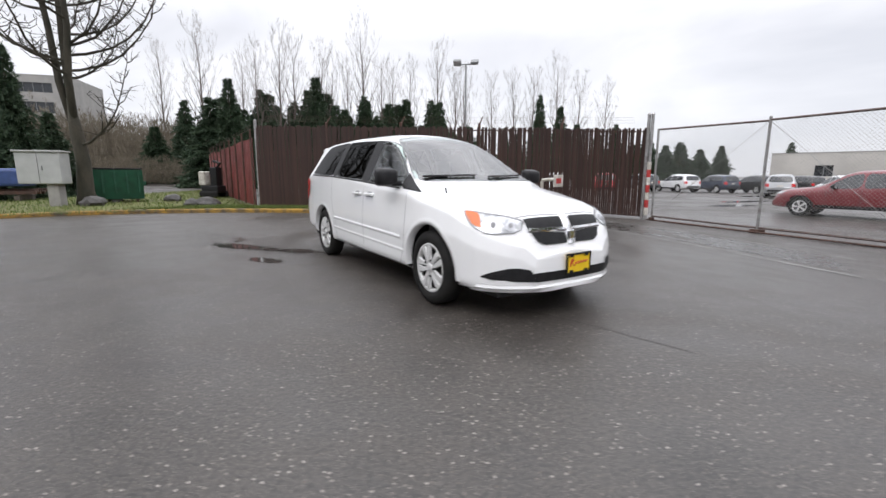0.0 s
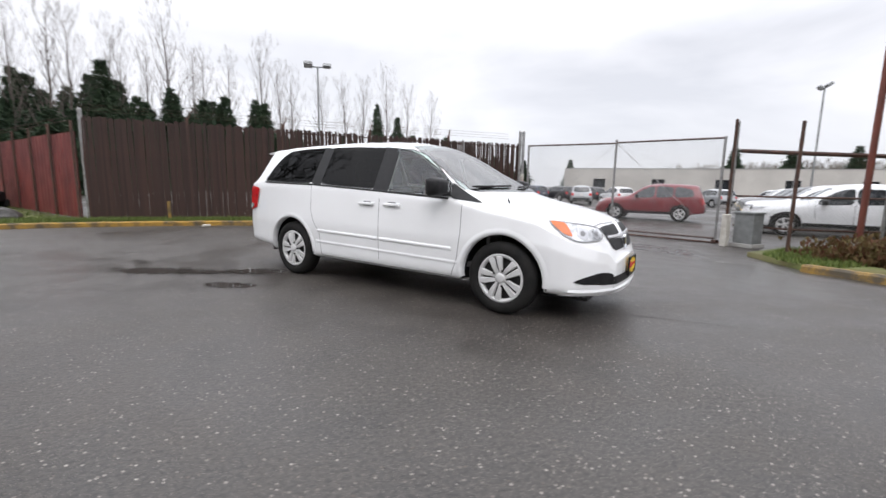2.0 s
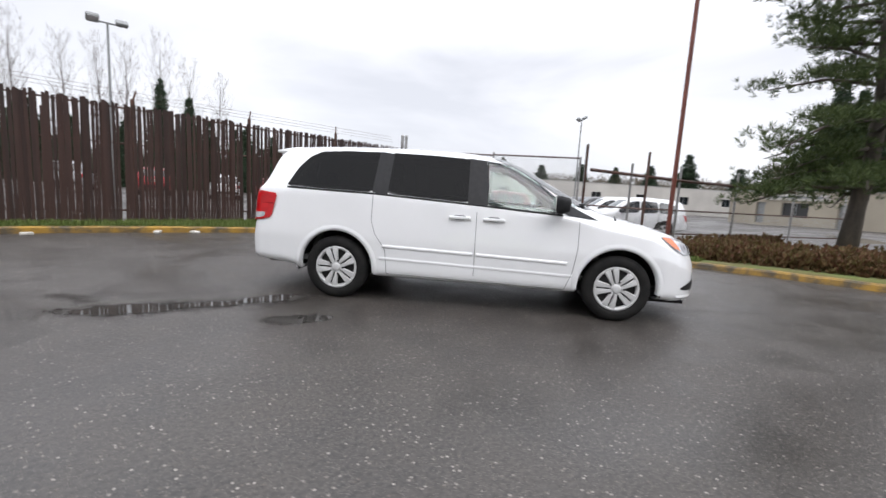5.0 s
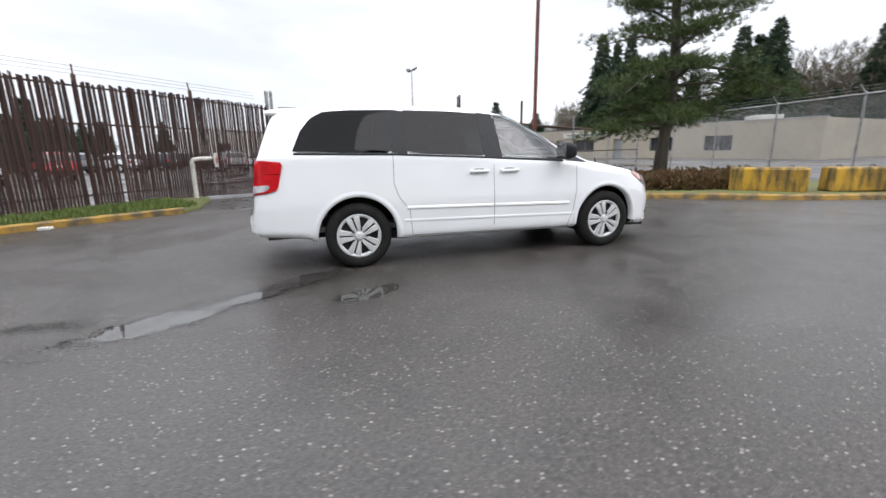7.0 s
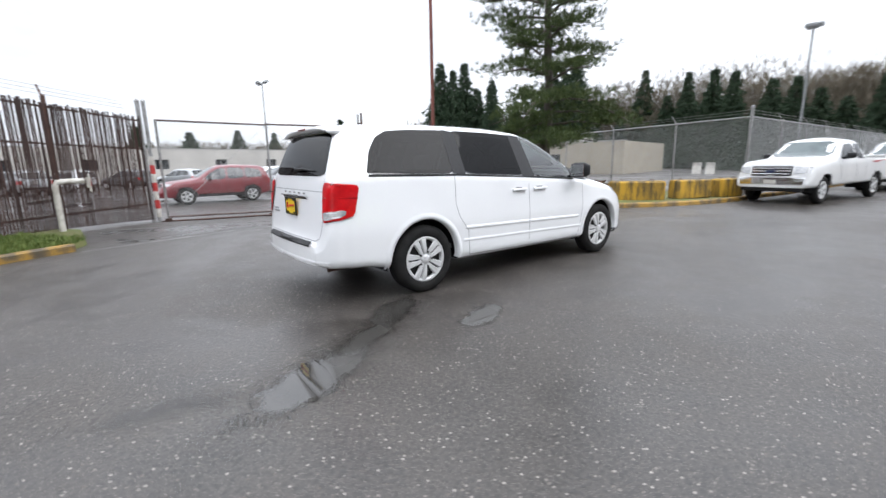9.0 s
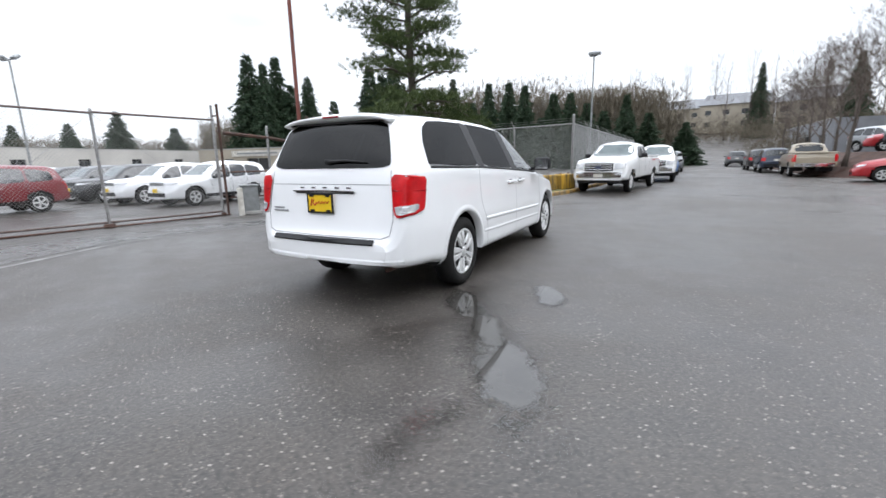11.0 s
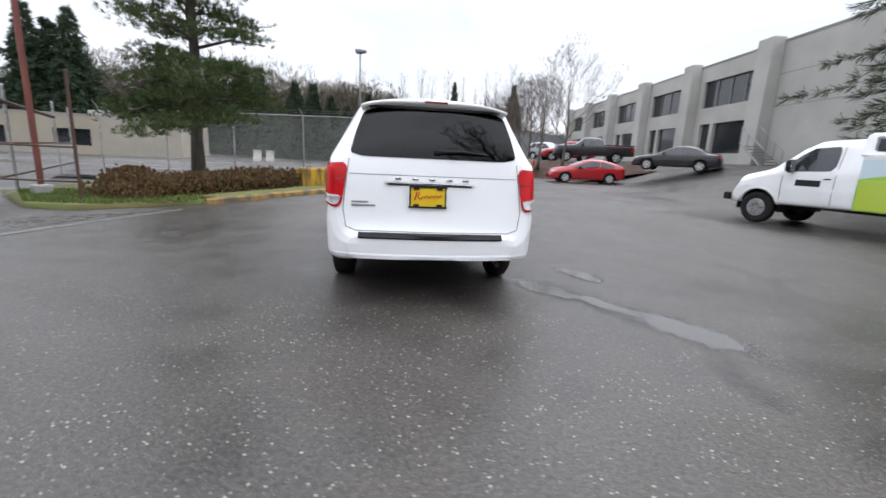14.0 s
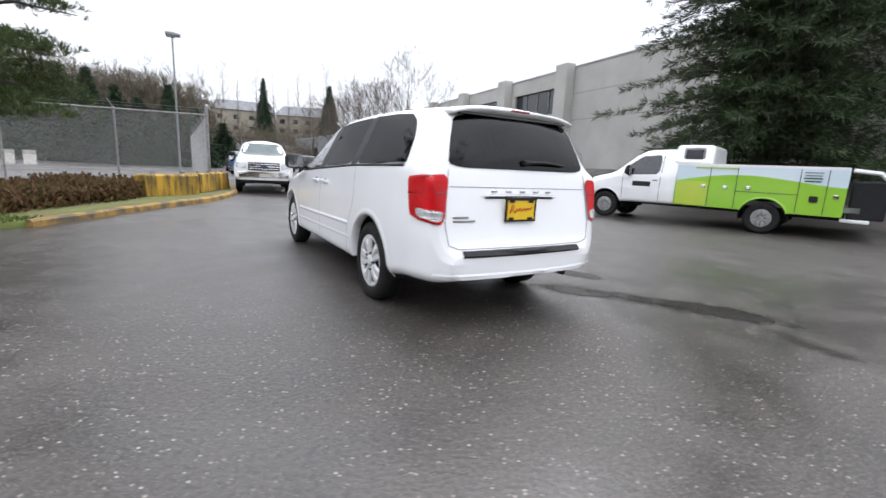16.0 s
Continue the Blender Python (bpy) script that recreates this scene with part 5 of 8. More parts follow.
def slat_fence():
    root = thing("slat_fence", "tall chain-link fence filled with rusty brown slats", "fence")
    d = (FE - FC)
    L = d.length
    t = d / L
    nrm = Vector((-t.y, t.x, 0))
    if nrm.y > 0:
        nrm = -nrm
    rnd = random.Random(12)
    n = 5
    for i in range(n + 1):
        p = FC + t * (L * i / n)
        z = gz(p.x, p.y)
        post(root, p.x - nrm.x * 0.05, p.y - nrm.y * 0.05, z, 3.04 - 0.26 * i / n if i not in (0, n) else 3.1, 0.045 if i not in (0, n) else 0.055, M_GALV if i in (0, n) else M_RUST)
        if 0 < i < n:
            c = Vector((p.x - nrm.x * 0.05, p.y - nrm.y * 0.05, 3.02 - 0.26 * i / n))
            part("outrigger_arm", tubebm([c, c + nrm * -0.18 + Vector((0.1, 0, 0.28))], 0.02, 6), M_RUST, root)
    for za, zb in ((2.84, 2.58), (1.98, 1.84), (0.35, 0.35)):
        rail(root, FC + Vector((0, 0, za)) - nrm * 0.05, FE + Vector((0, 0, zb)) - nrm * 0.05, 0.022, M_RUST)
    for k in range(3):
        zz = 2.86 + 0.09 * k
        part("barbed_wire", tubebm([FC + Vector((0, 0.1 + 0.06 * k, zz + 0.24)), FC.lerp(FE, 0.5) + Vector((0, 0.1 + 0.06 * k, zz + 0.09)), FE.lerp(FC, 0.03) + Vector((0, 0.1 + 0.06 * k, zz))], 0.004, 4), M_RUST, root)
    meshes = []
    for k in range(6):
        bm = bmesh.new()
        w = 0.066 - 0.0006 * k
        cuts = 5
        prev = None
        for j in range(cuts + 1):
            zz = j / cuts
            o = rnd.uniform(-0.004, 0.004)
            top = rnd.uniform(-0.006, 0.006) if j == cuts else 0
            row = [bm.verts.new((o + sx * w / 2, sy * 0.002, zz + top * sx)) for sx, sy in ((-1, -1), (1, -1), (1, 1), (-1, 1))]
            if prev:
                for m in range(4):
                    bm.faces.new((prev[m], prev[(m + 1) % 4], row[(m + 1) % 4], row[m]))
            prev = row
        bm.faces.new(prev)
        me = bpy.data.meshes.new("slat")
        bm.normal_update()
        bm.to_mesh(me)
        bm.free()
        me.materials.append(M_SLAT)
        meshes.append(me)
    cnt = 200
    ang = math.degrees(math.atan2(t.y, t.x))
    for i in range(cnt):
        s = 0.06 + (L - 0.16) * i / (cnt - 1)
        p = FC + t * s
        z = gz(p.x, p.y) + 0.08
        if rnd.random() < 0.012:
            continue
        h = 2.92 - 0.26 * s / L + rnd.uniform(-0.035, 0.045) - z
        if rnd.random() < 0.025:
            h -= rnd.uniform(0.1, 0.5)
        ob = new("slat", rnd.choice(meshes))
        ob.parent = root
        ob.matrix_local = pose(p.x + nrm.x * rnd.uniform(-0.004, 0.004), p.y, z, rnd.uniform(-0.5, 0.5), rnd.uniform(-0.7, 0.7), ang + 13 + rnd.uniform(-2.5, 2.5)) @ Matrix.Diagonal((rnd.uniform(0.96, 1.06), 1, h, 1))
    return root


slat_fence()


def red_fence():
    root = thing("sheet_fence", "dark red corrugated metal sheet fence along the lawn", "fence")
    a, b = Vector((-6.95, 16.1, 0)), Vector((-17.0, 32.0, 0))
    n = 9
    rnd = random.Random(3)
    for i in range(n):
        p, q = a.lerp(b, i / n), a.lerp(b, (i + 0.985) / n)
        bm = bmesh.new()
        t = (q - p)
        nr = Vector((-t.y, t.x, 0)).normalized()
        prev = None
        m = 24
        top = 2.55 + 0.1 * S(i, 3, 9) + rnd.uniform(-0.05, 0.05)
        for k in range(m + 1):
            c = p + t * (k / m) + nr * (0.022 if (k // 2) % 2 else 0)
            z = gz(c.x, c.y) + 0.1
            row = [bm.verts.new((c.x, c.y, z)), bm.verts.new((c.x, c.y, top)), bm.verts.new((c.x - nr.x * 0.015, c.y - nr.y * 0.015, top)), bm.verts.new((c.x - nr.x * 0.015, c.y - nr.y * 0.015, z))]
            if prev:
                for j in range(4):
                    bm.faces.new((prev[j], prev[(j + 1) % 4], row[(j + 1) % 4], row[j]))
            prev = row
        part("panel", bm, M_REDSHEET, root)
        post(root, p.x + nr.x * 0.06, p.y + nr.y * 0.06, gz(p.x, p.y), top + 0.25, 0.035, M_RUST)
    for k in range(2):
        part("barbed_wire", tubebm([a + Vector((0, 0, 2.85 + 0.1 * k)), b + Vector((0, 0, 2.95 + 0.1 * k))], 0.007, 4), M_RUST, root)
    return root


red_fence()


def gate():
    root = thing("sliding_gate", "tall chain-link sliding gate on a ground track", "gate")
    a, c = Vector((6.62, 13.80, 0)), Vector((9.45, 8.65, 0))
    m = Vector((8.25, 11.35, 0))
    for p, q in ((a, m), (m, c)):
        zp, zq = gz(p.x, p.y), gz(q.x, q.y)
        rail(root, p + Vector((0, 0, 2.62)), q + Vector((0, 0, 2.60)), 0.028, M_DULL, "top_rail")
        rail(root, p + Vector((0, 0, zp + 0.14)), q + Vector((0, 0, zq + 0.14)), 0.028, M_DULL, "bottom_rail")
        link_mesh("wire_mesh", "", p, q, zp + 0.14, 2.6, 0.085, 0.0028, root)
    for p, z in ((a, 2.62), (m, 2.68), (c, 2.62)):
        post(root, p.x, p.y, gz(p.x, p.y) + 0.08, z, 0.035, M_GALV)
    part("gate_foot", boxbm((m.x, m.y, gz(m.x, m.y) + 0.05), (0.28, 0.22, 0.1), 0.02), M_RUST, root)
    for p in (a, c):
        part("gate_roller", boxbm((p.x, p.y, gz(p.x, p.y) + 0.05), (0.14, 0.14, 0.1), 0.02), M_RUST, root)
    part("track", tubebm([a + Vector((-0.1, 0.2, gz(a.x, a.y) + 0.015)), c + Vector((0.1, -0.2, gz(c.x, c.y) + 0.015))], 0.025, 6), M_RUST, root)
    part("brace_wire", tubebm([m + Vector((0, 0, 2.6)), a.lerp(m, 0.1) + Vector((0, 0, 0.2))], 0.006, 4), M_GALV, root)
    part("brace_wire", tubebm([m + Vector((0, 0, 2.6)), c.lerp(m, 0.1) + Vector((0, 0, 0.2))], 0.006, 4), M_GALV, root)
    # end post with red and white bands
    p = thing("gate_post", "steel gate post with red and white bands", "post")
    z = gz(6.5, 13.98)
    post(p, 6.5, 13.98, z, 3.1, 0.05, M_GALV)
    for k in range(7):
        part("band", tubebm([(6.5, 13.98, z + 0.15 + 0.24 * k), (6.5, 13.98, z + 0.39 + 0.24 * k)], 0.062, 10), M_REDBAND if k % 2 else M_WHITEPOST, p)
    # double posts at the far end of the gate
    g = thing("gate_post", "rusty pair of gate guide posts with a roller cage", "post")
    for dx, dy, mt in ((0.12, -0.1, M_RUST), (0.42, 0.05, M_GALV)):
        post(g, 9.5 + dx, 8.6 + dy, gz(9.5, 8.6), 3.05, 0.038, mt)
    for zz in (0.35, 1.1, 2.3, 2.75):
        part("cross_bar", tubebm([(9.62, 8.5, zz), (9.92, 8.65, zz)], 0.022, 6), M_RUST, g)
    b = thing("gate_motor", "grey gate motor cabinet beside the posts", "gate motor")
    z = gz(9.6, 7.9)
    part("cabinet", boxbm((9.55, 7.85, z + 0.48), (0.42, 0.5, 0.8), 0.03, None), M_LAMPGREY, b)
    part("cabinet_lid", boxbm((9.55, 7.85, z + 0.90), (0.48, 0.56, 0.05), 0.012), M_LAMPGREY, b)
    part("foot", boxbm((9.55, 7.85, z + 0.05), (0.5, 0.6, 0.1), 0.01), M_CONC, b)
    w = thing("bollard", "leaning weathered wooden bollard by the gate", "bollard")
    part("shaft", boxbm((9.1, 8.15, gz(9.1, 8.15) + 0.42), (0.16, 0.16, 0.86), 0.02), M_WHITEPOST, w)


gate()


def open_fence():
    """The low railing and tall posts that run on from the gate."""
    root = thing("pipe_fence", "low pipe and wire fence with tall bare posts", "fence")
    P = [Vector(p) for p in ((9.75, 8.4, 0), (9.95, 7.1, 0), (11.6, 6.0, 0), (13.8, 4.6, 0), (16.4, 3.0, 0), (19.0, 1.4, 0))]
    for i, p in enumerate(P):
        z = gz(p.x, p.y)
        if i:
            post(root, p.x, p.y, z, 2.45, 0.04, M_GALV)
        if i + 1 < len(P):
            q = P[i + 1]
            for zz in (1.05, 0.25):
                rail(root, p + Vector((0, 0, zz)), q + Vector((0, 0, zz)), 0.025, M_RUST)
            link_mesh("wire_mesh", "", p, q, z + 0.1, 1.05, 0.09, 0.0028, root)
    # sagging cable tray between the tall posts
    part("cable_tray", tubebm([P[0] + Vector((0, 0, 2.25)), P[1] + Vector((0, 0, 2.12)), P[2] + Vector((0, 0, 2.05)), P[4] + Vector((0, 0, 1.95))], 0.055, 6), M_RUST, root)
    f = thing("fence_post", "thin rusty steel post in the grass", "post")
    post(f, 8.2, 6.15, gz(8.2, 6.15), 2.62, 0.035, M_RUST)
    part("rail", tubebm([(8.2, 6.15, 1.05), (9.95, 7.1, 1.05)], 0.02, 6), M_RUST, f)
    part("rail", tubebm([(8.2, 6.15, 0.3), (9.95, 7.1, 0.3)], 0.02, 6), M_RUST, f)


open_fence()


def wire_fence():
    root = thing("chain_link_fence", "galvanised chain-link fence with angled barbed wire arms", "fence")
    C = Vector((8.63, -5.15, 0))
    legs = [[C, Vector((11.5, -4.2, 0)), Vector((14.6, -3.0, 0)), Vector((17.7, -1.8, 0)), Vector((20.8, -0.6, 0))],
            [C] + [C + Vector((DX, DY, 0)) * (3.3 * k) for k in range(1, 9)]]
    for leg in legs:
        for i, (p, q) in enumerate(zip(leg, leg[1:])):
            z0 = max(gz(p.x, p.y), gz(q.x, q.y))
            rail(root, p + Vector((0, 0, 2.72)), q + Vector((0, 0, 2.72)), 0.024, M_GALV, "top_rail")
            link_mesh("wire_mesh", "", p, q, 0.05 + z0, 2.7, 0.07, 0.003, root)
            for k in range(2):
                part("barbed_wire", tubebm([p + Vector((0, 0, 2.85 + 0.1 * k)), q + Vector((0, 0, 2.85 + 0.1 * k))], 0.006, 4), M_GALV, root)
        for i, p in enumerate(leg[0 if leg is legs[0] else 1:]):
            corner = leg is legs[0] and i == 0
            post(root, p.x, p.y, gz(p.x, p.y), 3.05 if corner else 2.75, 0.055 if corner else 0.036, M_GALV)
            if not corner:
                part("outrigger_arm", tubebm([p + Vector((0, 0, 2.72)), p + Vector((0.05, 0.18, 3.02))], 0.018, 5), M_GALV, root)


wire_fence()


def barrier(x, y, ang, L, label):
    b = thing("concrete_block", label, "barrier", pose(x, y, gz(x, y) + 0.1, 0, 0, ang), "traffic blocks")
    bm = boxbm((0, 0, 0.29), (L, 0.42, 0.58), 0.05)
    rnd = random.Random(int(L * 100))
    for v in bm.verts:
        v.co += Vector((rnd.uniform(-0.012, 0.012), rnd.uniform(-0.012, 0.012), rnd.uniform(-0.012, 0.012)))
        v.co.y *= 1.12 - 0.22 * v.co.z
    part("block", bm, M_YELLOWBLK, b)
    for dx in (-L * 0.28, L * 0.28):
        part("lifting_eye", tubebm([(dx - 0.06, 0, 0.57), (dx - 0.04, 0, 0.63), (dx + 0.04, 0, 0.63), (dx + 0.06, 0, 0.57)], 0.012, 5), M_RUST, b)


barrier(6.92, -0.2, -108, 1.6, "weathered yellow concrete traffic block with rust stains")
barrier(7.05, -2.05, -84, 1.25, "weathered yellow concrete traffic block, half black")
barrier(7.35, -3.5, -76, 1.0, "weathered yellow concrete traffic block, half black")


def pipe_marker():
    b = thing("sign_post", "bent white pipe post carrying a small square board", "sign post")
    bm = tubebm([(3.14, 14.05, gz(3.14, 14.05)), (3.14, 14.05, 1.0), (3.17, 14.02, 1.07), (3.3, 13.9, 1.09), (3.52, 13.75, 1.09)], 0.055, 10)
    part("pipe", bm, M_WHITEPOST, b)
    m = pose(3.56, 13.66, 1.05, 0, 0, 35)
    bd = part("board", boxbm((0, 0, 0), (0.42, 0.03, 0.36), 0.01, m), M_WHITEPOST, b)
    part("lettering", boxbm((0, -0.018, 0), (0.22, 0.01, 0.16), 0.0, m), M_REDBAND, bd)
    part("clamp", boxbm((0, 0.03, 0), (0.10, 0.05, 0.22), 0.01, m), M_WHITEPOST, b)


pipe_marker()
m_ = thing("utility_marker", "small yellow utility marker stake in the grass", "marker")
part("stake", boxbm((-4.6, 14.9, 0.34), (0.08, 0.03, 0.55), 0.01), M_YELLOW, m_)


def pole(x, y, h, r, mat, label):
    p = thing("utility_pole", label, "pole")
    part("shaft", tubebm([(x, y, gz(x, y)), (x, y, 1.0), (x + 0.05, y, h)], [r, r, r * 0.8], 12), mat, p)
    part("base", boxbm((x, y, gz(x, y) + 0.17), (0.36, 0.36, 0.34), 0.05), M_CONC, p)


pole(10.48, 5.94, 16, 0.068, M_POLE, "tall red-brown painted steel pole on a concrete foot")


def yard_lamp(x, y, h, ang, label, r=0.07, heads=(-1, 1)):
    p = thing("street_lamp", label, "street lamp")
    z = gz(x, y)
    part("pole", tubebm([(x, y, z), (x, y, h)], [r, r * 0.7], 8), M_LAMPGREY, p)
    c, s = math.cos(radians(ang)), math.sin(radians(ang))
    part("cross_arm", tubebm([(x + c * 0.55 * min(heads), y + s * 0.55 * min(heads), h), (x + c * 0.55 * max(heads), y + s * 0.55 * max(heads), h)], 0.04, 6), M_LAMPGREY, p)
    for k in heads:
        m = pose(x + c * 0.55 * k, y + s * 0.55 * k, h + 0.12, 35 * k, 0, ang)
        hd = part("lamp_head", boxbm((0, 0, 0), (0.5, 0.42, 0.2), 0.06, m), M_LAMPGREY, p)
        part("lens", boxbm((0, -0.0, -0.11), (0.4, 0.34, 0.02), 0.0, m), M_CLEARLENS, hd)


yard_lamp(1.36, 28.85, 8.1, -10, "twin-head floodlight pole behind the fence")
yard_lamp(35.3, 19.7, 8.5, 50, "twin-head floodlight pole in the car lot", 0.08)
yard_lamp(14.56, -12.5, 7.3, 30, "grey floodlight pole behind the wire fence", 0.06, (-0.25, 0.1))


# ---- trees ----
def limb(bm, p, d, L, r, depth, rnd, up, spread, twigs, kids=3, seg=4, rmin=0.006):
    """A bent tapering limb that splits again; the last ends are kept for twigs."""
    pts, rad = [p], [r]
    for k in range(seg):
        d = (d + Vector((rnd.uniform(-1, 1), rnd.uniform(-1, 1), rnd.uniform(-1, 1))) * 0.14 + Vector((0, 0, up))).normalized()
        p = p + d * (L / seg)
        pts.append(p)
        rad.append(r * (1 - 0.72 * (k + 1) / seg))
    add_tube(bm, pts, rad, 7 if r > 0.06 else 5 if r > 0.02 else 3)
    if depth == 0:
        twigs.append((pts[-1], d))
        return
    for k in range(kids):
        f = rnd.uniform(0.35, 1.0)
        i = min(seg - 1, int(f * seg))
        q = pts[i].lerp(pts[i + 1], f * seg - i)
        a = rnd.uniform(0, 6.28)
        side = d.orthogonal().normalized()
        side = (side * math.cos(a) + d.cross(side) * math.sin(a))
        limb(bm, q, (d + side * spread).normalized(), L * rnd.uniform(0.5, 0.72), max(rmin, r * (1 - 0.72 * f) * 0.75), depth - 1, rnd, up, spread, twigs, kids, seg, rmin)


def bare_mesh(h, r, seed, limbs=12, depth=2, up=0.10, spread=0.8, first=0.25, lean=0.0, long_=0.30, kids=3, thin=0.006):
    rnd = random.Random(seed)
    bm, tw = bmesh.new(), []
    pts, rad = [], []
    x = y = 0.0
    for k in range(9):
        f = k / 8
        pts.append(Vector((x, y, h * f)))
        rad.append(r * (1 - 0.9 * f) * (1.35 if k == 0 else 1))
        x += rnd.uniform(-1, 1) * h * 0.012 + lean * h / 8
        y += rnd.uniform(-1, 1) * h * 0.012
    add_tube(bm, pts, rad, 9)
    cr = bmesh.new()
    for k in range(limbs):
        f = first + (0.97 - first) * (k + rnd.random()) / limbs
        i = min(7, int(f * 8))
        q = pts[i].lerp(pts[i + 1], f * 8 - i)
        a = k * 2.4 + rnd.uniform(-0.4, 0.4)
        d = Vector((math.cos(a), math.sin(a), rnd.uniform(0.25, 0.8) + up * 3)).normalized()
        limb(cr, q, d, h * long_ * (1.15 - 0.75 * f), r * (1 - 0.85 * f) * 0.42, depth, rnd, up, spread, tw, kids, 4, thin)
    for p, d in tw:
        for _ in range(3):
            e = (d + Vector((rnd.uniform(-1, 1), rnd.uniform(-1, 1), rnd.uniform(-0.4, 1))) * 0.8).normalized()
            add_tube(cr, [p, p + e * h * 0.02, p + e * h * 0.045 + Vector((0, 0, h * 0.008))], [thin, thin * 0.7, thin * 0.4], 3)
    return bm, cr


def bare_tree(x, y, h, r, seed, label, mats=(None, None), **kw):
    t = thing("bare_tree", label, "tree", pose(x, y, gz(x, y) + kw.pop("dz", 0.0)))
    a, b = bare_mesh(h, r, seed, **kw)
    part("trunk", a, mats[0] or M_BARK, t, smooth=True)
    part("crown", b, mats[1] or M_TWIG, t)
    return t


def tuft(V, Fc, p, d, L, w, rnd, n):
    """Small pointed needle sprays around a twig end."""
    for _ in range(n):
        e = (d + Vector((rnd.uniform(-1, 1), rnd.uniform(-1, 1), rnd.uniform(-0.8, 0.9))) * 0.9).normalized()
        s = e.cross(Vector((rnd.uniform(-1, 1), rnd.uniform(-1, 1), rnd.uniform(-1, 1)))).normalized() * w
        l = L * rnd.uniform(0.6, 1.2)
        b = len(V)
        V += [p - s * 0.3, p + e * l * 0.55 + s, p + e * l, p + e * l * 0.5 - s]
        Fc.append((b, b + 1, b + 2, b + 3))


def conifer_mesh(h, r, seed, first=0.08, levels=20, per=7, n=3, L=0.5, w=0.10, droop=0.25, ragged=0.35, bulge=1.0):
    """Trunk, and tiers of branches that carry needle sprays along their whole length."""
    rnd = random.Random(seed)
    bm = tubebm([(0, 0, -0.2), (0, 0, h * 0.5), (0, 0, h * 0.98)], [h * 0.022, h * 0.014, 0.02], 8)
    V, Fc = [], []
    for k in range(levels):
        f = (k + rnd.random() * 0.8) / levels
        z = h * (first + (1 - first) * f)
        rr = r * (1 - f) ** (0.85 / bulge) * rnd.uniform(1 - ragged, 1.1) + 0.12
        for j in range(per if f < 0.75 else max(3, per - 3)):
            a = 6.283 * j / per + k * 1.7 + rnd.uniform(-0.35, 0.35)
            Lb = rr * rnd.uniform(1 - ragged, 1.08)
            c, s = math.cos(a), math.sin(a)
            end = Vector((c * Lb, s * Lb, z - droop * Lb + 0.25 * droop * Lb))
            st = Vector((0, 0, z))
            mid = st.lerp(end, 0.5) + Vector((0, 0, 0.06 * Lb))
            add_tube(bm, [st, mid, end], [max(0.012, h * 0.004), 0.012, 0.004], 3)
            steps = max(2, int(Lb / (L * 0.42)))
            for q in range(1, steps + 1):
                g = q / steps
                p = st.lerp(mid, g * 2) if g < 0.5 else mid.lerp(end, g * 2 - 1)
                d = Vector((c, s, -droop))
                side = Vector((-s, c, 0)) * rnd.uniform(-1, 1) * 0.32 * Lb * (1.15 - g)
                tuft(V, Fc, p + side * 0.7, (d + side).normalized(), L, w, rnd, n)
    tuft(V, Fc, Vector((0, 0, h * 0.97)), Vector((0, 0, 1)), L, w * 0.6, rnd, 6)
    return bm, V, Fc


def conifer(x, y, h, r, seed, label, nm=None, name="conifer", **kw):
    t = thing(name, label, "tree", pose(x, y, gz(x, y)))
    bm, V, Fc = conifer_mesh(h, r, seed, **kw)
    part("trunk", bm, M_BARK, t)
    raw("crown", V, Fc, nm or M_FARN, t)
    return t


def pine():
    """The big pine at the street corner: bare lower trunk, separate foliage pads on spreading limbs."""
    t = thing("pine_tree", "tall dark green pine with spreading limbs at the street corner", "tree", pose(10.5, 1.6, gz(10.5, 1.6) + 0.1))
    rnd = random.Random(21)
    H = 13.5
    pts = [Vector((0.12 * math.sin(k * 0.9), 0.1 * math.cos(k * 1.3), H * k / 10)) for k in range(11)]
    bm = tubebm(pts, [0.20 * (1 - 0.8 * k / 10) * (1.25 if k == 0 else 1) for k in range(11)], 10)
    V, Fc = [], []
    for k in range(62):
        f = 0.13 + 0.85 * ((k + rnd.random()) / 62) ** 1.25
        z = H * f
        i = min(9, int(f * 10))
        st = pts[i].lerp(pts[i + 1], f * 10 - i)
        a = k * 2.4 + rnd.uniform(-0.5, 0.5)
        env = 3.7 * (1.0 - 0.42 * abs(f - 0.28) / 0.28 if f < 0.28 else 1.0 - 0.72 * ((f - 0.28) / 0.72) ** 1.2)
        if 0.36 < f < 0.46:
            env *= 0.55
        L = env * rnd.uniform(0.5, 1.0)
        c, s = math.cos(a), math.sin(a)
        end = st + Vector((c * L, s * L, rnd.uniform(-0.10, 0.22) * L - (0.22 * L if f < 0.3 else 0)))
        mid = st.lerp(end, 0.5) + Vector((0, 0, 0.08 * L))
        add_tube(bm, [st, mid, end], [0.075 * (1.1 - f), 0.04, 0.012], 5)
        for q in range(int(3 + L * 2.3)):
            g = rnd.uniform(0.25, 1.02)
            p = st.lerp(mid, g * 2) if g < 0.5 else mid.lerp(end, g * 2 - 1)
            off = Vector((-s, c, 0)) * rnd.uniform(-1, 1) * (0.28 * L * (1.2 - g) + 0.2)
            cen = p + off + Vector((0, 0, rnd.uniform(0, 0.14)))
            add_tube(bm, [p, cen], [0.012, 0.006], 3)
            for _ in range(26):
                u = Vector((rnd.gauss(0, 0.25), rnd.gauss(0, 0.25), rnd.gauss(0.05, 0.09)))
                tuft(V, Fc, cen + u * 1.15, Vector((u.x, u.y, 0.45)).normalized(), 0.20, 0.0085, rnd, 12)
    part("trunk", bm, M_BARK, t, smooth=True)
    raw("crown", V, Fc, M_NEEDLE, t)


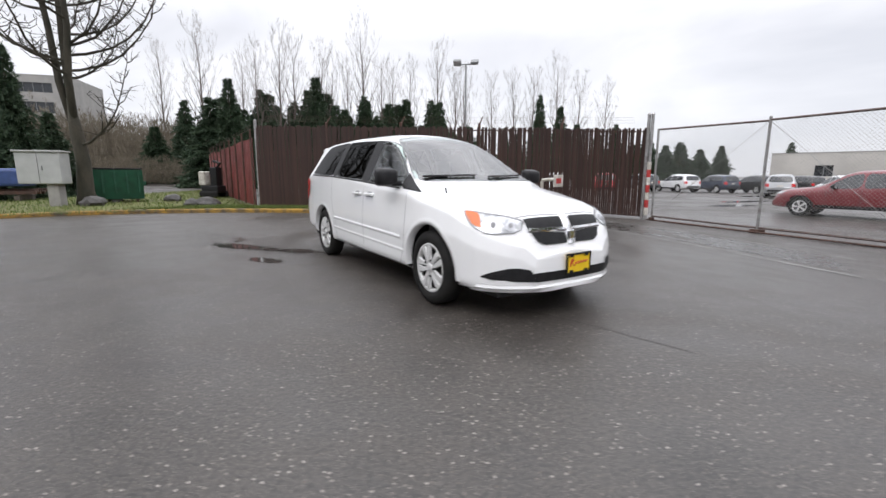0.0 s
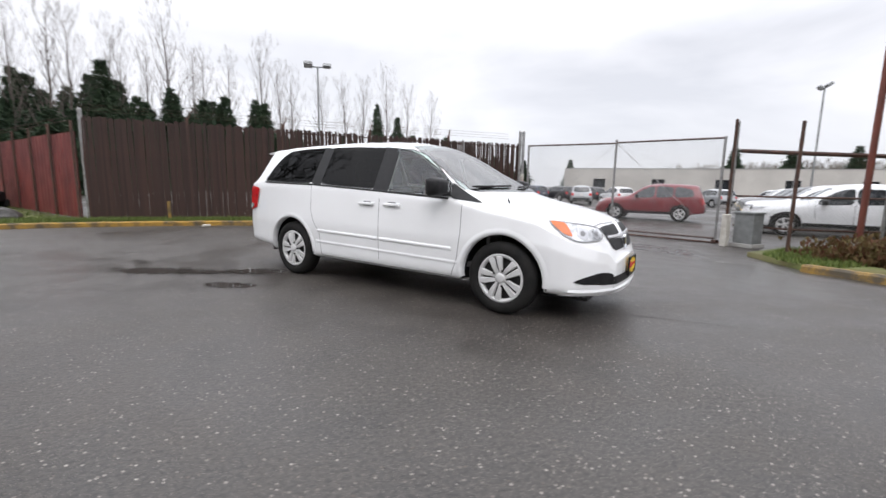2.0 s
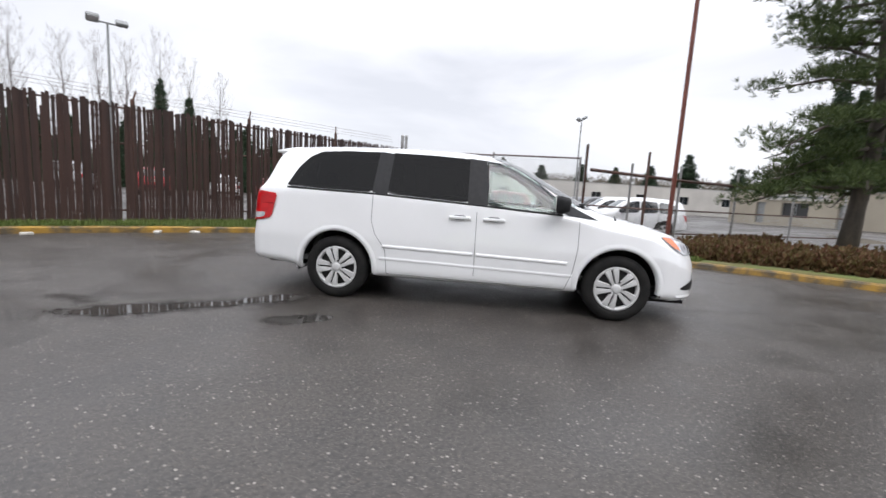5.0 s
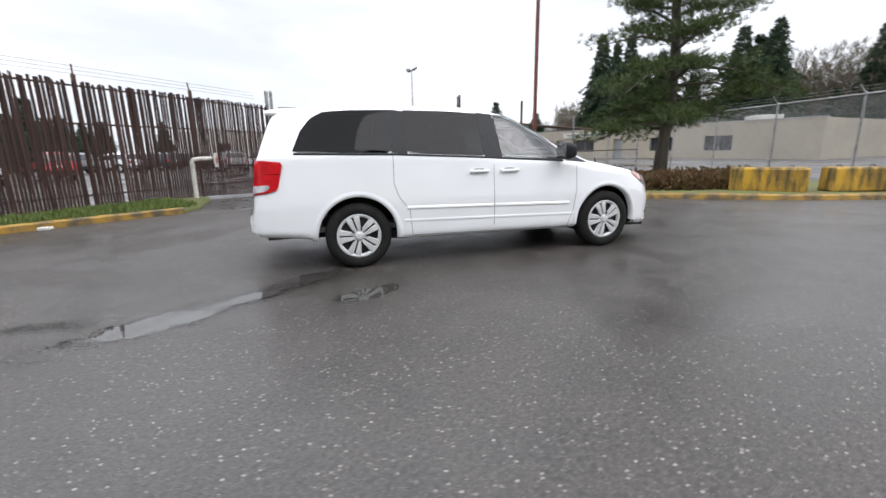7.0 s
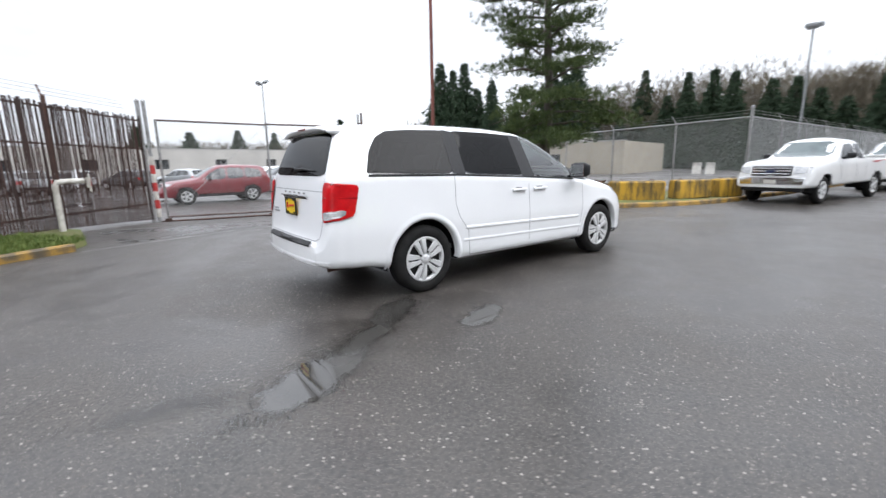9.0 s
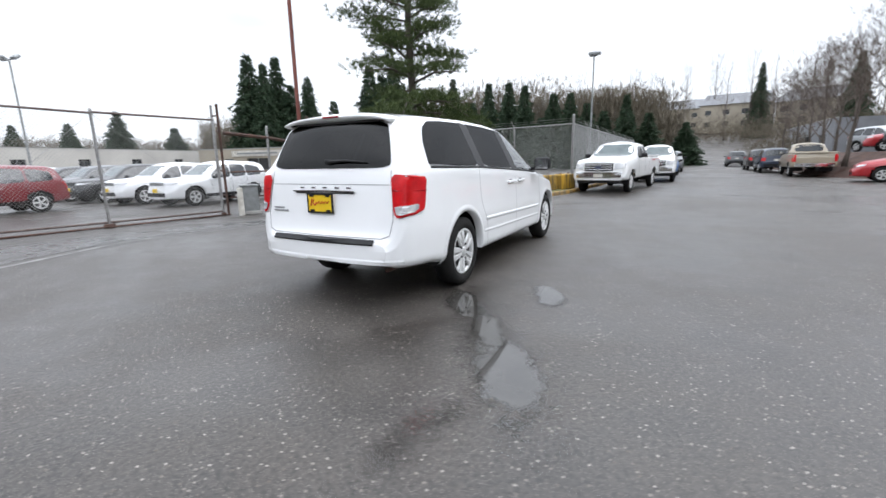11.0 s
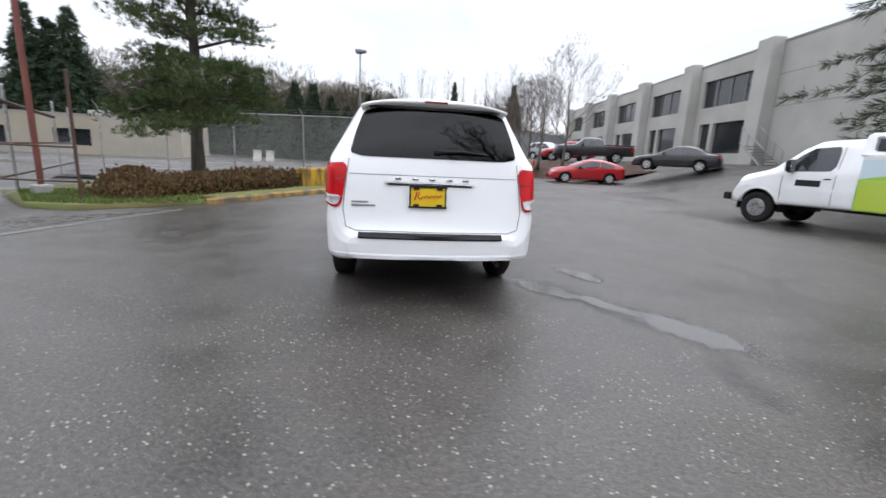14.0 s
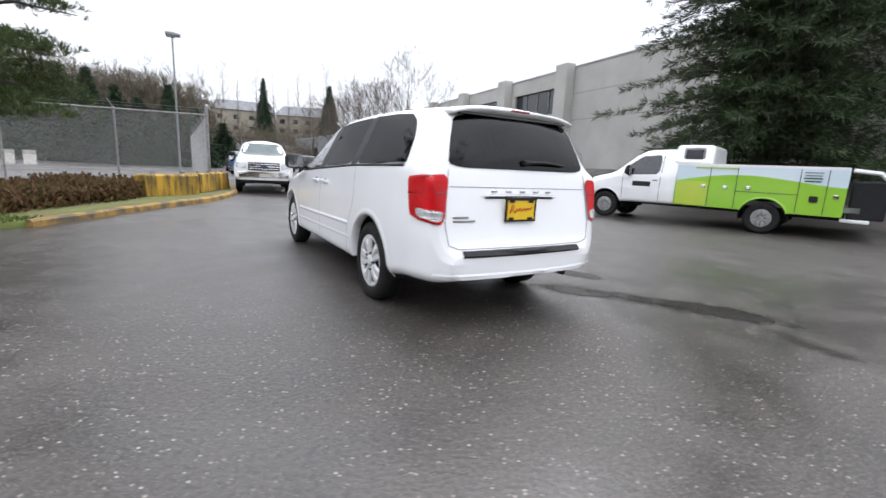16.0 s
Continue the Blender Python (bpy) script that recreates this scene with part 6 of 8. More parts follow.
pine()
conifer(-12.2, -5.1, 21.0, 6.0, 8, "large dense dark fir tree beside the concrete building", M_FIRN, "fir_tree", first=0.015, levels=76, per=12, n=15, L=0.38, w=0.014, droop=0.16, ragged=0.45)


def roadside_tree():
    """The big leafless tree by the dumpster: a mossy trunk, two close leaders and long branches that sweep out and then up."""
    x, y = -13.5, 16.5
    t = thing("bare_tree", "large bare tree with two leaders and upswept branches by the dumpster", "tree", pose(x, y, gz(x, y) + 0.08))
    r_ = random.Random(11)
    bm, cr = bmesh.new(), bmesh.new()
    add_tube(bm, [(0, 0, -0.1), (-0.05, 0, 0.5), (0.0, 0, 1.6), (-0.12, 0, 2.8), (-0.2, 0, 3.9)], [0.40, 0.27, 0.23, 0.20, 0.10], 12)
    tops = []
    for dx, dy, hh in ((-1.2, 0.1, 15.0), (0.35, -0.1, 15.6), (-0.4, 0.7, 13.5)):
        pts = [Vector((-0.13, 0, 2.7))]
        for k in range(1, 8):
            f = k / 7
            pts.append(Vector((-0.2 + dx * f ** 0.7 + r_.uniform(-0.08, 0.08), dy * f + r_.uniform(-0.08, 0.08), 2.7 + (hh - 2.7) * f)))
        add_tube(bm, pts, [0.135 * (1 - 0.86 * k / 7) for k in range(8)], 8)
        tops.append(pts)
    starts = [(Vector((-0.1, 0, 2.2)), 0.1)] + [(tops[k % 3][1 + (k // 3) % 6].lerp(tops[k % 3][2 + (k // 3) % 6], r_.random()), ((k // 3) % 6) / 7) for k in range(48)]
    for k, (p, f) in enumerate(starts):
        a = k * 2.4 + r_.uniform(-0.4, 0.4)
        out = Vector((math.cos(a), math.sin(a), 0))
        L = r_.uniform(3.8, 6.0) * (1.05 - 0.5 * min(1, f))
        pts, rad = [p], [0.050 * (1.1 - 0.6 * f)]
        for q in range(1, 8):
            g = q / 7
            pts.append(p + out * (L * 0.62 * math.sin(g * 1.45)) + Vector((r_.uniform(-0.07, 0.07), r_.uniform(-0.07, 0.07), L * (0.12 * g + 0.75 * g ** 2.2))))
            rad.append(rad[0] * (1 - 0.86 * g))
        add_tube(cr, pts, rad, 6)
        for q in range(2, 8):
            for _ in range(3):
                b = r_.uniform(0, 6.28)
                l2 = r_.uniform(0.5, 1.3) * (1.2 - 0.09 * q)
                d = (Vector((math.cos(b), math.sin(b), r_.uniform(0.1, 0.8)))).normalized()
                e0 = pts[q - 1].lerp(pts[q], r_.random())
                e1, e2 = e0 + d * l2 * 0.5, e0 + d * l2 * 0.9 + Vector((0, 0, l2 * 0.3))
                add_tube(cr, [e0, e1, e2], [0.024, 0.017, 0.009], 3)
                for _ in range(4):
                    c = e0.lerp(e2, r_.uniform(0.2, 1))
                    e = Vector((r_.uniform(-1, 1), r_.uniform(-1, 1), r_.uniform(-0.1, 1))).normalized() * r_.uniform(0.12, 0.4)
                    add_tube(cr, [c, c + e], [0.011, 0.006], 3)
    part("trunk", bm, M_MOSSBARK, t, smooth=True)
    part("crown", cr, M_MOSSBARK, t)


roadside_tree()

# young bare trees on the mulch bank
for k, (x, y, h) in enumerate([(2.8, -19.9, 6.6), (4.8, -20.9, 5.4), (6.2, -23.2, 5.2), (7.6, -25.5, 5.8), (9.6, -28.8, 5.2), (12.0, -32.6, 5.5), (16.2, -40.0, 6.0)]):
    bare_tree(x, y, h, 0.11, 30 + k, "small bare ornamental tree on the mulch bank", limbs=12, depth=2, up=0.10, spread=0.7, first=0.22, long_=0.5, dz=0.55, kids=6)

# tall thin poplars beyond the fence, shared between copies
pop = []
for k in range(4):
    p = bare_tree(0, 0, 20, 0.26, 60 + k, "tall thin bare poplar in the distance", (M_FARTWIG, M_FARTWIG), limbs=24, depth=2, up=0.22, spread=0.62, first=0.24, long_=0.27, kids=2, thin=0.013)
    tagged(p, group="far poplars")
    pop.append(p)


def polar(ex, ey, az, d):
    return ex + d * math.cos(radians(az)), ey + d * math.sin(radians(az))


rnd = random.Random(77)
spots = []
for az, d, h in [(118, 52, 15), (112.5, 66, 17), (110, 64, 18), (108.5, 70, 19), (105.5, 72, 19), (102, 75, 18), (100, 76, 24), (97.8, 72, 17), (94.5, 74, 18), (91, 78, 21), (87.5, 80, 18), (84, 80, 17), (81, 82, 18), (79, 86, 19), (76, 84, 20), (73, 86, 18), (70.5, 88, 17), (114, 90, 20), (104, 95, 22), (96.5, 95, 22), (88.5, 96, 22), (122, 80, 18)]:
    spots.append((*polar(0, 0, az, d), h))
for az, d, h in [(-62, 120, 15), (-64, 125, 17), (-66, 130, 16), (-67.5, 118, 14), (-70, 120, 16), (-72, 128, 18), (-74, 130, 16), (-76, 126, 15), (-78, 122, 15), (-81, 120, 16), (-84, 125, 14), (-58, 110, 15), (-55, 105, 14), (-53, 100, 15), (-50, 98, 14), (-47, 95, 15), (-87, 118, 14), (-60.5, 140, 18), (-68.8, 142, 18)]:
    spots.append((*polar(-3, 10, az, d), h))
for k, (x, y, h) in enumerate(spots):
    m = pose(x, y, gz(x, y), 0, rnd.uniform(-2, 2), rnd.uniform(0, 360))
    o = pop[k] if k < 4 else copy_thing(pop[k % 4], m)
    o.matrix_world = m
    o.scale = (h / 20 * 0.9, h / 20 * 0.9, h / 20)

# conifers in the distance, four shapes shared between copies
con = []
for k in range(4):
    p = conifer(0, 0, 10, 4.6, 90 + k, "dark conifer in the distance", None, first=0.03, levels=44, per=12, n=7, L=0.46, w=0.05, droop=0.35 + 0.12 * k, ragged=0.42, bulge=0.80 + 0.06 * (k % 3))
    tagged(p, group="far conifers")
    con.append(p)
spots = []
for az, d, h, f in [(115.5, 46, 8.8, 1.0), (117.5, 47, 9, 1.2), (111, 44, 7.5, 1.2), (107, 50, 8, 1.1), (103.5, 58, 9.5, 1.0), (101.5, 60, 7.5, 1.3), (98.5, 62, 8.5, 1.3), (95.5, 60, 8, 1.2), (93, 62, 8, 1.3), (92, 66, 8.5, 1.2), (88.8, 58, 7.0, 1.1), (85.5, 55, 8, 0.95), (82.3, 56, 7.6, 0.95), (80.8, 58, 8.5, 0.9), (78, 55, 9.5, 0.85), (75.5, 54, 8.2, 0.85), (73.5, 55, 7.0, 0.9), (71, 54, 6.2, 1.0), (69, 62, 6.5, 1.2), (67, 66, 7, 1.2), (65.5, 70, 7.0, 1.3), (63.5, 78, 7.5, 1.4), (62, 84, 7.6, 1.4), (60, 90, 7.5, 1.5), (58, 100, 7, 1.5), (52, 120, 8, 1.3), (134, 30, 8.5, 0.55), (131.5, 33, 5.5, 1.0), (113, 66, 11, 1.2), (110.5, 68, 10.5, 1.2), (108.5, 66, 10, 1.2), (106, 68, 10.8, 1.2), (104.5, 70, 10.2, 1.2), (102.5, 70, 10.8, 1.1), (100, 72, 11.2, 1.2), (97, 70, 10.5, 1.2), (94.8, 72, 10.8, 1.2), (91, 74, 10.6, 1.2), (89.8, 72, 10, 1.2), (87, 74, 9.6, 1.2), (123, 58, 8, 1.1), (120, 64, 8, 1.3)]:
    spots.append((*polar(0, 0, az, d), h, f))
for az, d, h, f in [(-5, 88, 17, 1.0), (-6.6, 86, 19, 0.9), (-8, 88, 20, 0.9), (-9.6, 86, 18.5, 0.9), (-11.5, 84, 14, 1.1), (-14.5, 90, 17, 0.85), (-19, 80, 18, 0.9), (-20.5, 78, 20, 0.85), (-22, 76, 16, 1.0), (-24.5, 80, 10, 1.1), (-27, 78, 9, 1.1), (-29.5, 80, 15, 0.7), (-32, 76, 9, 1.2), (-34, 74, 13, 0.8), (-36.5, 70, 11, 1.2), (-38.5, 66, 9.5, 1.2), (-40.5, 62, 8.5, 1.2), (-42, 58, 8.5, 1.2), (-44, 56, 8.8, 1.1), (-46, 54, 7.8, 1.2), (-48, 54, 8, 1.2), (-50.5, 52, 7, 1.2), (-53, 52, 6.5, 1.2), (-57, 66, 6.5, 1.3), (-63.5, 125, 13, 0.9), (-71, 118, 14, 0.8), (3, 110, 12, 1.3), (8, 110, 10, 1.4), (12, 115, 9, 1.5), (16, 120, 9, 1.5), (20, 118, 10, 1.4), (25, 120, 10, 1.4), (30, 120, 10, 1.4)]:
    spots.append((*polar(-5, 8, az, d), h, f))
# a closed belt of wider trees behind the fence
for k in range(22):
    spots.append((*polar(0, 0, 88 + 1.35 * k + rnd.uniform(-0.5, 0.5), 74 + rnd.uniform(-5, 8)), rnd.uniform(9.5, 13.0) * (0.85 + 0.25 * S(k, 2, 9)), 1.25))
for k, (x, y, h, f) in enumerate(spots):
    m = pose(x, y, gz(x, y) - 0.2, 0, 0, rnd.uniform(0, 360))
    o = con[k] if k < 4 else copy_thing(con[k % 4], m)
    o.matrix_world = m
    w = h / 10 * f * rnd.uniform(0.74, 1.06)
    o.scale = (w, w, h / 10 * rnd.uniform(0.78, 1.28))


def brush(name, label, strips, n, hmin, hmax, seed, mat, size=0.9, thin=0.030):
    """A belt of leafless undergrowth: many thin upright sprays."""
    r_ = random.Random(seed)
    V, Fc = [], []
    for _ in range(n):
        a, b, dep, hh = strips[r_.randrange(len(strips))]
        f = r_.random()
        x, y = a[0] + (b[0] - a[0]) * f, a[1] + (b[1] - a[1]) * f
        L = math.hypot(*a) + 1
        x, y = x * (1 + dep * r_.random()), y * (1 + dep * r_.random())
        h = hh * r_.uniform(hmin, hmax)
        z = gz(x, y)
        p = Vector((x, y, z + h * r_.random() ** 0.7))
        tuft(V, Fc, p, Vector((0, 0, 1.6)), size * 1.3, size * thin, r_, 5)
    return tagged(raw(name, V, Fc, mat), label, "undergrowth", "", "stuff")


brush("undergrowth", "brown bare woodland behind the fence", [(polar(0, 0, 124, 62), polar(0, 0, 108, 66), 0.35, 6), (polar(0, 0, 108, 72), polar(0, 0, 86, 74), 0.25, 6.5), (polar(0, 0, 86, 72), polar(0, 0, 64, 80), 0.2, 4.0)], 30000, 0.5, 1.1, 1, M_BRUSH, 0.62)
brush("undergrowth", "brown leafless hillside woods beyond the lot", [(polar(-5, 8, 34, 125), polar(-5, 8, 0, 115), 0.2, 7), (polar(-5, 8, 0, 100), polar(-5, 8, -20, 90), 0.2, 10), (polar(-5, 8, -20, 86), polar(-5, 8, -42, 70), 0.2, 13), (polar(-5, 8, -42, 66), polar(-5, 8, -54, 64), 0.2, 10)], 70000, 0.45, 1.1, 2, M_BRUSH, 1.0)
brush("undergrowth", "bare brown bushes on the hill above the street", [(polar(-3, 10, -58, 105), polar(-3, 10, -76, 110), 0.3, 5), (polar(-3, 10, -68, 75), polar(-3, 10, -80, 70), 0.3, 4)], 14000, 0.4, 1.1, 3, M_BRUSH, 0.6)
brush("undergrowth", "brown wooded hillside beyond the lawn", [(polar(0, 0, 152, 92), polar(0, 0, 136, 80), 0.25, 11), (polar(0, 0, 136, 80), polar(0, 0, 116, 72), 0.25, 8)], 30000, 0.4, 1.1, 7, M_BRUSH, 0.9)
brush("shrub", "low russet shrubs under the pine", [((7.3, 4.4), (6.7, 1.4), 0.34, 0.52), ((6.7, 1.6), (7.3, -0.4), 0.40, 0.5), ((8.6, 4.5), (10.5, 3.0), 0.14, 0.55)], 13000, 0.4, 1.1, 4, M_BUSH, 0.085, 0.28)
brush("shrub", "dark hedge along the street verge far off", [(polar(0, 0, 146, 62), polar(0, 0, 134, 60), 0.2, 2.4), (polar(0, 0, 128, 48), polar(0, 0, 118, 52), 0.2, 2.6)], 9000, 0.4, 1.1, 5, M_BRUSH, 0.35)


# ---- buildings ----
def building(name, label, o, u, L, depth, z0, z1, wall, roofmat, items, parapet=0.25, category="building", pilasters=()):
    """A block along u from o; items: (kind, s0, s1, za, zb) openings on its front face."""
    b = thing(name, label, category)
    o = Vector((o[0], o[1], 0))
    u = Vector((u[0], u[1], 0)).normalized()
    v = Vector((-u.y, u.x, 0))
    if v.dot(Vector((0, 8, 0)) - o) > 0:
        v = -v

    def mk(c0, c1, d0, d1, za, zb, bevel=0.0):
        c = o + u * ((c0 + c1) / 2) + v * ((d0 + d1) / 2)
        return boxbm((0, 0, 0), (abs(c1 - c0), abs(d1 - d0), zb - za), bevel, Matrix.Translation((c.x, c.y, (za + zb) / 2)) @ Matrix.Rotation(math.atan2(u.y, u.x), 4, "Z"))
    # front wall in strips round the openings
    zs = sorted({z0, z1} | {z for it in items for z in it[3:5]})
    for za, zb in zip(zs, zs[1:]):
        cut = sorted((it[1], it[2]) for it in items if it[3] <= za and it[4] >= zb)
        s = 0
        for a, c in cut + [(L, L)]:
            if a - s > 0.02:
                part("wall", mk(s, a, 0, 0.3, za, zb), wall, b)
            s = max(s, c)
    part("side_wall", mk(0, 0.3, 0.3, depth, z0, z1), wall, b)
    part("side_wall", mk(L - 0.3, L, 0.3, depth, z0, z1), wall, b)
    part("back_wall", mk(0.3, L - 0.3, depth - 0.3, depth, z0, z1), wall, b)
    part("roof", mk(0.3, L - 0.3, 0.3, depth - 0.3, z1 - parapet - 0.2, z1 - parapet), roofmat, b)
    part("coping", mk(-0.04, L + 0.04, -0.04, 0.34, z1, z1 + 0.10), M_TILTDARK, b)
    for kind, a, c, za, zb in items:
        # a dark pane closes each dock opening in place of its shaded inside
        w = part("window" if kind == "w" else "door" if kind == "d" else "dock_opening", mk(a, c, 0.22, 0.28, za, zb), M_DARKWIN if kind != "d" else M_LAMPGREY, b)
        if kind == "w":
            n = max(2, int((c - a) / 1.3))
            for k in range(n + 1):
                s = a + (c - a) * k / n
                part("window_frame", mk(s - 0.03, s + 0.03, 0.16, 0.22, za, zb), M_LAMPGREY, w)
    for s, wd in pilasters:
        part("pilaster", mk(s, s + wd, -0.75, -0.01, z0, z1 + 0.25, 0.03), wall, b)
    return b, mk


# grey tilt-up warehouse beside the fir tree
UB = Vector((0.447, -0.894, 0))
OB = Vector((-8.8, -20.8, 0)) - UB * 32
its = []
for k in range(5):
    s = 32 + 7.95 * k
    its += [("w", s + 1.5, s + 7.4, 5.55, 7.4), ("o", s + 1.7, s + 5.6, 2.3, 4.4), ("o", s + 6.0, s + 7.2, 2.3, 4.4)]
bw, mkb = building("warehouse", "grey concrete tilt-up warehouse with ribbon windows and pilasters", OB, UB, 72, 28, 0.3, 8.5, M_TILTUP, M_ROOFGREY, its, pilasters=[(32 + 7.95 * k, 1.25) for k in range(6)])
for z in (4.9, 6.7):
    part("panel_joint", mkb(0, 32, -0.012, 0.0, z, z + 0.07), M_TILTDARK, bw)
for s in (6, 12, 18, 24):
    part("panel_joint", mkb(s, s + 0.05, -0.010, 0.0, 0.3, 8.5), M_TILTDARK, bw)
# steel stair at the dock
st = thing("dock_stair", "grey steel stair with handrail at the dock", "stair")
for k in range(7):
    part("tread", mkb(29.6 + 0.26 * k, 29.86 + 0.26 * k, -1.9, -0.8, 1.55 + 0.17 * k, 1.59 + 0.17 * k), M_LAMPGREY, st)
for dd in (-1.9, -0.8):
    c0, c1 = OB + UB * 29.6 + Vector((0, 0, 1.4)), OB + UB * 31.6 + Vector((0, 0, 1.4))
    v = Vector((-UB.y, UB.x, 0))
    v = v if v.x < 0 else -v
    part("handrail", tubebm([c0 + v * dd + Vector((0, 0, 1.0)), c1 + v * dd + Vector((0, 0, 2.3))], 0.03, 6), M_LAMPGREY, st)
    part("stringer", tubebm([c0 + v * dd + Vector((0, 0, 0.1)), c1 + v * dd + Vector((0, 0, 1.4))], 0.05, 6), M_LAMPGREY, st)
    for k in range(4):
        c = c0.lerp(c1, k / 3) + v * dd
        part("baluster", tubebm([c + Vector((0, 0, 0.15 + 1.3 * k / 3)), c + Vector((0, 0, 1.0 + 1.3 * k / 3))], 0.02, 5), M_LAMPGREY, st)

# long pale block building at the back of the lot
its = []
for k in range(9):
    its.append(("w", 4.0 + 7.5 * k, 5.6 + 7.5 * k, 1.2, 2.4))
building("block_building", "long low pale block building behind the car lot", (38.6, 52.2), (46, -44), 76, 20, -0.6, 3.75, M_WBLD, M_ROOFGREY, its)
# beige building beyond the wire fence
its = [("w", 6.5, 9.0, 0.7, 2.0), ("w", 12.0, 14.6, 0.7, 2.0), ("d", 18.0, 19.2, -0.2, 2.0), ("w", 22, 25, 0.6, 2.0), ("d", 27, 28.2, -0.2, 2.0)]
bb, mkc = building("beige_building", "low beige commercial building across the lot", (34.2, -13.4), (0.7, 0.714), 32, 14, -0.5, 3.1, M_BEIGE, M_ROOFGREY, its)
part("roof_unit", boxbm((42, -12, 3.3), (2.6, 2.2, 0.9), 0.05), M_WBLD, bb)
sg_ = thing("wall_sign", "white sign board with unreadable dark bars", "sign")
part("board", mkc(20, 27, -0.12, -0.03, 2.25, 2.9), M_WHITEPOST, sg_)
part("lettering", mkc(20.6, 26.2, -0.15, -0.12, 2.48, 2.68), M_LAMPGREY, sg_)

# shed roofs and houses up the street
building("shed", "grey-blue metal shed beyond the bare trees", (17, -52), (DX, DY), 26, 12, 0.2, 5.0, M_ROOFGREY, M_ROOFGREY, [("o", 3, 6, 0.2, 3.4), ("o", 10, 13, 0.2, 3.4)])


def house(x, y, w, d, h, ang, label):
    t = thing("house", label, "house", pose(x, y, gz(x, y), 0, 0, ang))
    part("wall", boxbm((0, 0, h / 2), (w, d, h)), M_BEIGE, t)
    bm = bmesh.new()
    vs = [bm.verts.new(p) for p in ((-w / 2 - 0.4, -d / 2 - 0.4, h), (w / 2 + 0.4, -d / 2 - 0.4, h), (w / 2 + 0.4, d / 2 + 0.4, h), (-w / 2 - 0.4, d / 2 + 0.4, h), (-w / 2 + 1, 0, h + d * 0.3), (w / 2 - 1, 0, h + d * 0.3))]
    for f in ((0, 1, 5, 4), (2, 3, 4, 5), (1, 2, 5), (3, 0, 4), (3, 2, 1, 0)):
        bm.faces.new([vs[i] for i in f])
    part("roof", bm, M_ROOFGREY, t)
    for k in range(4):
        for zz in (h * 0.3, h * 0.72):
            xx = -w / 2 + w * (k + 0.5) / 4
            wn = part("window", boxbm((xx, -d / 2 - 0.02, zz), (1.3, 0.08, 1.2)), M_DARKWIN, t)
            part("frame", boxbm((xx, -d / 2 - 0.03, zz - 0.65), (1.5, 0.12, 0.1)), M_WHITEPOST, wn)
            part("window", boxbm((xx, d / 2 + 0.02, zz), (1.3, 0.08, 1.2)), M_DARKWIN, t)


house(62, -116, 16, 10, 7, 205, "beige two-storey house on the hill")
house(80, -118, 15, 10, 6.5, 200, "beige two-storey house on the hill")
house(45, -118, 14, 10, 6, 190, "beige two-storey house on the hill")
building("white_building", "low white building beyond the lawn", (-62, 62), (1, 0.35), 24, 10, 0.4, 5.0, M_WBLD, M_ROOFGREY, [("d", 3, 6, 0.4, 3.4), ("d", 12, 15, 0.4, 3.4)])
building("white_building", "low white building beyond the dumpster", (-46, 33), (1, 0.6), 14, 8, 0.2, 3.2, M_WBLD, M_ROOFGREY, [("d", 3, 5.5, 0.2, 2.6)])
building("hill_building", "pale two-level building on the hillside", (-98, 70), (1, 0.3), 34, 12, 1.0, 18.0, M_TILTDARK, M_ROOFGREY, [("w", 3, 14, 15.2, 16.8), ("w", 17, 31, 15.2, 16.8), ("w", 3, 31, 11.8, 13.6), ("w", 3, 31, 8.2, 10.0)])

# raised lot and its mulch bank
TOPZ = 1.28
inner = [(-2.0, -24.2), (1.8, -21.9), (4.6, -23.0), (9.0, -30.5), (16.5, -42.5), (12.0, -47), (3, -34)]
outer = [(-3.4, -21.2), (1.6, -18.9), (5.9, -20.6), (11.4, -29.4), (19.0, -41.5), (12.0, -50), (1, -34)]
bm = bmesh.new()
va = [bm.verts.new((x, y, gz(x, y) - 0.02)) for x, y in outer]
vm = [bm.verts.new((x * 0.5 + p * 0.5, y * 0.5 + q * 0.5, 0.78)) for (x, y), (p, q) in zip(outer, inner)]
vb = [bm.verts.new((x, y, TOPZ)) for x, y in inner]
for A_, B_ in ((va, vm), (vm, vb)):
    for k in range(len(A_)):
        bm.faces.new((A_[k], A_[(k + 1) % len(A_)], B_[(k + 1) % len(B_)], B_[k]))
bmesh.ops.recalc_face_normals(bm, faces=bm.faces[:])
tagged(part("mulch_bank", bm, M_MULCH), "dark bark mulch bank below the raised lot", "bank", "", "structure")
bm = bmesh.new()
bm.faces.new([bm.verts.new((x, y, TOPZ + 0.004)) for x, y in inner])
bmesh.ops.recalc_face_normals(bm, faces=bm.faces[:])
tagged(part("upper_lot", bm, M_ASPHALT), "asphalt of the raised parking lot", "ground", "", "structure")


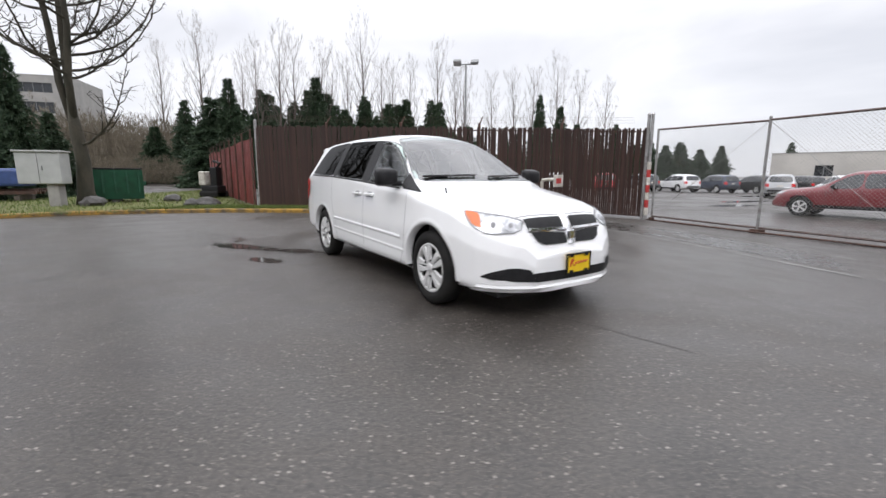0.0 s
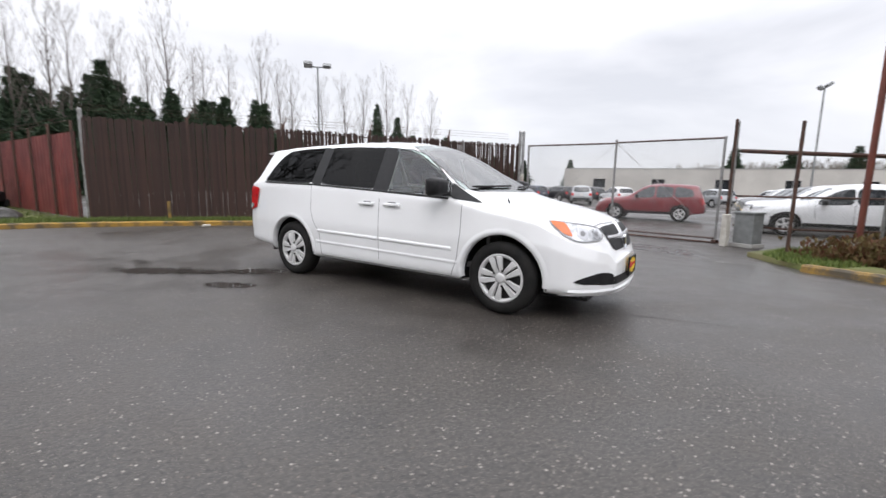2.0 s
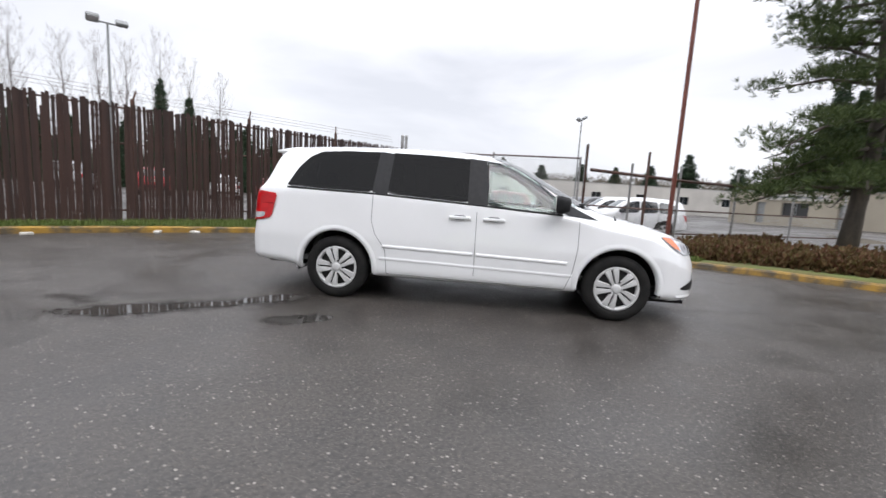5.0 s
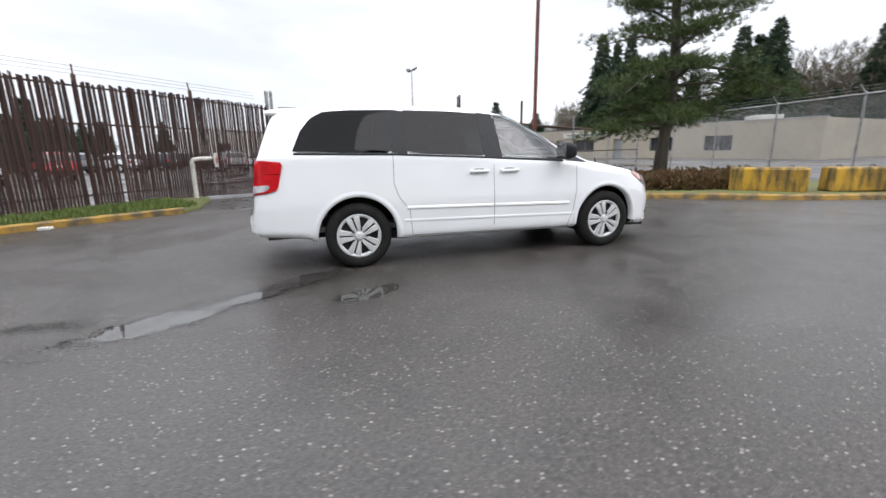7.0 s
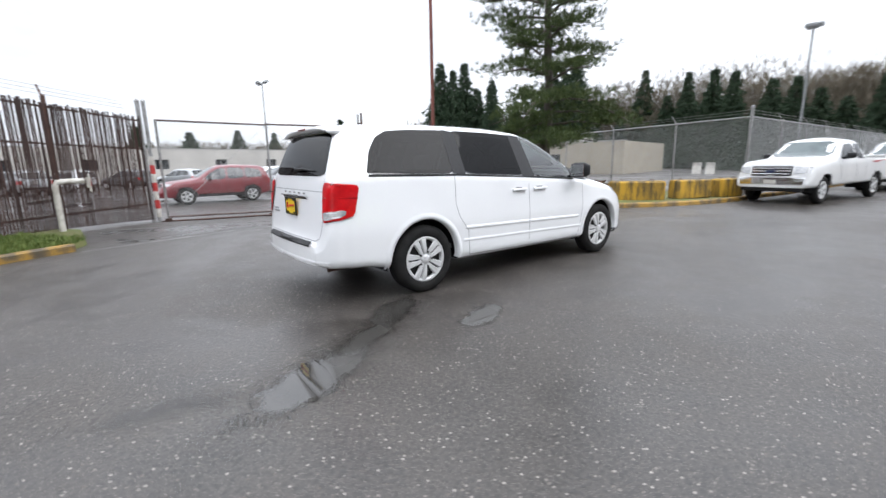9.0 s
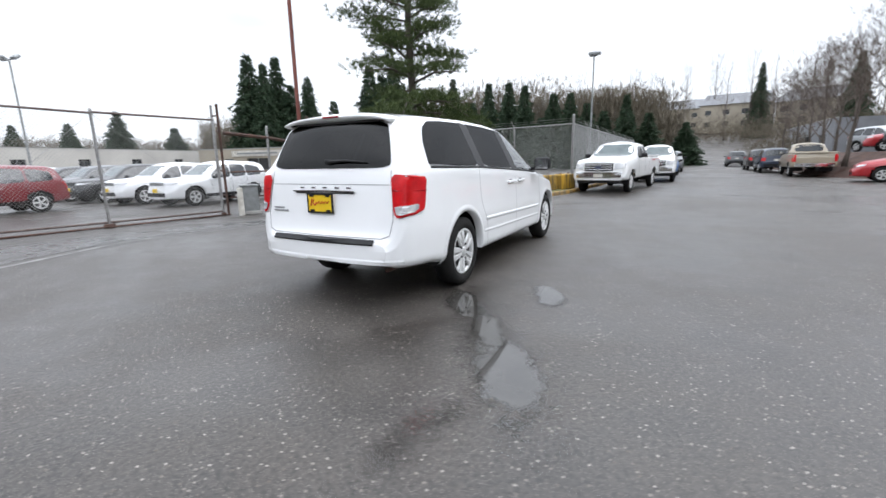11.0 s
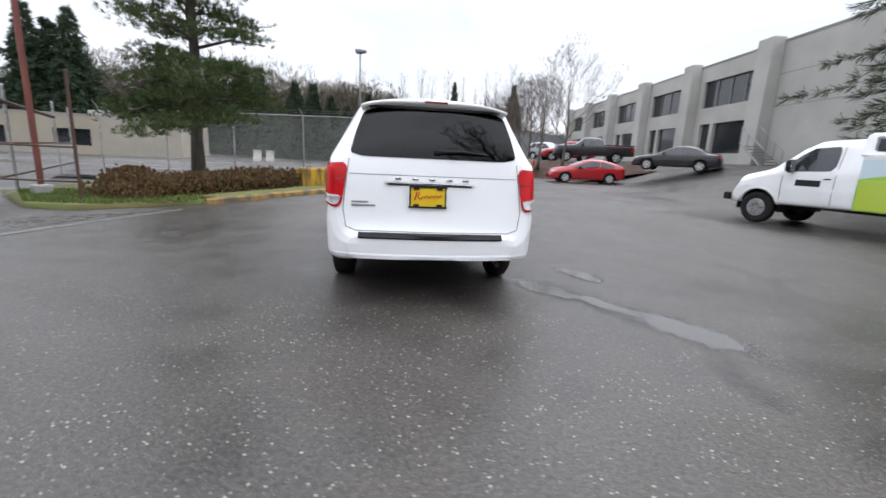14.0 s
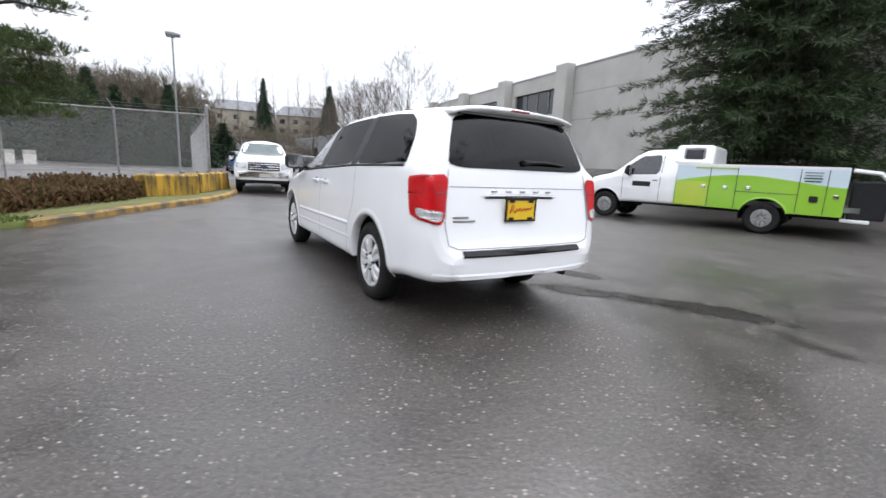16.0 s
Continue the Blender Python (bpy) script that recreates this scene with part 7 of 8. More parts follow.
# ---- loose things by the lawn ----
def dumpster(x, y, ang):
    t = thing("dumpster", "green steel dumpster with closed lids on the verge", "dumpster", pose(x, y, gz(x, y) + 0.11, 0, 0, ang))
    bm = boxbm((0, 0, 0.72), (1.9, 1.4, 1.2), 0.02)
    for v in bm.verts:
        if v.co.z < 0.5:
            v.co.y *= 0.8
    part("body", bm, M_GREENBIN, t)
    for k in (-0.48, 0.48):
        part("lid", boxbm((k, 0, 1.36), (0.94, 1.45, 0.06), 0.02), M_BLACKPL, t)
    for k in range(5):
        part("rib", boxbm((-0.8 + 0.4 * k, -0.70, 0.8), (0.07, 0.06, 0.9), 0.01), M_GREENBIN, t)
    for sx in (-1, 1):
        part("fork_pocket", boxbm((sx * 1.0, 0, 0.75), (0.12, 1.0, 0.18), 0.02), M_GREENBIN, t)
        part("foot", boxbm((sx * 0.7, 0, 0.06), (0.12, 1.0, 0.12)), M_RUST, t)


dumpster(-13.75, 18.3, 36)
t = thing("utility_cabinet", "grey metal utility cabinet on a concrete leg", "utility cabinet", pose(-14.2, 15.6, gz(-14.2, 15.6) + 0.1, 0, 0, 12))
part("cabinet", boxbm((0, 0, 1.35), (1.35, 0.6, 1.1), 0.03), M_CABBOX, t)
part("lid", boxbm((0, 0, 1.93), (1.45, 0.7, 0.06), 0.015), M_CABBOX, t)
part("door_gap", boxbm((0, -0.302, 1.35), (0.015, 0.006, 1.0)), M_SEAM, t)
part("handle", boxbm((0.12, -0.32, 1.35), (0.03, 0.04, 0.16), 0.008), M_LAMPGREY, t)
part("leg", boxbm((0.3, 0, 0.4), (0.36, 0.4, 0.82), 0.02), M_CONC, t)
# plain blue box on beams stands for a corrugated container and its base
t = thing("tarp_stack", "blue container on a rusty brown base on the verge", "stack", pose(-19.5, 18.6, gz(-19.5, 18.6), 0, 0, 25))
part("container_box", boxbm((0, 0, 1.1), (3.0, 1.5, 0.75), 0.12), M_BLUE, t)
for k in range(6):
    part("steel_beam", boxbm((0, -0.6 + 0.24 * k, 0.45 + 0.08 * (k % 2)), (3.6, 0.12, 0.14), 0.01), M_RUST, t)
for k in (-1.2, 1.2):
    part("sleeper", boxbm((k, 0, 0.16), (0.2, 1.6, 0.34), 0.02), M_BARK, t)
t = thing("lawn_machine", "black and white machine standing on the lawn", "machine", pose(-11.6, 22.0, gz(-11.6, 22) + 0.1, 0, 0, -15))
part("frame", boxbm((0, 0, 0.42), (1.0, 0.6, 0.36), 0.05), M_BLACKPL, t)
part("mast", boxbm((0.2, 0, 1.0), (0.4, 0.4, 1.0), 0.05), M_BLACKPL, t)
part("panel", boxbm((-0.42, -0.1, 0.95), (0.4, 0.4, 0.7), 0.06), M_WHITEPOST, t)
part("boom", tubebm([(0.2, 0, 1.4), (0.5, 0, 1.7), (0.1, 0, 1.8)], 0.07, 6), M_BLACKPL, t)
for k in (-0.35, 0.35):
    part("track", boxbm((0, k, 0.17), (1.1, 0.18, 0.34), 0.1), M_RUBBER, t)


def rock(x, y, r, seed, label="dark rough boulder on the grass"):
    bm = bmesh.new()
    bmesh.ops.create_icosphere(bm, subdivisions=2, radius=r)
    for v in bm.verts:
        n = noise.noise(v.co * (2.2 / r) * 0.5 + Vector((seed, 0, 0)))
        v.co *= 1 + 0.45 * n
        v.co.z *= 0.62
    ob = part("boulder", bm, M_ROCK)
    ob.location = (x, y, gz(x, y) + 0.1 + r * 0.3)
    tagged(ob, label, "boulder", "boulders")


M_ROCK = pmat("dark_wet_rock", (0.07, 0.065, 0.06), 0.6, col2=(0.035, 0.033, 0.03), scale=6, fine=40, bump=0.5)
for k, (x, y, r) in enumerate([(-8.6, 15.9, 0.38), (-9.4, 16.2, 0.30), (-12.9, 15.9, 0.42), (-11.7, 18.8, 0.34), (-13.6, 18.0, 0.25)]):
    rock(x, y, r, k)
for k, (x, y) in enumerate([(-3.6, 14.02), (-1.55, 13.62), (-0.9, 13.35)]):
    o = part("litter", boxbm((0, 0, 0.03), (0.20, 0.13, 0.06), 0.02), M_WHITEPOST)
    o.location, o.rotation_euler = (x, y - 0.12, gz(x, y)), (0, 0, k)
    tagged(o, "scrap of white litter by the kerb", "litter")
# sandwich boards far off in the lot
for k, (x, y) in enumerate([(29.6, -18.8), (30.8, -18.4)]):
    t = thing("sandwich_board", "white folding sign board standing in the lot", "sign", pose(x, y, gz(x, y), 0, 0, 40), "lot boards")
    for a in (-1, 1):
        part("panel", boxbm((0, 0, 0.5), (0.7, 0.03, 1.05), 0.0, Matrix.Translation((0, a * 0.18, 0)) @ Matrix.Rotation(radians(a * 14), 4, "X")), M_WHITEPOST, t)


# ---- other vehicles ----
def paint(name, c, c2=None, metal=0.0):
    return pmat(name, c, 0.28, metal, col2=c2 or tuple(v * 0.9 for v in c), scale=2, coat=0.45)


P_RED, P_BLACK, P_SILVER, P_TAN, P_BLUE, P_GREY, P_DKBLUE = paint("red_paint", (0.36, 0.012, 0.018)), paint("black_paint", (0.012, 0.012, 0.014)), paint("silver_paint", (0.42, 0.43, 0.44), None, 0.5), paint("tan_paint", (0.36, 0.31, 0.23)), paint("blue_paint", (0.05, 0.14, 0.36)), paint("grey_paint", (0.10, 0.105, 0.11)), paint("dark_blue_paint", (0.02, 0.03, 0.055))

SUV = dict(ends=(-0.95, 3.72), zmin=0.28, split=0, holez=1, R=0.36, axles=(0.0, 2.75), track=0.80, mid=0.75, tuck=0.035, smooth=2,
    top=[(-0.95, 0.70), (-0.93, 0.95), (-0.88, 1.15), (-0.70, 1.60), (-0.5, 1.68), (0.6, 1.73), (1.2, 1.71), (1.55, 1.62), (2.25, 1.17), (2.45, 1.12), (3.3, 1.02), (3.6, 0.93), (3.70, 0.72), (3.72, 0.6)],
    wid=[(-0.95, 0.78), (-0.85, 0.88), (-0.5, 0.93), (2.8, 0.935), (3.3, 0.90), (3.55, 0.80), (3.72, 0.58)],
    shw=[(-0.95, 0.72), (-0.85, 0.74), (-0.6, 0.66), (0.5, 0.67), (1.5, 0.66), (2.2, 0.78), (2.5, 0.80), (3.4, 0.72), (3.72, 0.45)],
    shz=[(-0.95, 0.68), (-0.88, 1.10), (-0.68, 1.55), (-0.4, 1.62), (0.6, 1.66), (1.3, 1.62), (1.6, 1.53), (2.2, 1.12), (2.5, 1.06), (3.3, 0.96), (3.6, 0.86), (3.72, 0.56)],
    belt=[(-0.95, 1.10), (0, 1.09), (2.2, 1.0), (3.3, 0.85), (3.72, 0.55)], bot=[(-0.95, 0.42), (-0.4, 0.32), (3.2, 0.30), (3.72, 0.32)],
    side=[[(-0.55, 1.14), (-0.42, 1.50), (0.25, 1.58), (0.25, 1.10)], [(0.30, 1.10), (0.30, 1.58), (1.0, 1.60), (1.02, 1.07)], [(1.08, 1.07), (1.06, 1.59), (1.45, 1.53), (1.95, 1.18), (1.95, 1.04)]],
    wind=[(-0.62, 1.60), (0.62, 1.60), (0.76, 1.19), (-0.76, 1.19)], back=[(-0.62, 1.55), (0.62, 1.55), (0.70, 1.14), (-0.70, 1.14)],
    head=[[(0.50, 0.80), (0.52, 0.90), (0.82, 0.93), (0.80, 0.82)], [(-0.82, 0.93), (-0.80, 0.82), (-0.50, 0.80), (-0.52, 0.90)]],
    tail=[[(0.62, 0.80), (0.62, 1.06), (0.86, 1.08), (0.86, 0.82)], [(-0.86, 0.82), (-0.86, 1.08), (-0.62, 1.06), (-0.62, 0.80)]],
    grille=[[(-0.45, 0.78), (-0.45, 0.90), (0.45, 0.90), (0.45, 0.78)]], bumper=[[(-0.55, 0.42), (-0.55, 0.56), (0.55, 0.56), (0.55, 0.42)]], rbumper=[[(-0.7, 0.46), (-0.7, 0.62), (0.7, 0.62), (0.7, 0.46)]],
    rplate=[[(-0.16, 0.82), (-0.16, 0.96), (0.16, 0.96), (0.16, 0.82)]], sidepatch=[([(0.42, 0.34), (0.42, 0.46), (2.3, 0.46), (2.3, 0.34)], M_BLACKPL, "sill_cladding")],
    seams=[[(0.28, 1.08), (0.30, 0.5)], [(1.05, 1.06), (1.06, 0.48)], [(2.02, 1.02), (2.0, 0.6)]], mirror=(1.80, 0.92, 1.14))
JEEP = dict(SUV, top=[(-0.98, 0.70), (-0.97, 1.0), (-0.92, 1.2), (-0.76, 1.64), (-0.5, 1.71), (0.6, 1.76), (1.3, 1.73), (1.6, 1.63), (2.2, 1.20), (2.4, 1.14), (3.4, 1.08), (3.66, 1.02), (3.71, 0.80), (3.72, 0.6)], shz=[(-0.98, 0.68), (-0.9, 1.14), (-0.74, 1.58), (-0.4, 1.66), (0.6, 1.70), (1.3, 1.66), (1.65, 1.54), (2.2, 1.14), (2.5, 1.08), (3.4, 1.02), (3.65, 0.92), (3.72, 0.56)], ends=(-0.98, 3.72), R=0.37,
    head=[[(0.45, 0.84), (0.46, 0.93), (0.80, 0.95), (0.80, 0.86)], [(-0.80, 0.95), (-0.80, 0.86), (-0.45, 0.84), (-0.46, 0.93)]], grille=[[(-0.42 + 0.125 * k, 0.83), (-0.42 + 0.125 * k, 0.95), (-0.34 + 0.125 * k, 0.95), (-0.34 + 0.125 * k, 0.83)] for k in range(7)], plate=[[(-0.15, 0.58), (-0.15, 0.72), (0.15, 0.72), (0.15, 0.58)]], platemat=M_PLATE)
SEDAN = dict(SUV, R=0.32, axles=(0.0, 2.70), mid=0.62, ends=(-0.98, 3.62), zmin=0.22,
    top=[(-0.98, 0.70), (-0.95, 0.92), (-0.85, 1.02), (-0.35, 1.08), (0.25, 1.38), (0.7, 1.46), (1.2, 1.45), (1.5, 1.38), (2.3, 0.98), (2.5, 0.94), (3.2, 0.86), (3.5, 0.74), (3.6, 0.6), (3.62, 0.5)],
    shw=[(-0.98, 0.70), (-0.5, 0.72), (0.2, 0.62), (1.3, 0.60), (2.2, 0.74), (3.3, 0.70), (3.62, 0.42)], wid=[(-0.98, 0.74), (-0.85, 0.85), (-0.4, 0.90), (2.8, 0.905), (3.2, 0.86), (3.45, 0.76), (3.62, 0.55)],
    shz=[(-0.98, 0.66), (-0.85, 0.97), (-0.35, 1.02), (0.25, 1.31), (0.7, 1.39), (1.2, 1.38), (1.5, 1.30), (2.3, 0.93), (2.5, 0.89), (3.2, 0.80), (3.5, 0.68), (3.62, 0.47)],
    belt=[(-0.98, 0.94), (0, 0.95), (2.2, 0.88), (3.3, 0.72), (3.62, 0.46)], bot=[(-0.98, 0.34), (-0.4, 0.24), (3.2, 0.22), (3.62, 0.24)],
    side=[[(-0.10, 0.98), (0.30, 1.26), (0.75, 1.35), (0.78, 0.96)], [(0.84, 0.96), (0.82, 1.35), (1.25, 1.33), (1.5, 1.25), (2.0, 0.97), (2.0, 0.92)]], wind=[(-0.55, 1.36), (0.55, 1.36), (0.70, 1.0), (-0.70, 1.0)], back=[(-0.52, 1.34), (0.52, 1.34), (0.64, 1.08), (-0.64, 1.08)],
    head=[[(0.48, 0.62), (0.50, 0.72), (0.80, 0.77), (0.78, 0.66)], [(-0.80, 0.77), (-0.78, 0.66), (-0.48, 0.62), (-0.50, 0.72)]], tail=[[(0.55, 0.78), (0.55, 0.93), (0.82, 0.93), (0.82, 0.80)], [(-0.82, 0.80), (-0.82, 0.93), (-0.55, 0.93), (-0.55, 0.78)]],
    grille=[[(-0.4, 0.60), (-0.4, 0.67), (0.4, 0.67), (0.4, 0.60)]], bumper=[[(-0.5, 0.32), (-0.5, 0.42), (0.5, 0.42), (0.5, 0.32)]], rbumper=[], sidepatch=[], mirror=(1.85, 0.88, 0.98), seams=[[(0.80, 0.94), (0.82, 0.35)], [(2.05, 0.90), (2.0, 0.4)]])
HATCH = dict(SEDAN, top=[(-0.98, 0.62), (-0.96, 1.02), (-0.88, 1.16), (-0.3, 1.34), (0.4, 1.49), (1.0, 1.50), (1.4, 1.43), (2.45, 1.04), (2.7, 0.99), (3.25, 0.89), (3.52, 0.76), (3.62, 0.52)], shz=[(-0.98, 0.58), (-0.9, 1.06), (-0.3, 1.26), (0.4, 1.41), (1.0, 1.42), (1.4, 1.35), (2.4, 0.99), (2.7, 0.93), (3.25, 0.82), (3.52, 0.69), (3.62, 0.48)],
    side=[[(-0.45, 1.02), (-0.05, 1.22), (0.55, 1.36), (0.55, 0.98)], [(0.61, 0.98), (0.60, 1.36), (1.05, 1.37), (1.45, 1.26), (2.15, 0.96), (2.15, 0.92)]])
PICK = dict(ends=(-1.25, 4.62), zmin=0.40, split=0, holez=1, R=0.39, axles=(0.0, 3.68), track=0.84, mid=0.85, tuck=0.03, smooth=2, gap=0.08, sig=0.025,
    top=[(-1.25, 1.00), (-1.23, 1.28), (0.92, 1.30), (1.0, 1.32), (1.03, 1.75), (1.2, 1.88), (1.9, 1.92), (2.40, 1.87), (2.92, 1.44), (3.08, 1.345), (4.3, 1.26), (4.54, 1.20), (4.60, 1.08), (4.61, 0.9), (4.62, 0.7)],
    wid=[(-1.25, 0.94), (-1.0, 0.985), (3.8, 0.99), (4.3, 0.985), (4.52, 0.955), (4.62, 0.90)],
    shw=[(-1.25, 0.90), (0.95, 0.93), (1.05, 0.72), (2.4, 0.70), (2.9, 0.82), (3.2, 0.88), (4.3, 0.87), (4.54, 0.84), (4.62, 0.80)],
    shz=[(-1.25, 0.96), (-1.23, 1.26), (0.95, 1.28), (1.03, 1.65), (1.25, 1.80), (2.4, 1.79), (2.9, 1.40), (3.1, 1.30), (4.3, 1.21), (4.54, 1.13), (4.60, 1.0), (4.62, 0.66)],
    belt=[(-1.25, 1.2), (1.0, 1.22), (3.0, 1.18), (4.3, 1.0), (4.62, 0.62)], bot=[(-1.25, 0.55), (-0.6, 0.52), (3.4, 0.48), (4.62, 0.46)],
    side=[[(1.12, 1.26), (1.14, 1.68), (1.62, 1.72), (1.62, 1.26)], [(1.70, 1.26), (1.70, 1.72), (2.25, 1.70), (2.72, 1.32), (2.72, 1.24)]], wind=[(-0.66, 1.78), (0.66, 1.78), (0.80, 1.34), (-0.80, 1.34)], back=[(-0.6, 1.78), (0.6, 1.78), (0.66, 1.40), (-0.66, 1.40)],
    head=[[(0.56, 0.86), (0.56, 1.06), (0.90, 1.06), (0.90, 0.88)], [(-0.90, 1.06), (-0.90, 0.88), (-0.56, 0.86), (-0.56, 1.06)]], tail=[[(0.80, 0.85), (0.80, 1.22), (0.96, 1.22), (0.96, 0.85)], [(-0.96, 0.85), (-0.96, 1.22), (-0.80, 1.22), (-0.80, 0.85)]],
    grille=[[(-0.52, 0.80), (-0.52, 1.08), (0.52, 1.08), (0.52, 0.80)]], bumper=[[(-0.80, 0.56), (-0.84, 0.76), (0.84, 0.76), (0.80, 0.56)]], bumpmat=M_CHROME, rbumper=[[(-0.85, 0.58), (-0.85, 0.76), (0.85, 0.76), (0.85, 0.58)]], plate=[[(-0.16, 0.58), (-0.16, 0.70), (0.16, 0.70), (0.16, 0.58)]],
    seams=[[(1.66, 1.24), (1.66, 0.55)], [(2.78, 1.2), (2.76, 0.55)], [(1.0, 1.26), (1.0, 0.55)]], mirror=(2.55, 0.99, 1.36))


def put(x, y, head, z=None):
    return pose(x, y, gz(x, y) if z is None else z, 0, 0, head)


def pickup(label, x, y, head, pt, z=None, group="", bars=True):
    root, sh = car("pickup_truck", label, "pickup truck", put(x, y, head, z), PICK, pt, group)
    # open bed
    part("bed_floor", boxbm((-0.12, 0, 1.312), (2.0, 1.5, 0.02)), M_BLACKPL, root)
    for sg in (1, -1):
        part("bed_rail", boxbm((-0.12, sg * 0.90, 1.33), (2.2, 0.10, 0.06), 0.02), pt, root)
    part("tailgate_rail", boxbm((-1.22, 0, 1.31), (0.07, 1.7, 0.08), 0.02), pt, root)
    if bars:
        for zz in (0.86, 0.94, 1.02):
            p, n = sh.hit("F", 0, zz)
            part("grille_bar", boxbm((p.x + 0.025, 0, zz), (0.03, 1.0, 0.035), 0.01), M_CHROME, root)
        p, n = sh.hit("F", 0, 0.94)
        part("grille_badge", boxbm((p.x + 0.05, 0, 0.94), (0.02, 0.22, 0.09), 0.03), M_DKBADGE, root)
        p, n = sh.hit("F", 0, 0.5)
        part("front_valance", boxbm((4.52, 0, 0.46), (0.16, 1.6, 0.2), 0.04), M_BLACKPL, root)
    return root


M_DKBADGE = pmat("dark_blue_badge", (0.02, 0.03, 0.08), 0.3)
TH = math.degrees(math.atan2(-DY, -DX))     # heading of cars that face the yard along the street
pickup("white work pickup with chrome bumper parked at the kerb", 7.75, -7.85, 115, paint("white_truck_paint", (0.74, 0.74, 0.73)))
pickup("white pickup parked behind another pickup", 11.2, -14.6, TH, paint("white_truck_paint", (0.72, 0.72, 0.71)))
car("sedan", "blue sedan parked along the wire fence", "car", put(15.2, -21.0, TH), SEDAN, P_BLUE)
car("suv", "dark grey SUV parked along the street", "car", put(18.8, -27.0, TH), SUV, P_GREY)
# far side of the street
car("hatchback", "red hatchback parked at the mulch bank", "car", put(-0.25, -18.25, 24), HATCH, P_RED)
car("sedan", "black sedan parked before the warehouse", "car", put(-5.4, -17.5, -10), SEDAN, P_BLACK)
pickup("tan pickup seen from behind at the bank", 6.3, -20.9 - 0.0, -60, P_TAN, None, "", False)
car("suv", "dark blue SUV parked along the bank", "car", put(10.4, -26.0, -58), SUV, P_DKBLUE)
car("suv", "black SUV parked along the bank", "car", put(14.0, -31.5, -58), SUV, P_BLACK)
car("sedan", "black car further up the street", "car", put(27.5, -53, 122), SEDAN, P_BLACK)
car("suv", "grey SUV further up the street", "car", put(22, -43, -58), SUV, P_GREY)
pickup("black pickup on the raised lot", 0.0, -25.6, 15, P_BLACK, TOPZ + 0.005)
car("suv", "red SUV on the raised lot", "car", put(2.9, -28.9, 20, TOPZ + 0.005), SUV, P_RED)
car("suv", "silver SUV on the raised lot", "car", put(7.6, -32.4, 150, TOPZ + 0.005), SUV, P_SILVER)
# gated lot
car("suv", "dark red SUV parked in the gated lot", "car", put(15.9, 14.9, 125), SUV, paint("dark_red_paint", (0.17, 0.012, 0.018)))
P_WHT = paint("white_suv_paint", (0.76, 0.765, 0.77))
car("suv", "white SUV with a yellow dealer plate in the gated lot", "car", put(16.3, 7.7, 125), JEEP, P_WHT, "lot row")
car("suv", "white SUV beside another in the gated lot", "car", put(18.9, 9.6, 125), JEEP, P_WHT, "lot row")
for k, (x, y, pt, lb) in enumerate([(21.6, 11.4, P_BLACK, "black"), (24.2, 13.2, P_GREY, "dark grey"), (26.9, 15.0, P_BLACK, "black"), (29.5, 16.8, P_WHT, "white"), (32.2, 18.6, P_SILVER, "silver")]):
    car("suv", lb + " SUV in a row in the gated lot", "car", put(x, y, 125), JEEP, pt, "lot row")
car("suv", "silver SUV seen from behind in the lot", "car", put(24.2, 31.5, 50), SUV, P_SILVER, "lot far row")
for k, (x, y, pt, lb) in enumerate([(23.2, 42, P_WHT, "white"), (26.6, 41.5, P_DKBLUE, "dark blue"), (30.0, 41, P_BLACK, "black"), (33.4, 40, P_BLACK, "black"), (19.6, 42.5, P_GREY, "dark grey"), (30.5, 33, P_WHT, "white"), (34, 30.5, P_GREY, "grey"), (37, 27.5, P_SILVER, "silver"), (40, 24.0, P_WHT, "white"), (12.5, 34, P_RED, "red"), (8.5, 33, P_WHT, "white"), (4.5, 33.5, P_RED, "red"), (0.5, 34, P_SILVER, "silver")]):
    car("suv", lb + " SUV at the back of the lot", "car", put(x, y, 100 if y > 36 else 70), SUV, pt, "lot far row")
car("sedan", "white car on the side street far off", "car", put(-44, 66, 250), SEDAN, P_WHT)
car("suv", "white van-like SUV far off beyond the lawn", "car", put(-52, 68, 160), SUV, P_WHT)


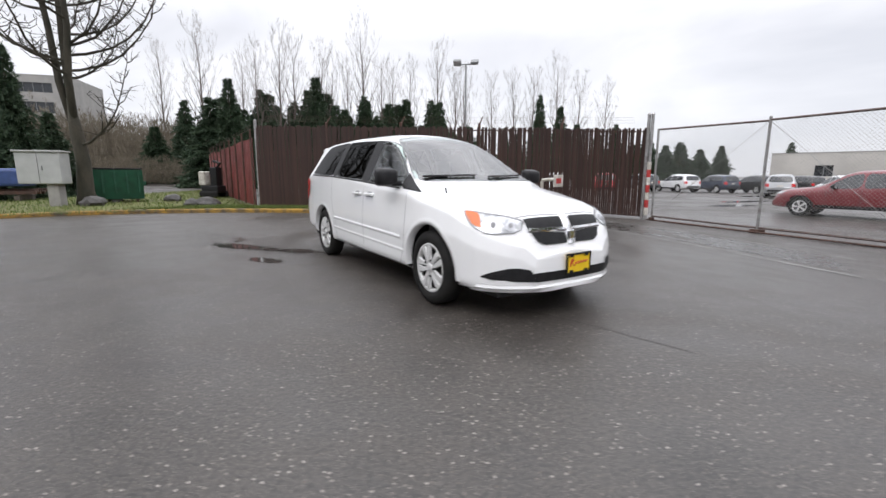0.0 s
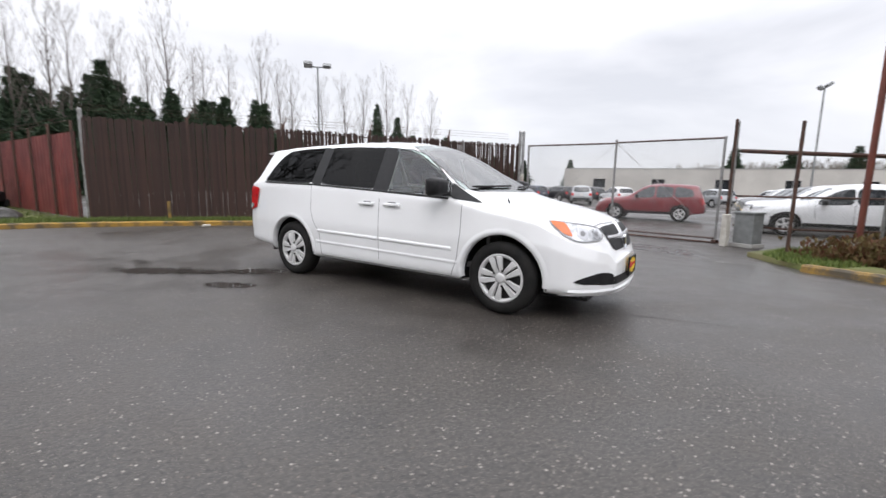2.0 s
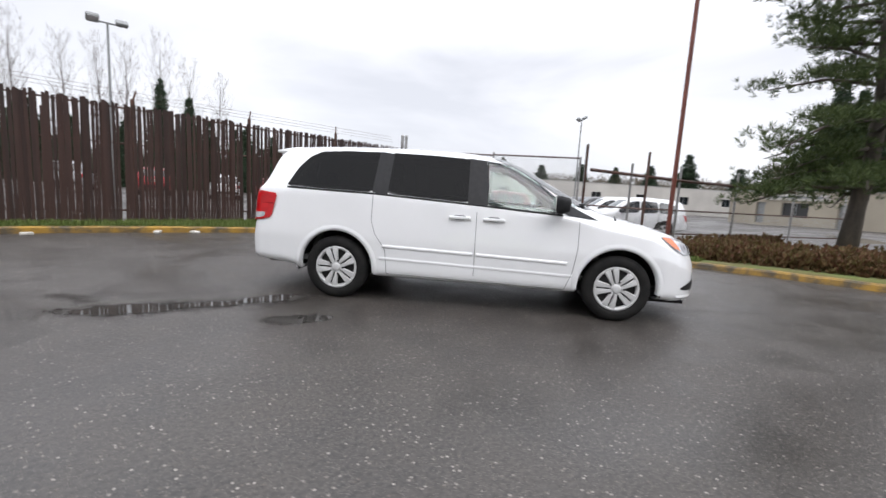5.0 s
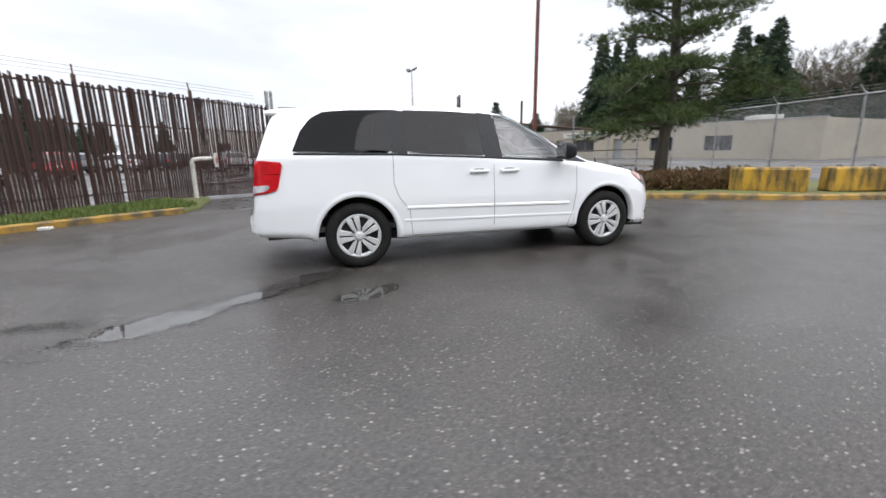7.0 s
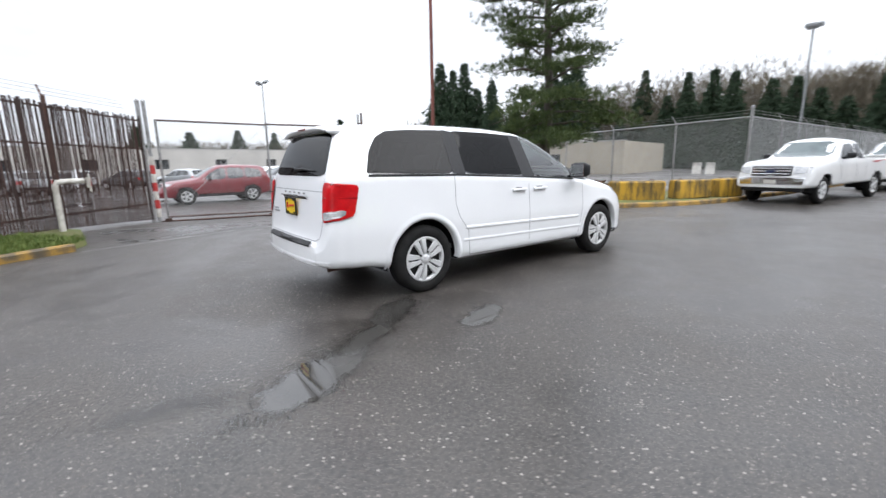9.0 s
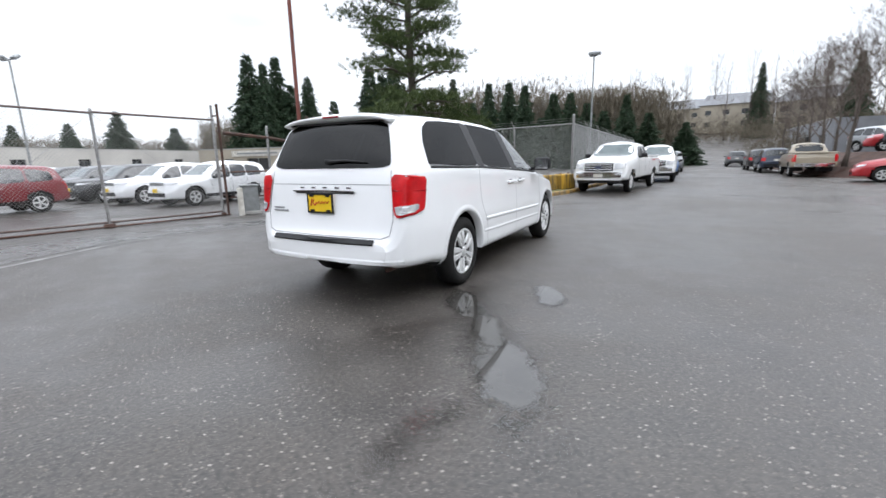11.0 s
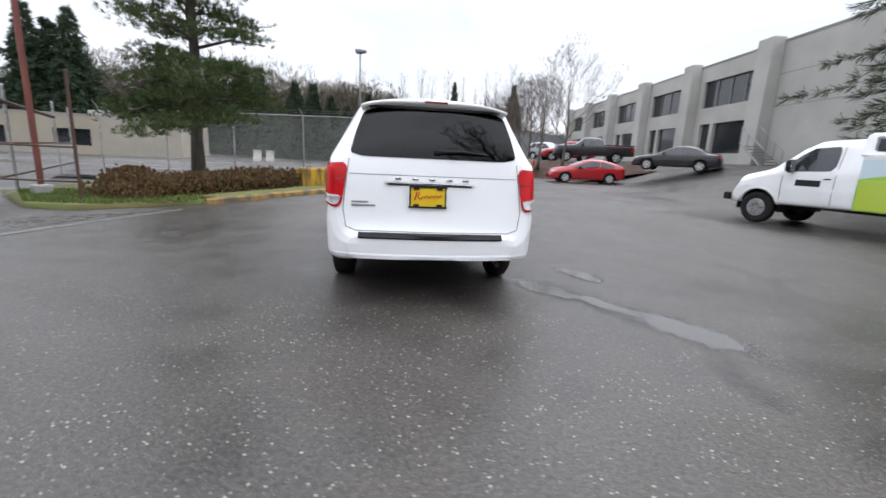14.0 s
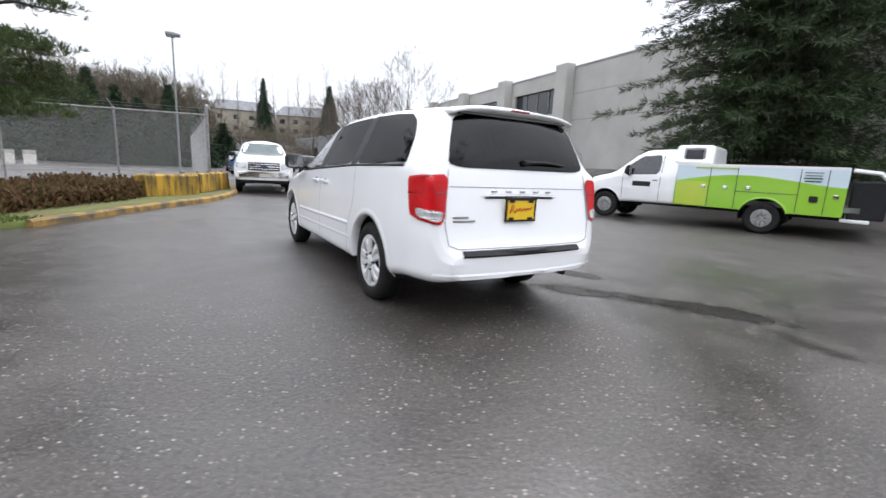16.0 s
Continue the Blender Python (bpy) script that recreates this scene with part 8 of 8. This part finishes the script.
def service_truck():
    """White cab with a long green and white service body."""
    # rear axle to front axle: 3.98 m
    f, r = Vector((-5.64, -1.97)), Vector((-8.62, 0.60))
    d = (f - r).normalized()
    left = Vector((-d.y, d.x))
    c = r - left * 0.95
    t = thing("service_truck", "white cab service truck with lime green livery", "truck", pose(c.x, c.y, gz(c.x, c.y), 0, 0, math.degrees(math.atan2(d.y, d.x))))
    W = paint("white_cab_paint", (0.78, 0.78, 0.78))
    CAB = dict(ends=(2.05, 4.82), zmin=0.45, split=0, holez=1, R=0.38, axles=(3.98,), track=0.84, mid=0.9, tuck=0.03, smooth=2, sig=0.03,
        top=[(2.05, 2.02), (2.4, 2.08), (3.0, 2.05), (3.25, 1.94), (3.75, 1.45), (3.95, 1.36), (4.55, 1.22), (4.74, 1.08), (4.80, 0.85), (4.82, 0.7)],
        wid=[(2.05, 0.99), (4.1, 0.99), (4.5, 0.92), (4.72, 0.82), (4.82, 0.70)], shw=[(2.05, 0.78), (3.1, 0.76), (3.7, 0.84), (4.4, 0.78), (4.82, 0.56)],
        shz=[(2.05, 1.92), (3.0, 1.93), (3.25, 1.80), (3.75, 1.38), (3.95, 1.30), (4.55, 1.14), (4.74, 1.0), (4.82, 0.66)], belt=[(2.05, 1.30), (3.8, 1.22), (4.5, 1.0), (4.82, 0.62)], bot=[(2.05, 0.52), (4.3, 0.48), (4.82, 0.45)])
    sh = Shell(CAB, 0.05)
    V, ok = sh.body([(3.98, 0.38, 0.47)], [])
    raw("cab", V, ok, W, t, smooth=True)
    for s in "RL":
        part("side_window", sh.patch(rounded([(2.50, 1.31), (2.50, 1.87), (3.02, 1.85), (3.52, 1.43), (3.49, 1.29)], 1, 0.12), s, 0.006, 6, 6), M_DARKWIN, t)
        part("door_gap", sh.strip([(2.45, 1.85), (2.45, 0.6)], s, 0.014, 0.003), M_SEAM, t)
        part("door_gap", sh.strip([(3.50, 1.3), (3.48, 0.62)], s, 0.014, 0.003), M_SEAM, t)
        part("door_logo", sh.patch([(2.70, 0.98), (2.70, 1.12), (3.20, 1.12), (3.20, 0.98)], s, 0.006, 4, 2), M_BLACKPL, t)
        part("door_handle", sh.strip([(2.52, 1.16), (2.66, 1.16)], s, 0.03, 0.004, 2, 0.012), M_BLACKPL, t)
        sg = -1 if s == "R" else 1
        mirror_box(t, 3.32, sg * 0.98, 1.42, M_BLACKPL, 0.12, 0.22, 0.30)
        arch_lip(t, sh, 3.98, 0.38, 0.47, sg, W, 0.012, 0.05)
        part("headlamp", sh.patch([(sg * 0.52, 0.84), (sg * 0.52, 1.0), (sg * 0.80, 1.0), (sg * 0.78, 0.86)], "F", 0.012, 5, 4), M_CLEARLENS, t)
        wheel(t, 3.98, sg * 0.86, 0.38, 0.38, 0.215, 0.22, "eight", M_GALV)
        wheel(t, 0.0, sg * 0.86, 0.38, 0.38, 0.215, 0.30, "eight", M_GALV)
        liner(t, 3.98, 0.38, 0.49, sg * 0.94, sg * 0.5, M_BLACKPL)
        liner(t, 0.0, 0.38, 0.50, sg * 0.96, sg * 0.5, M_BLACKPL)
    part("windscreen", sh.patch([(-0.70, 1.90), (0.70, 1.90), (0.82, 1.48), (-0.82, 1.48)], "F", 0.006, 8, 6), M_WSCREEN, t)
    part("grille", sh.patch([(-0.48, 0.80), (-0.48, 1.02), (0.48, 1.02), (0.48, 0.80)], "F", 0.014, 6, 4), M_GAPGREY, t)
    part("front_bumper", boxbm((4.84, 0, 0.60), (0.16, 1.75, 0.20), 0.04), M_BLACKPL, t)
    # raised cap behind the cab, with a small window
    bm = boxbm((1.72, 0, 1.88), (0.95, 1.75, 0.55), 0.10)
    for v in bm.verts:
        if v.co.z > 1.9:
            v.co.y *= 0.86
    cp = part("roof_cap", bm, W, t)
    for sg in (1, -1):
        part("cap_window", boxbm((1.70, sg * 0.845, 1.90), (0.42, 0.03, 0.26), 0.012), M_DARKWIN, cp)
        part("window_frame", boxbm((1.70, sg * 0.835, 1.90), (0.50, 0.03, 0.34), 0.03), M_GAPGREY, cp)
    # service body: two sides built round the wheel arch, livery in bands with a wavy upper edge
    x0, x1, zb, zt = -1.46, 2.02, 0.55, 1.66
    part("bed_floor", boxbm((0, 0, 0.72), (x1 - x0, 1.6, 0.12)), M_LAMPGREY, t)
    part("bed_end", boxbm((x1 - 0.04, 0, 1.1), (0.06, 1.7, 1.05)), W, t)
    part("tailboard", boxbm((x0 + 0.04, 0, 1.0), (0.06, 1.7, 0.7)), W, t)
    for sg in (1, -1):
        yo, yi = sg * 1.03, sg * 0.66

        def edge(x):
            return 1.28 + 0.14 * math.sin((x + 0.6) * 1.25) - 0.03 * x
        bands = [("livery_band", M_LIME, lambda x: max(zb, math.sqrt(max(0.0, 0.52 ** 2 - x * x)) + 0.36 if abs(x) < 0.52 else zb), edge), ("upper_band", M_PALEBLUE, edge, lambda x: zt - 0.06), ("top_rail", W, lambda x: zt - 0.06, lambda x: zt)]
        for nm, mt, lo, hi in bands:
            bm = bmesh.new()
            prev = None
            for k in range(82):
                x = x0 + (x1 - x0) * k / 81
                row = [bm.verts.new(p) for p in ((x, yo, lo(x)), (x, yo, hi(x)), (x, yi, hi(x)), (x, yi, lo(x)))]
                if prev:
                    for m in range(4):
                        bm.faces.new((prev[m], prev[(m + 1) % 4], row[(m + 1) % 4], row[m]))
                else:
                    bm.faces.new(row[::-1])
                prev = row
            bm.faces.new(prev)
            bmesh.ops.recalc_face_normals(bm, faces=bm.faces[:])
            part(nm, bm, mt, t)
        # yellow-green first locker, locker gaps, latches, lettering bars and arch trim
        part("locker_door", boxbm((1.62, yo + sg * 0.006, 0.88), (0.74, 0.012, 0.62), 0.004), M_LIME2, t)
        for x in (1.22, 0.62, -0.62, -1.12):
            part("locker_gap", boxbm((x, yo + sg * 0.003, 1.08), (0.012, 0.01, 1.02)), M_SEAM, t)
        part("locker_gap", boxbm((-0.02, yo + sg * 0.003, 1.0), (1.25, 0.01, 0.012)), M_SEAM, t)
        for x, z in ((1.35, 1.08), (0.86, 1.08), (0.36, 1.1), (-1.30, 1.0)):
            part("latch", boxbm((x, yo + sg * 0.014, z), (0.10, 0.02, 0.08), 0.012), M_CHROME, t)
        part("fuel_door", boxbm((-0.92, yo + sg * 0.012, 0.92), (0.16, 0.02, 0.14), 0.02), M_BLACKPL, t)
        for k in range(4):
            part("lettering", boxbm((-0.85, yo + sg * 0.006, 1.52 - 0.065 * k), (0.34 - 0.04 * (k % 2), 0.008, 0.03)), M_GAPGREY if k < 2 else M_DKGREEN, t)
        part("lettering", boxbm((1.1, yo + sg * 0.006, 1.56), (0.95, 0.008, 0.035)), M_LIME2, t)
        bm = tubebm([(0.52 * math.cos(a), yo, 0.36 + 0.52 * math.sin(a)) for a in np.linspace(0.36, math.pi - 0.36, 20)], 0.028, 6)
        part("arch_trim", bm, M_LIME, t)
    part("compressor", boxbm((-1.84, 0.15, 0.95), (0.62, 1.3, 0.85), 0.04), M_BLACKPL, t)
    part("rear_step", boxbm((-1.68, 0, 0.48), (0.5, 1.8, 0.08), 0.02), W, t)
    part("rack_arm", tubebm([(-1.5, 0.9, 1.6), (-1.95, 0.9, 1.55), (-2.1, 0.9, 1.4)], 0.05, 6), W, t)
    part("chassis", boxbm((1.5, 0, 0.55), (6.0, 0.9, 0.2)), M_BLACKPL, t)


M_DKGREEN = pmat("dark_green_lettering", (0.02, 0.10, 0.04), 0.5)
service_truck()
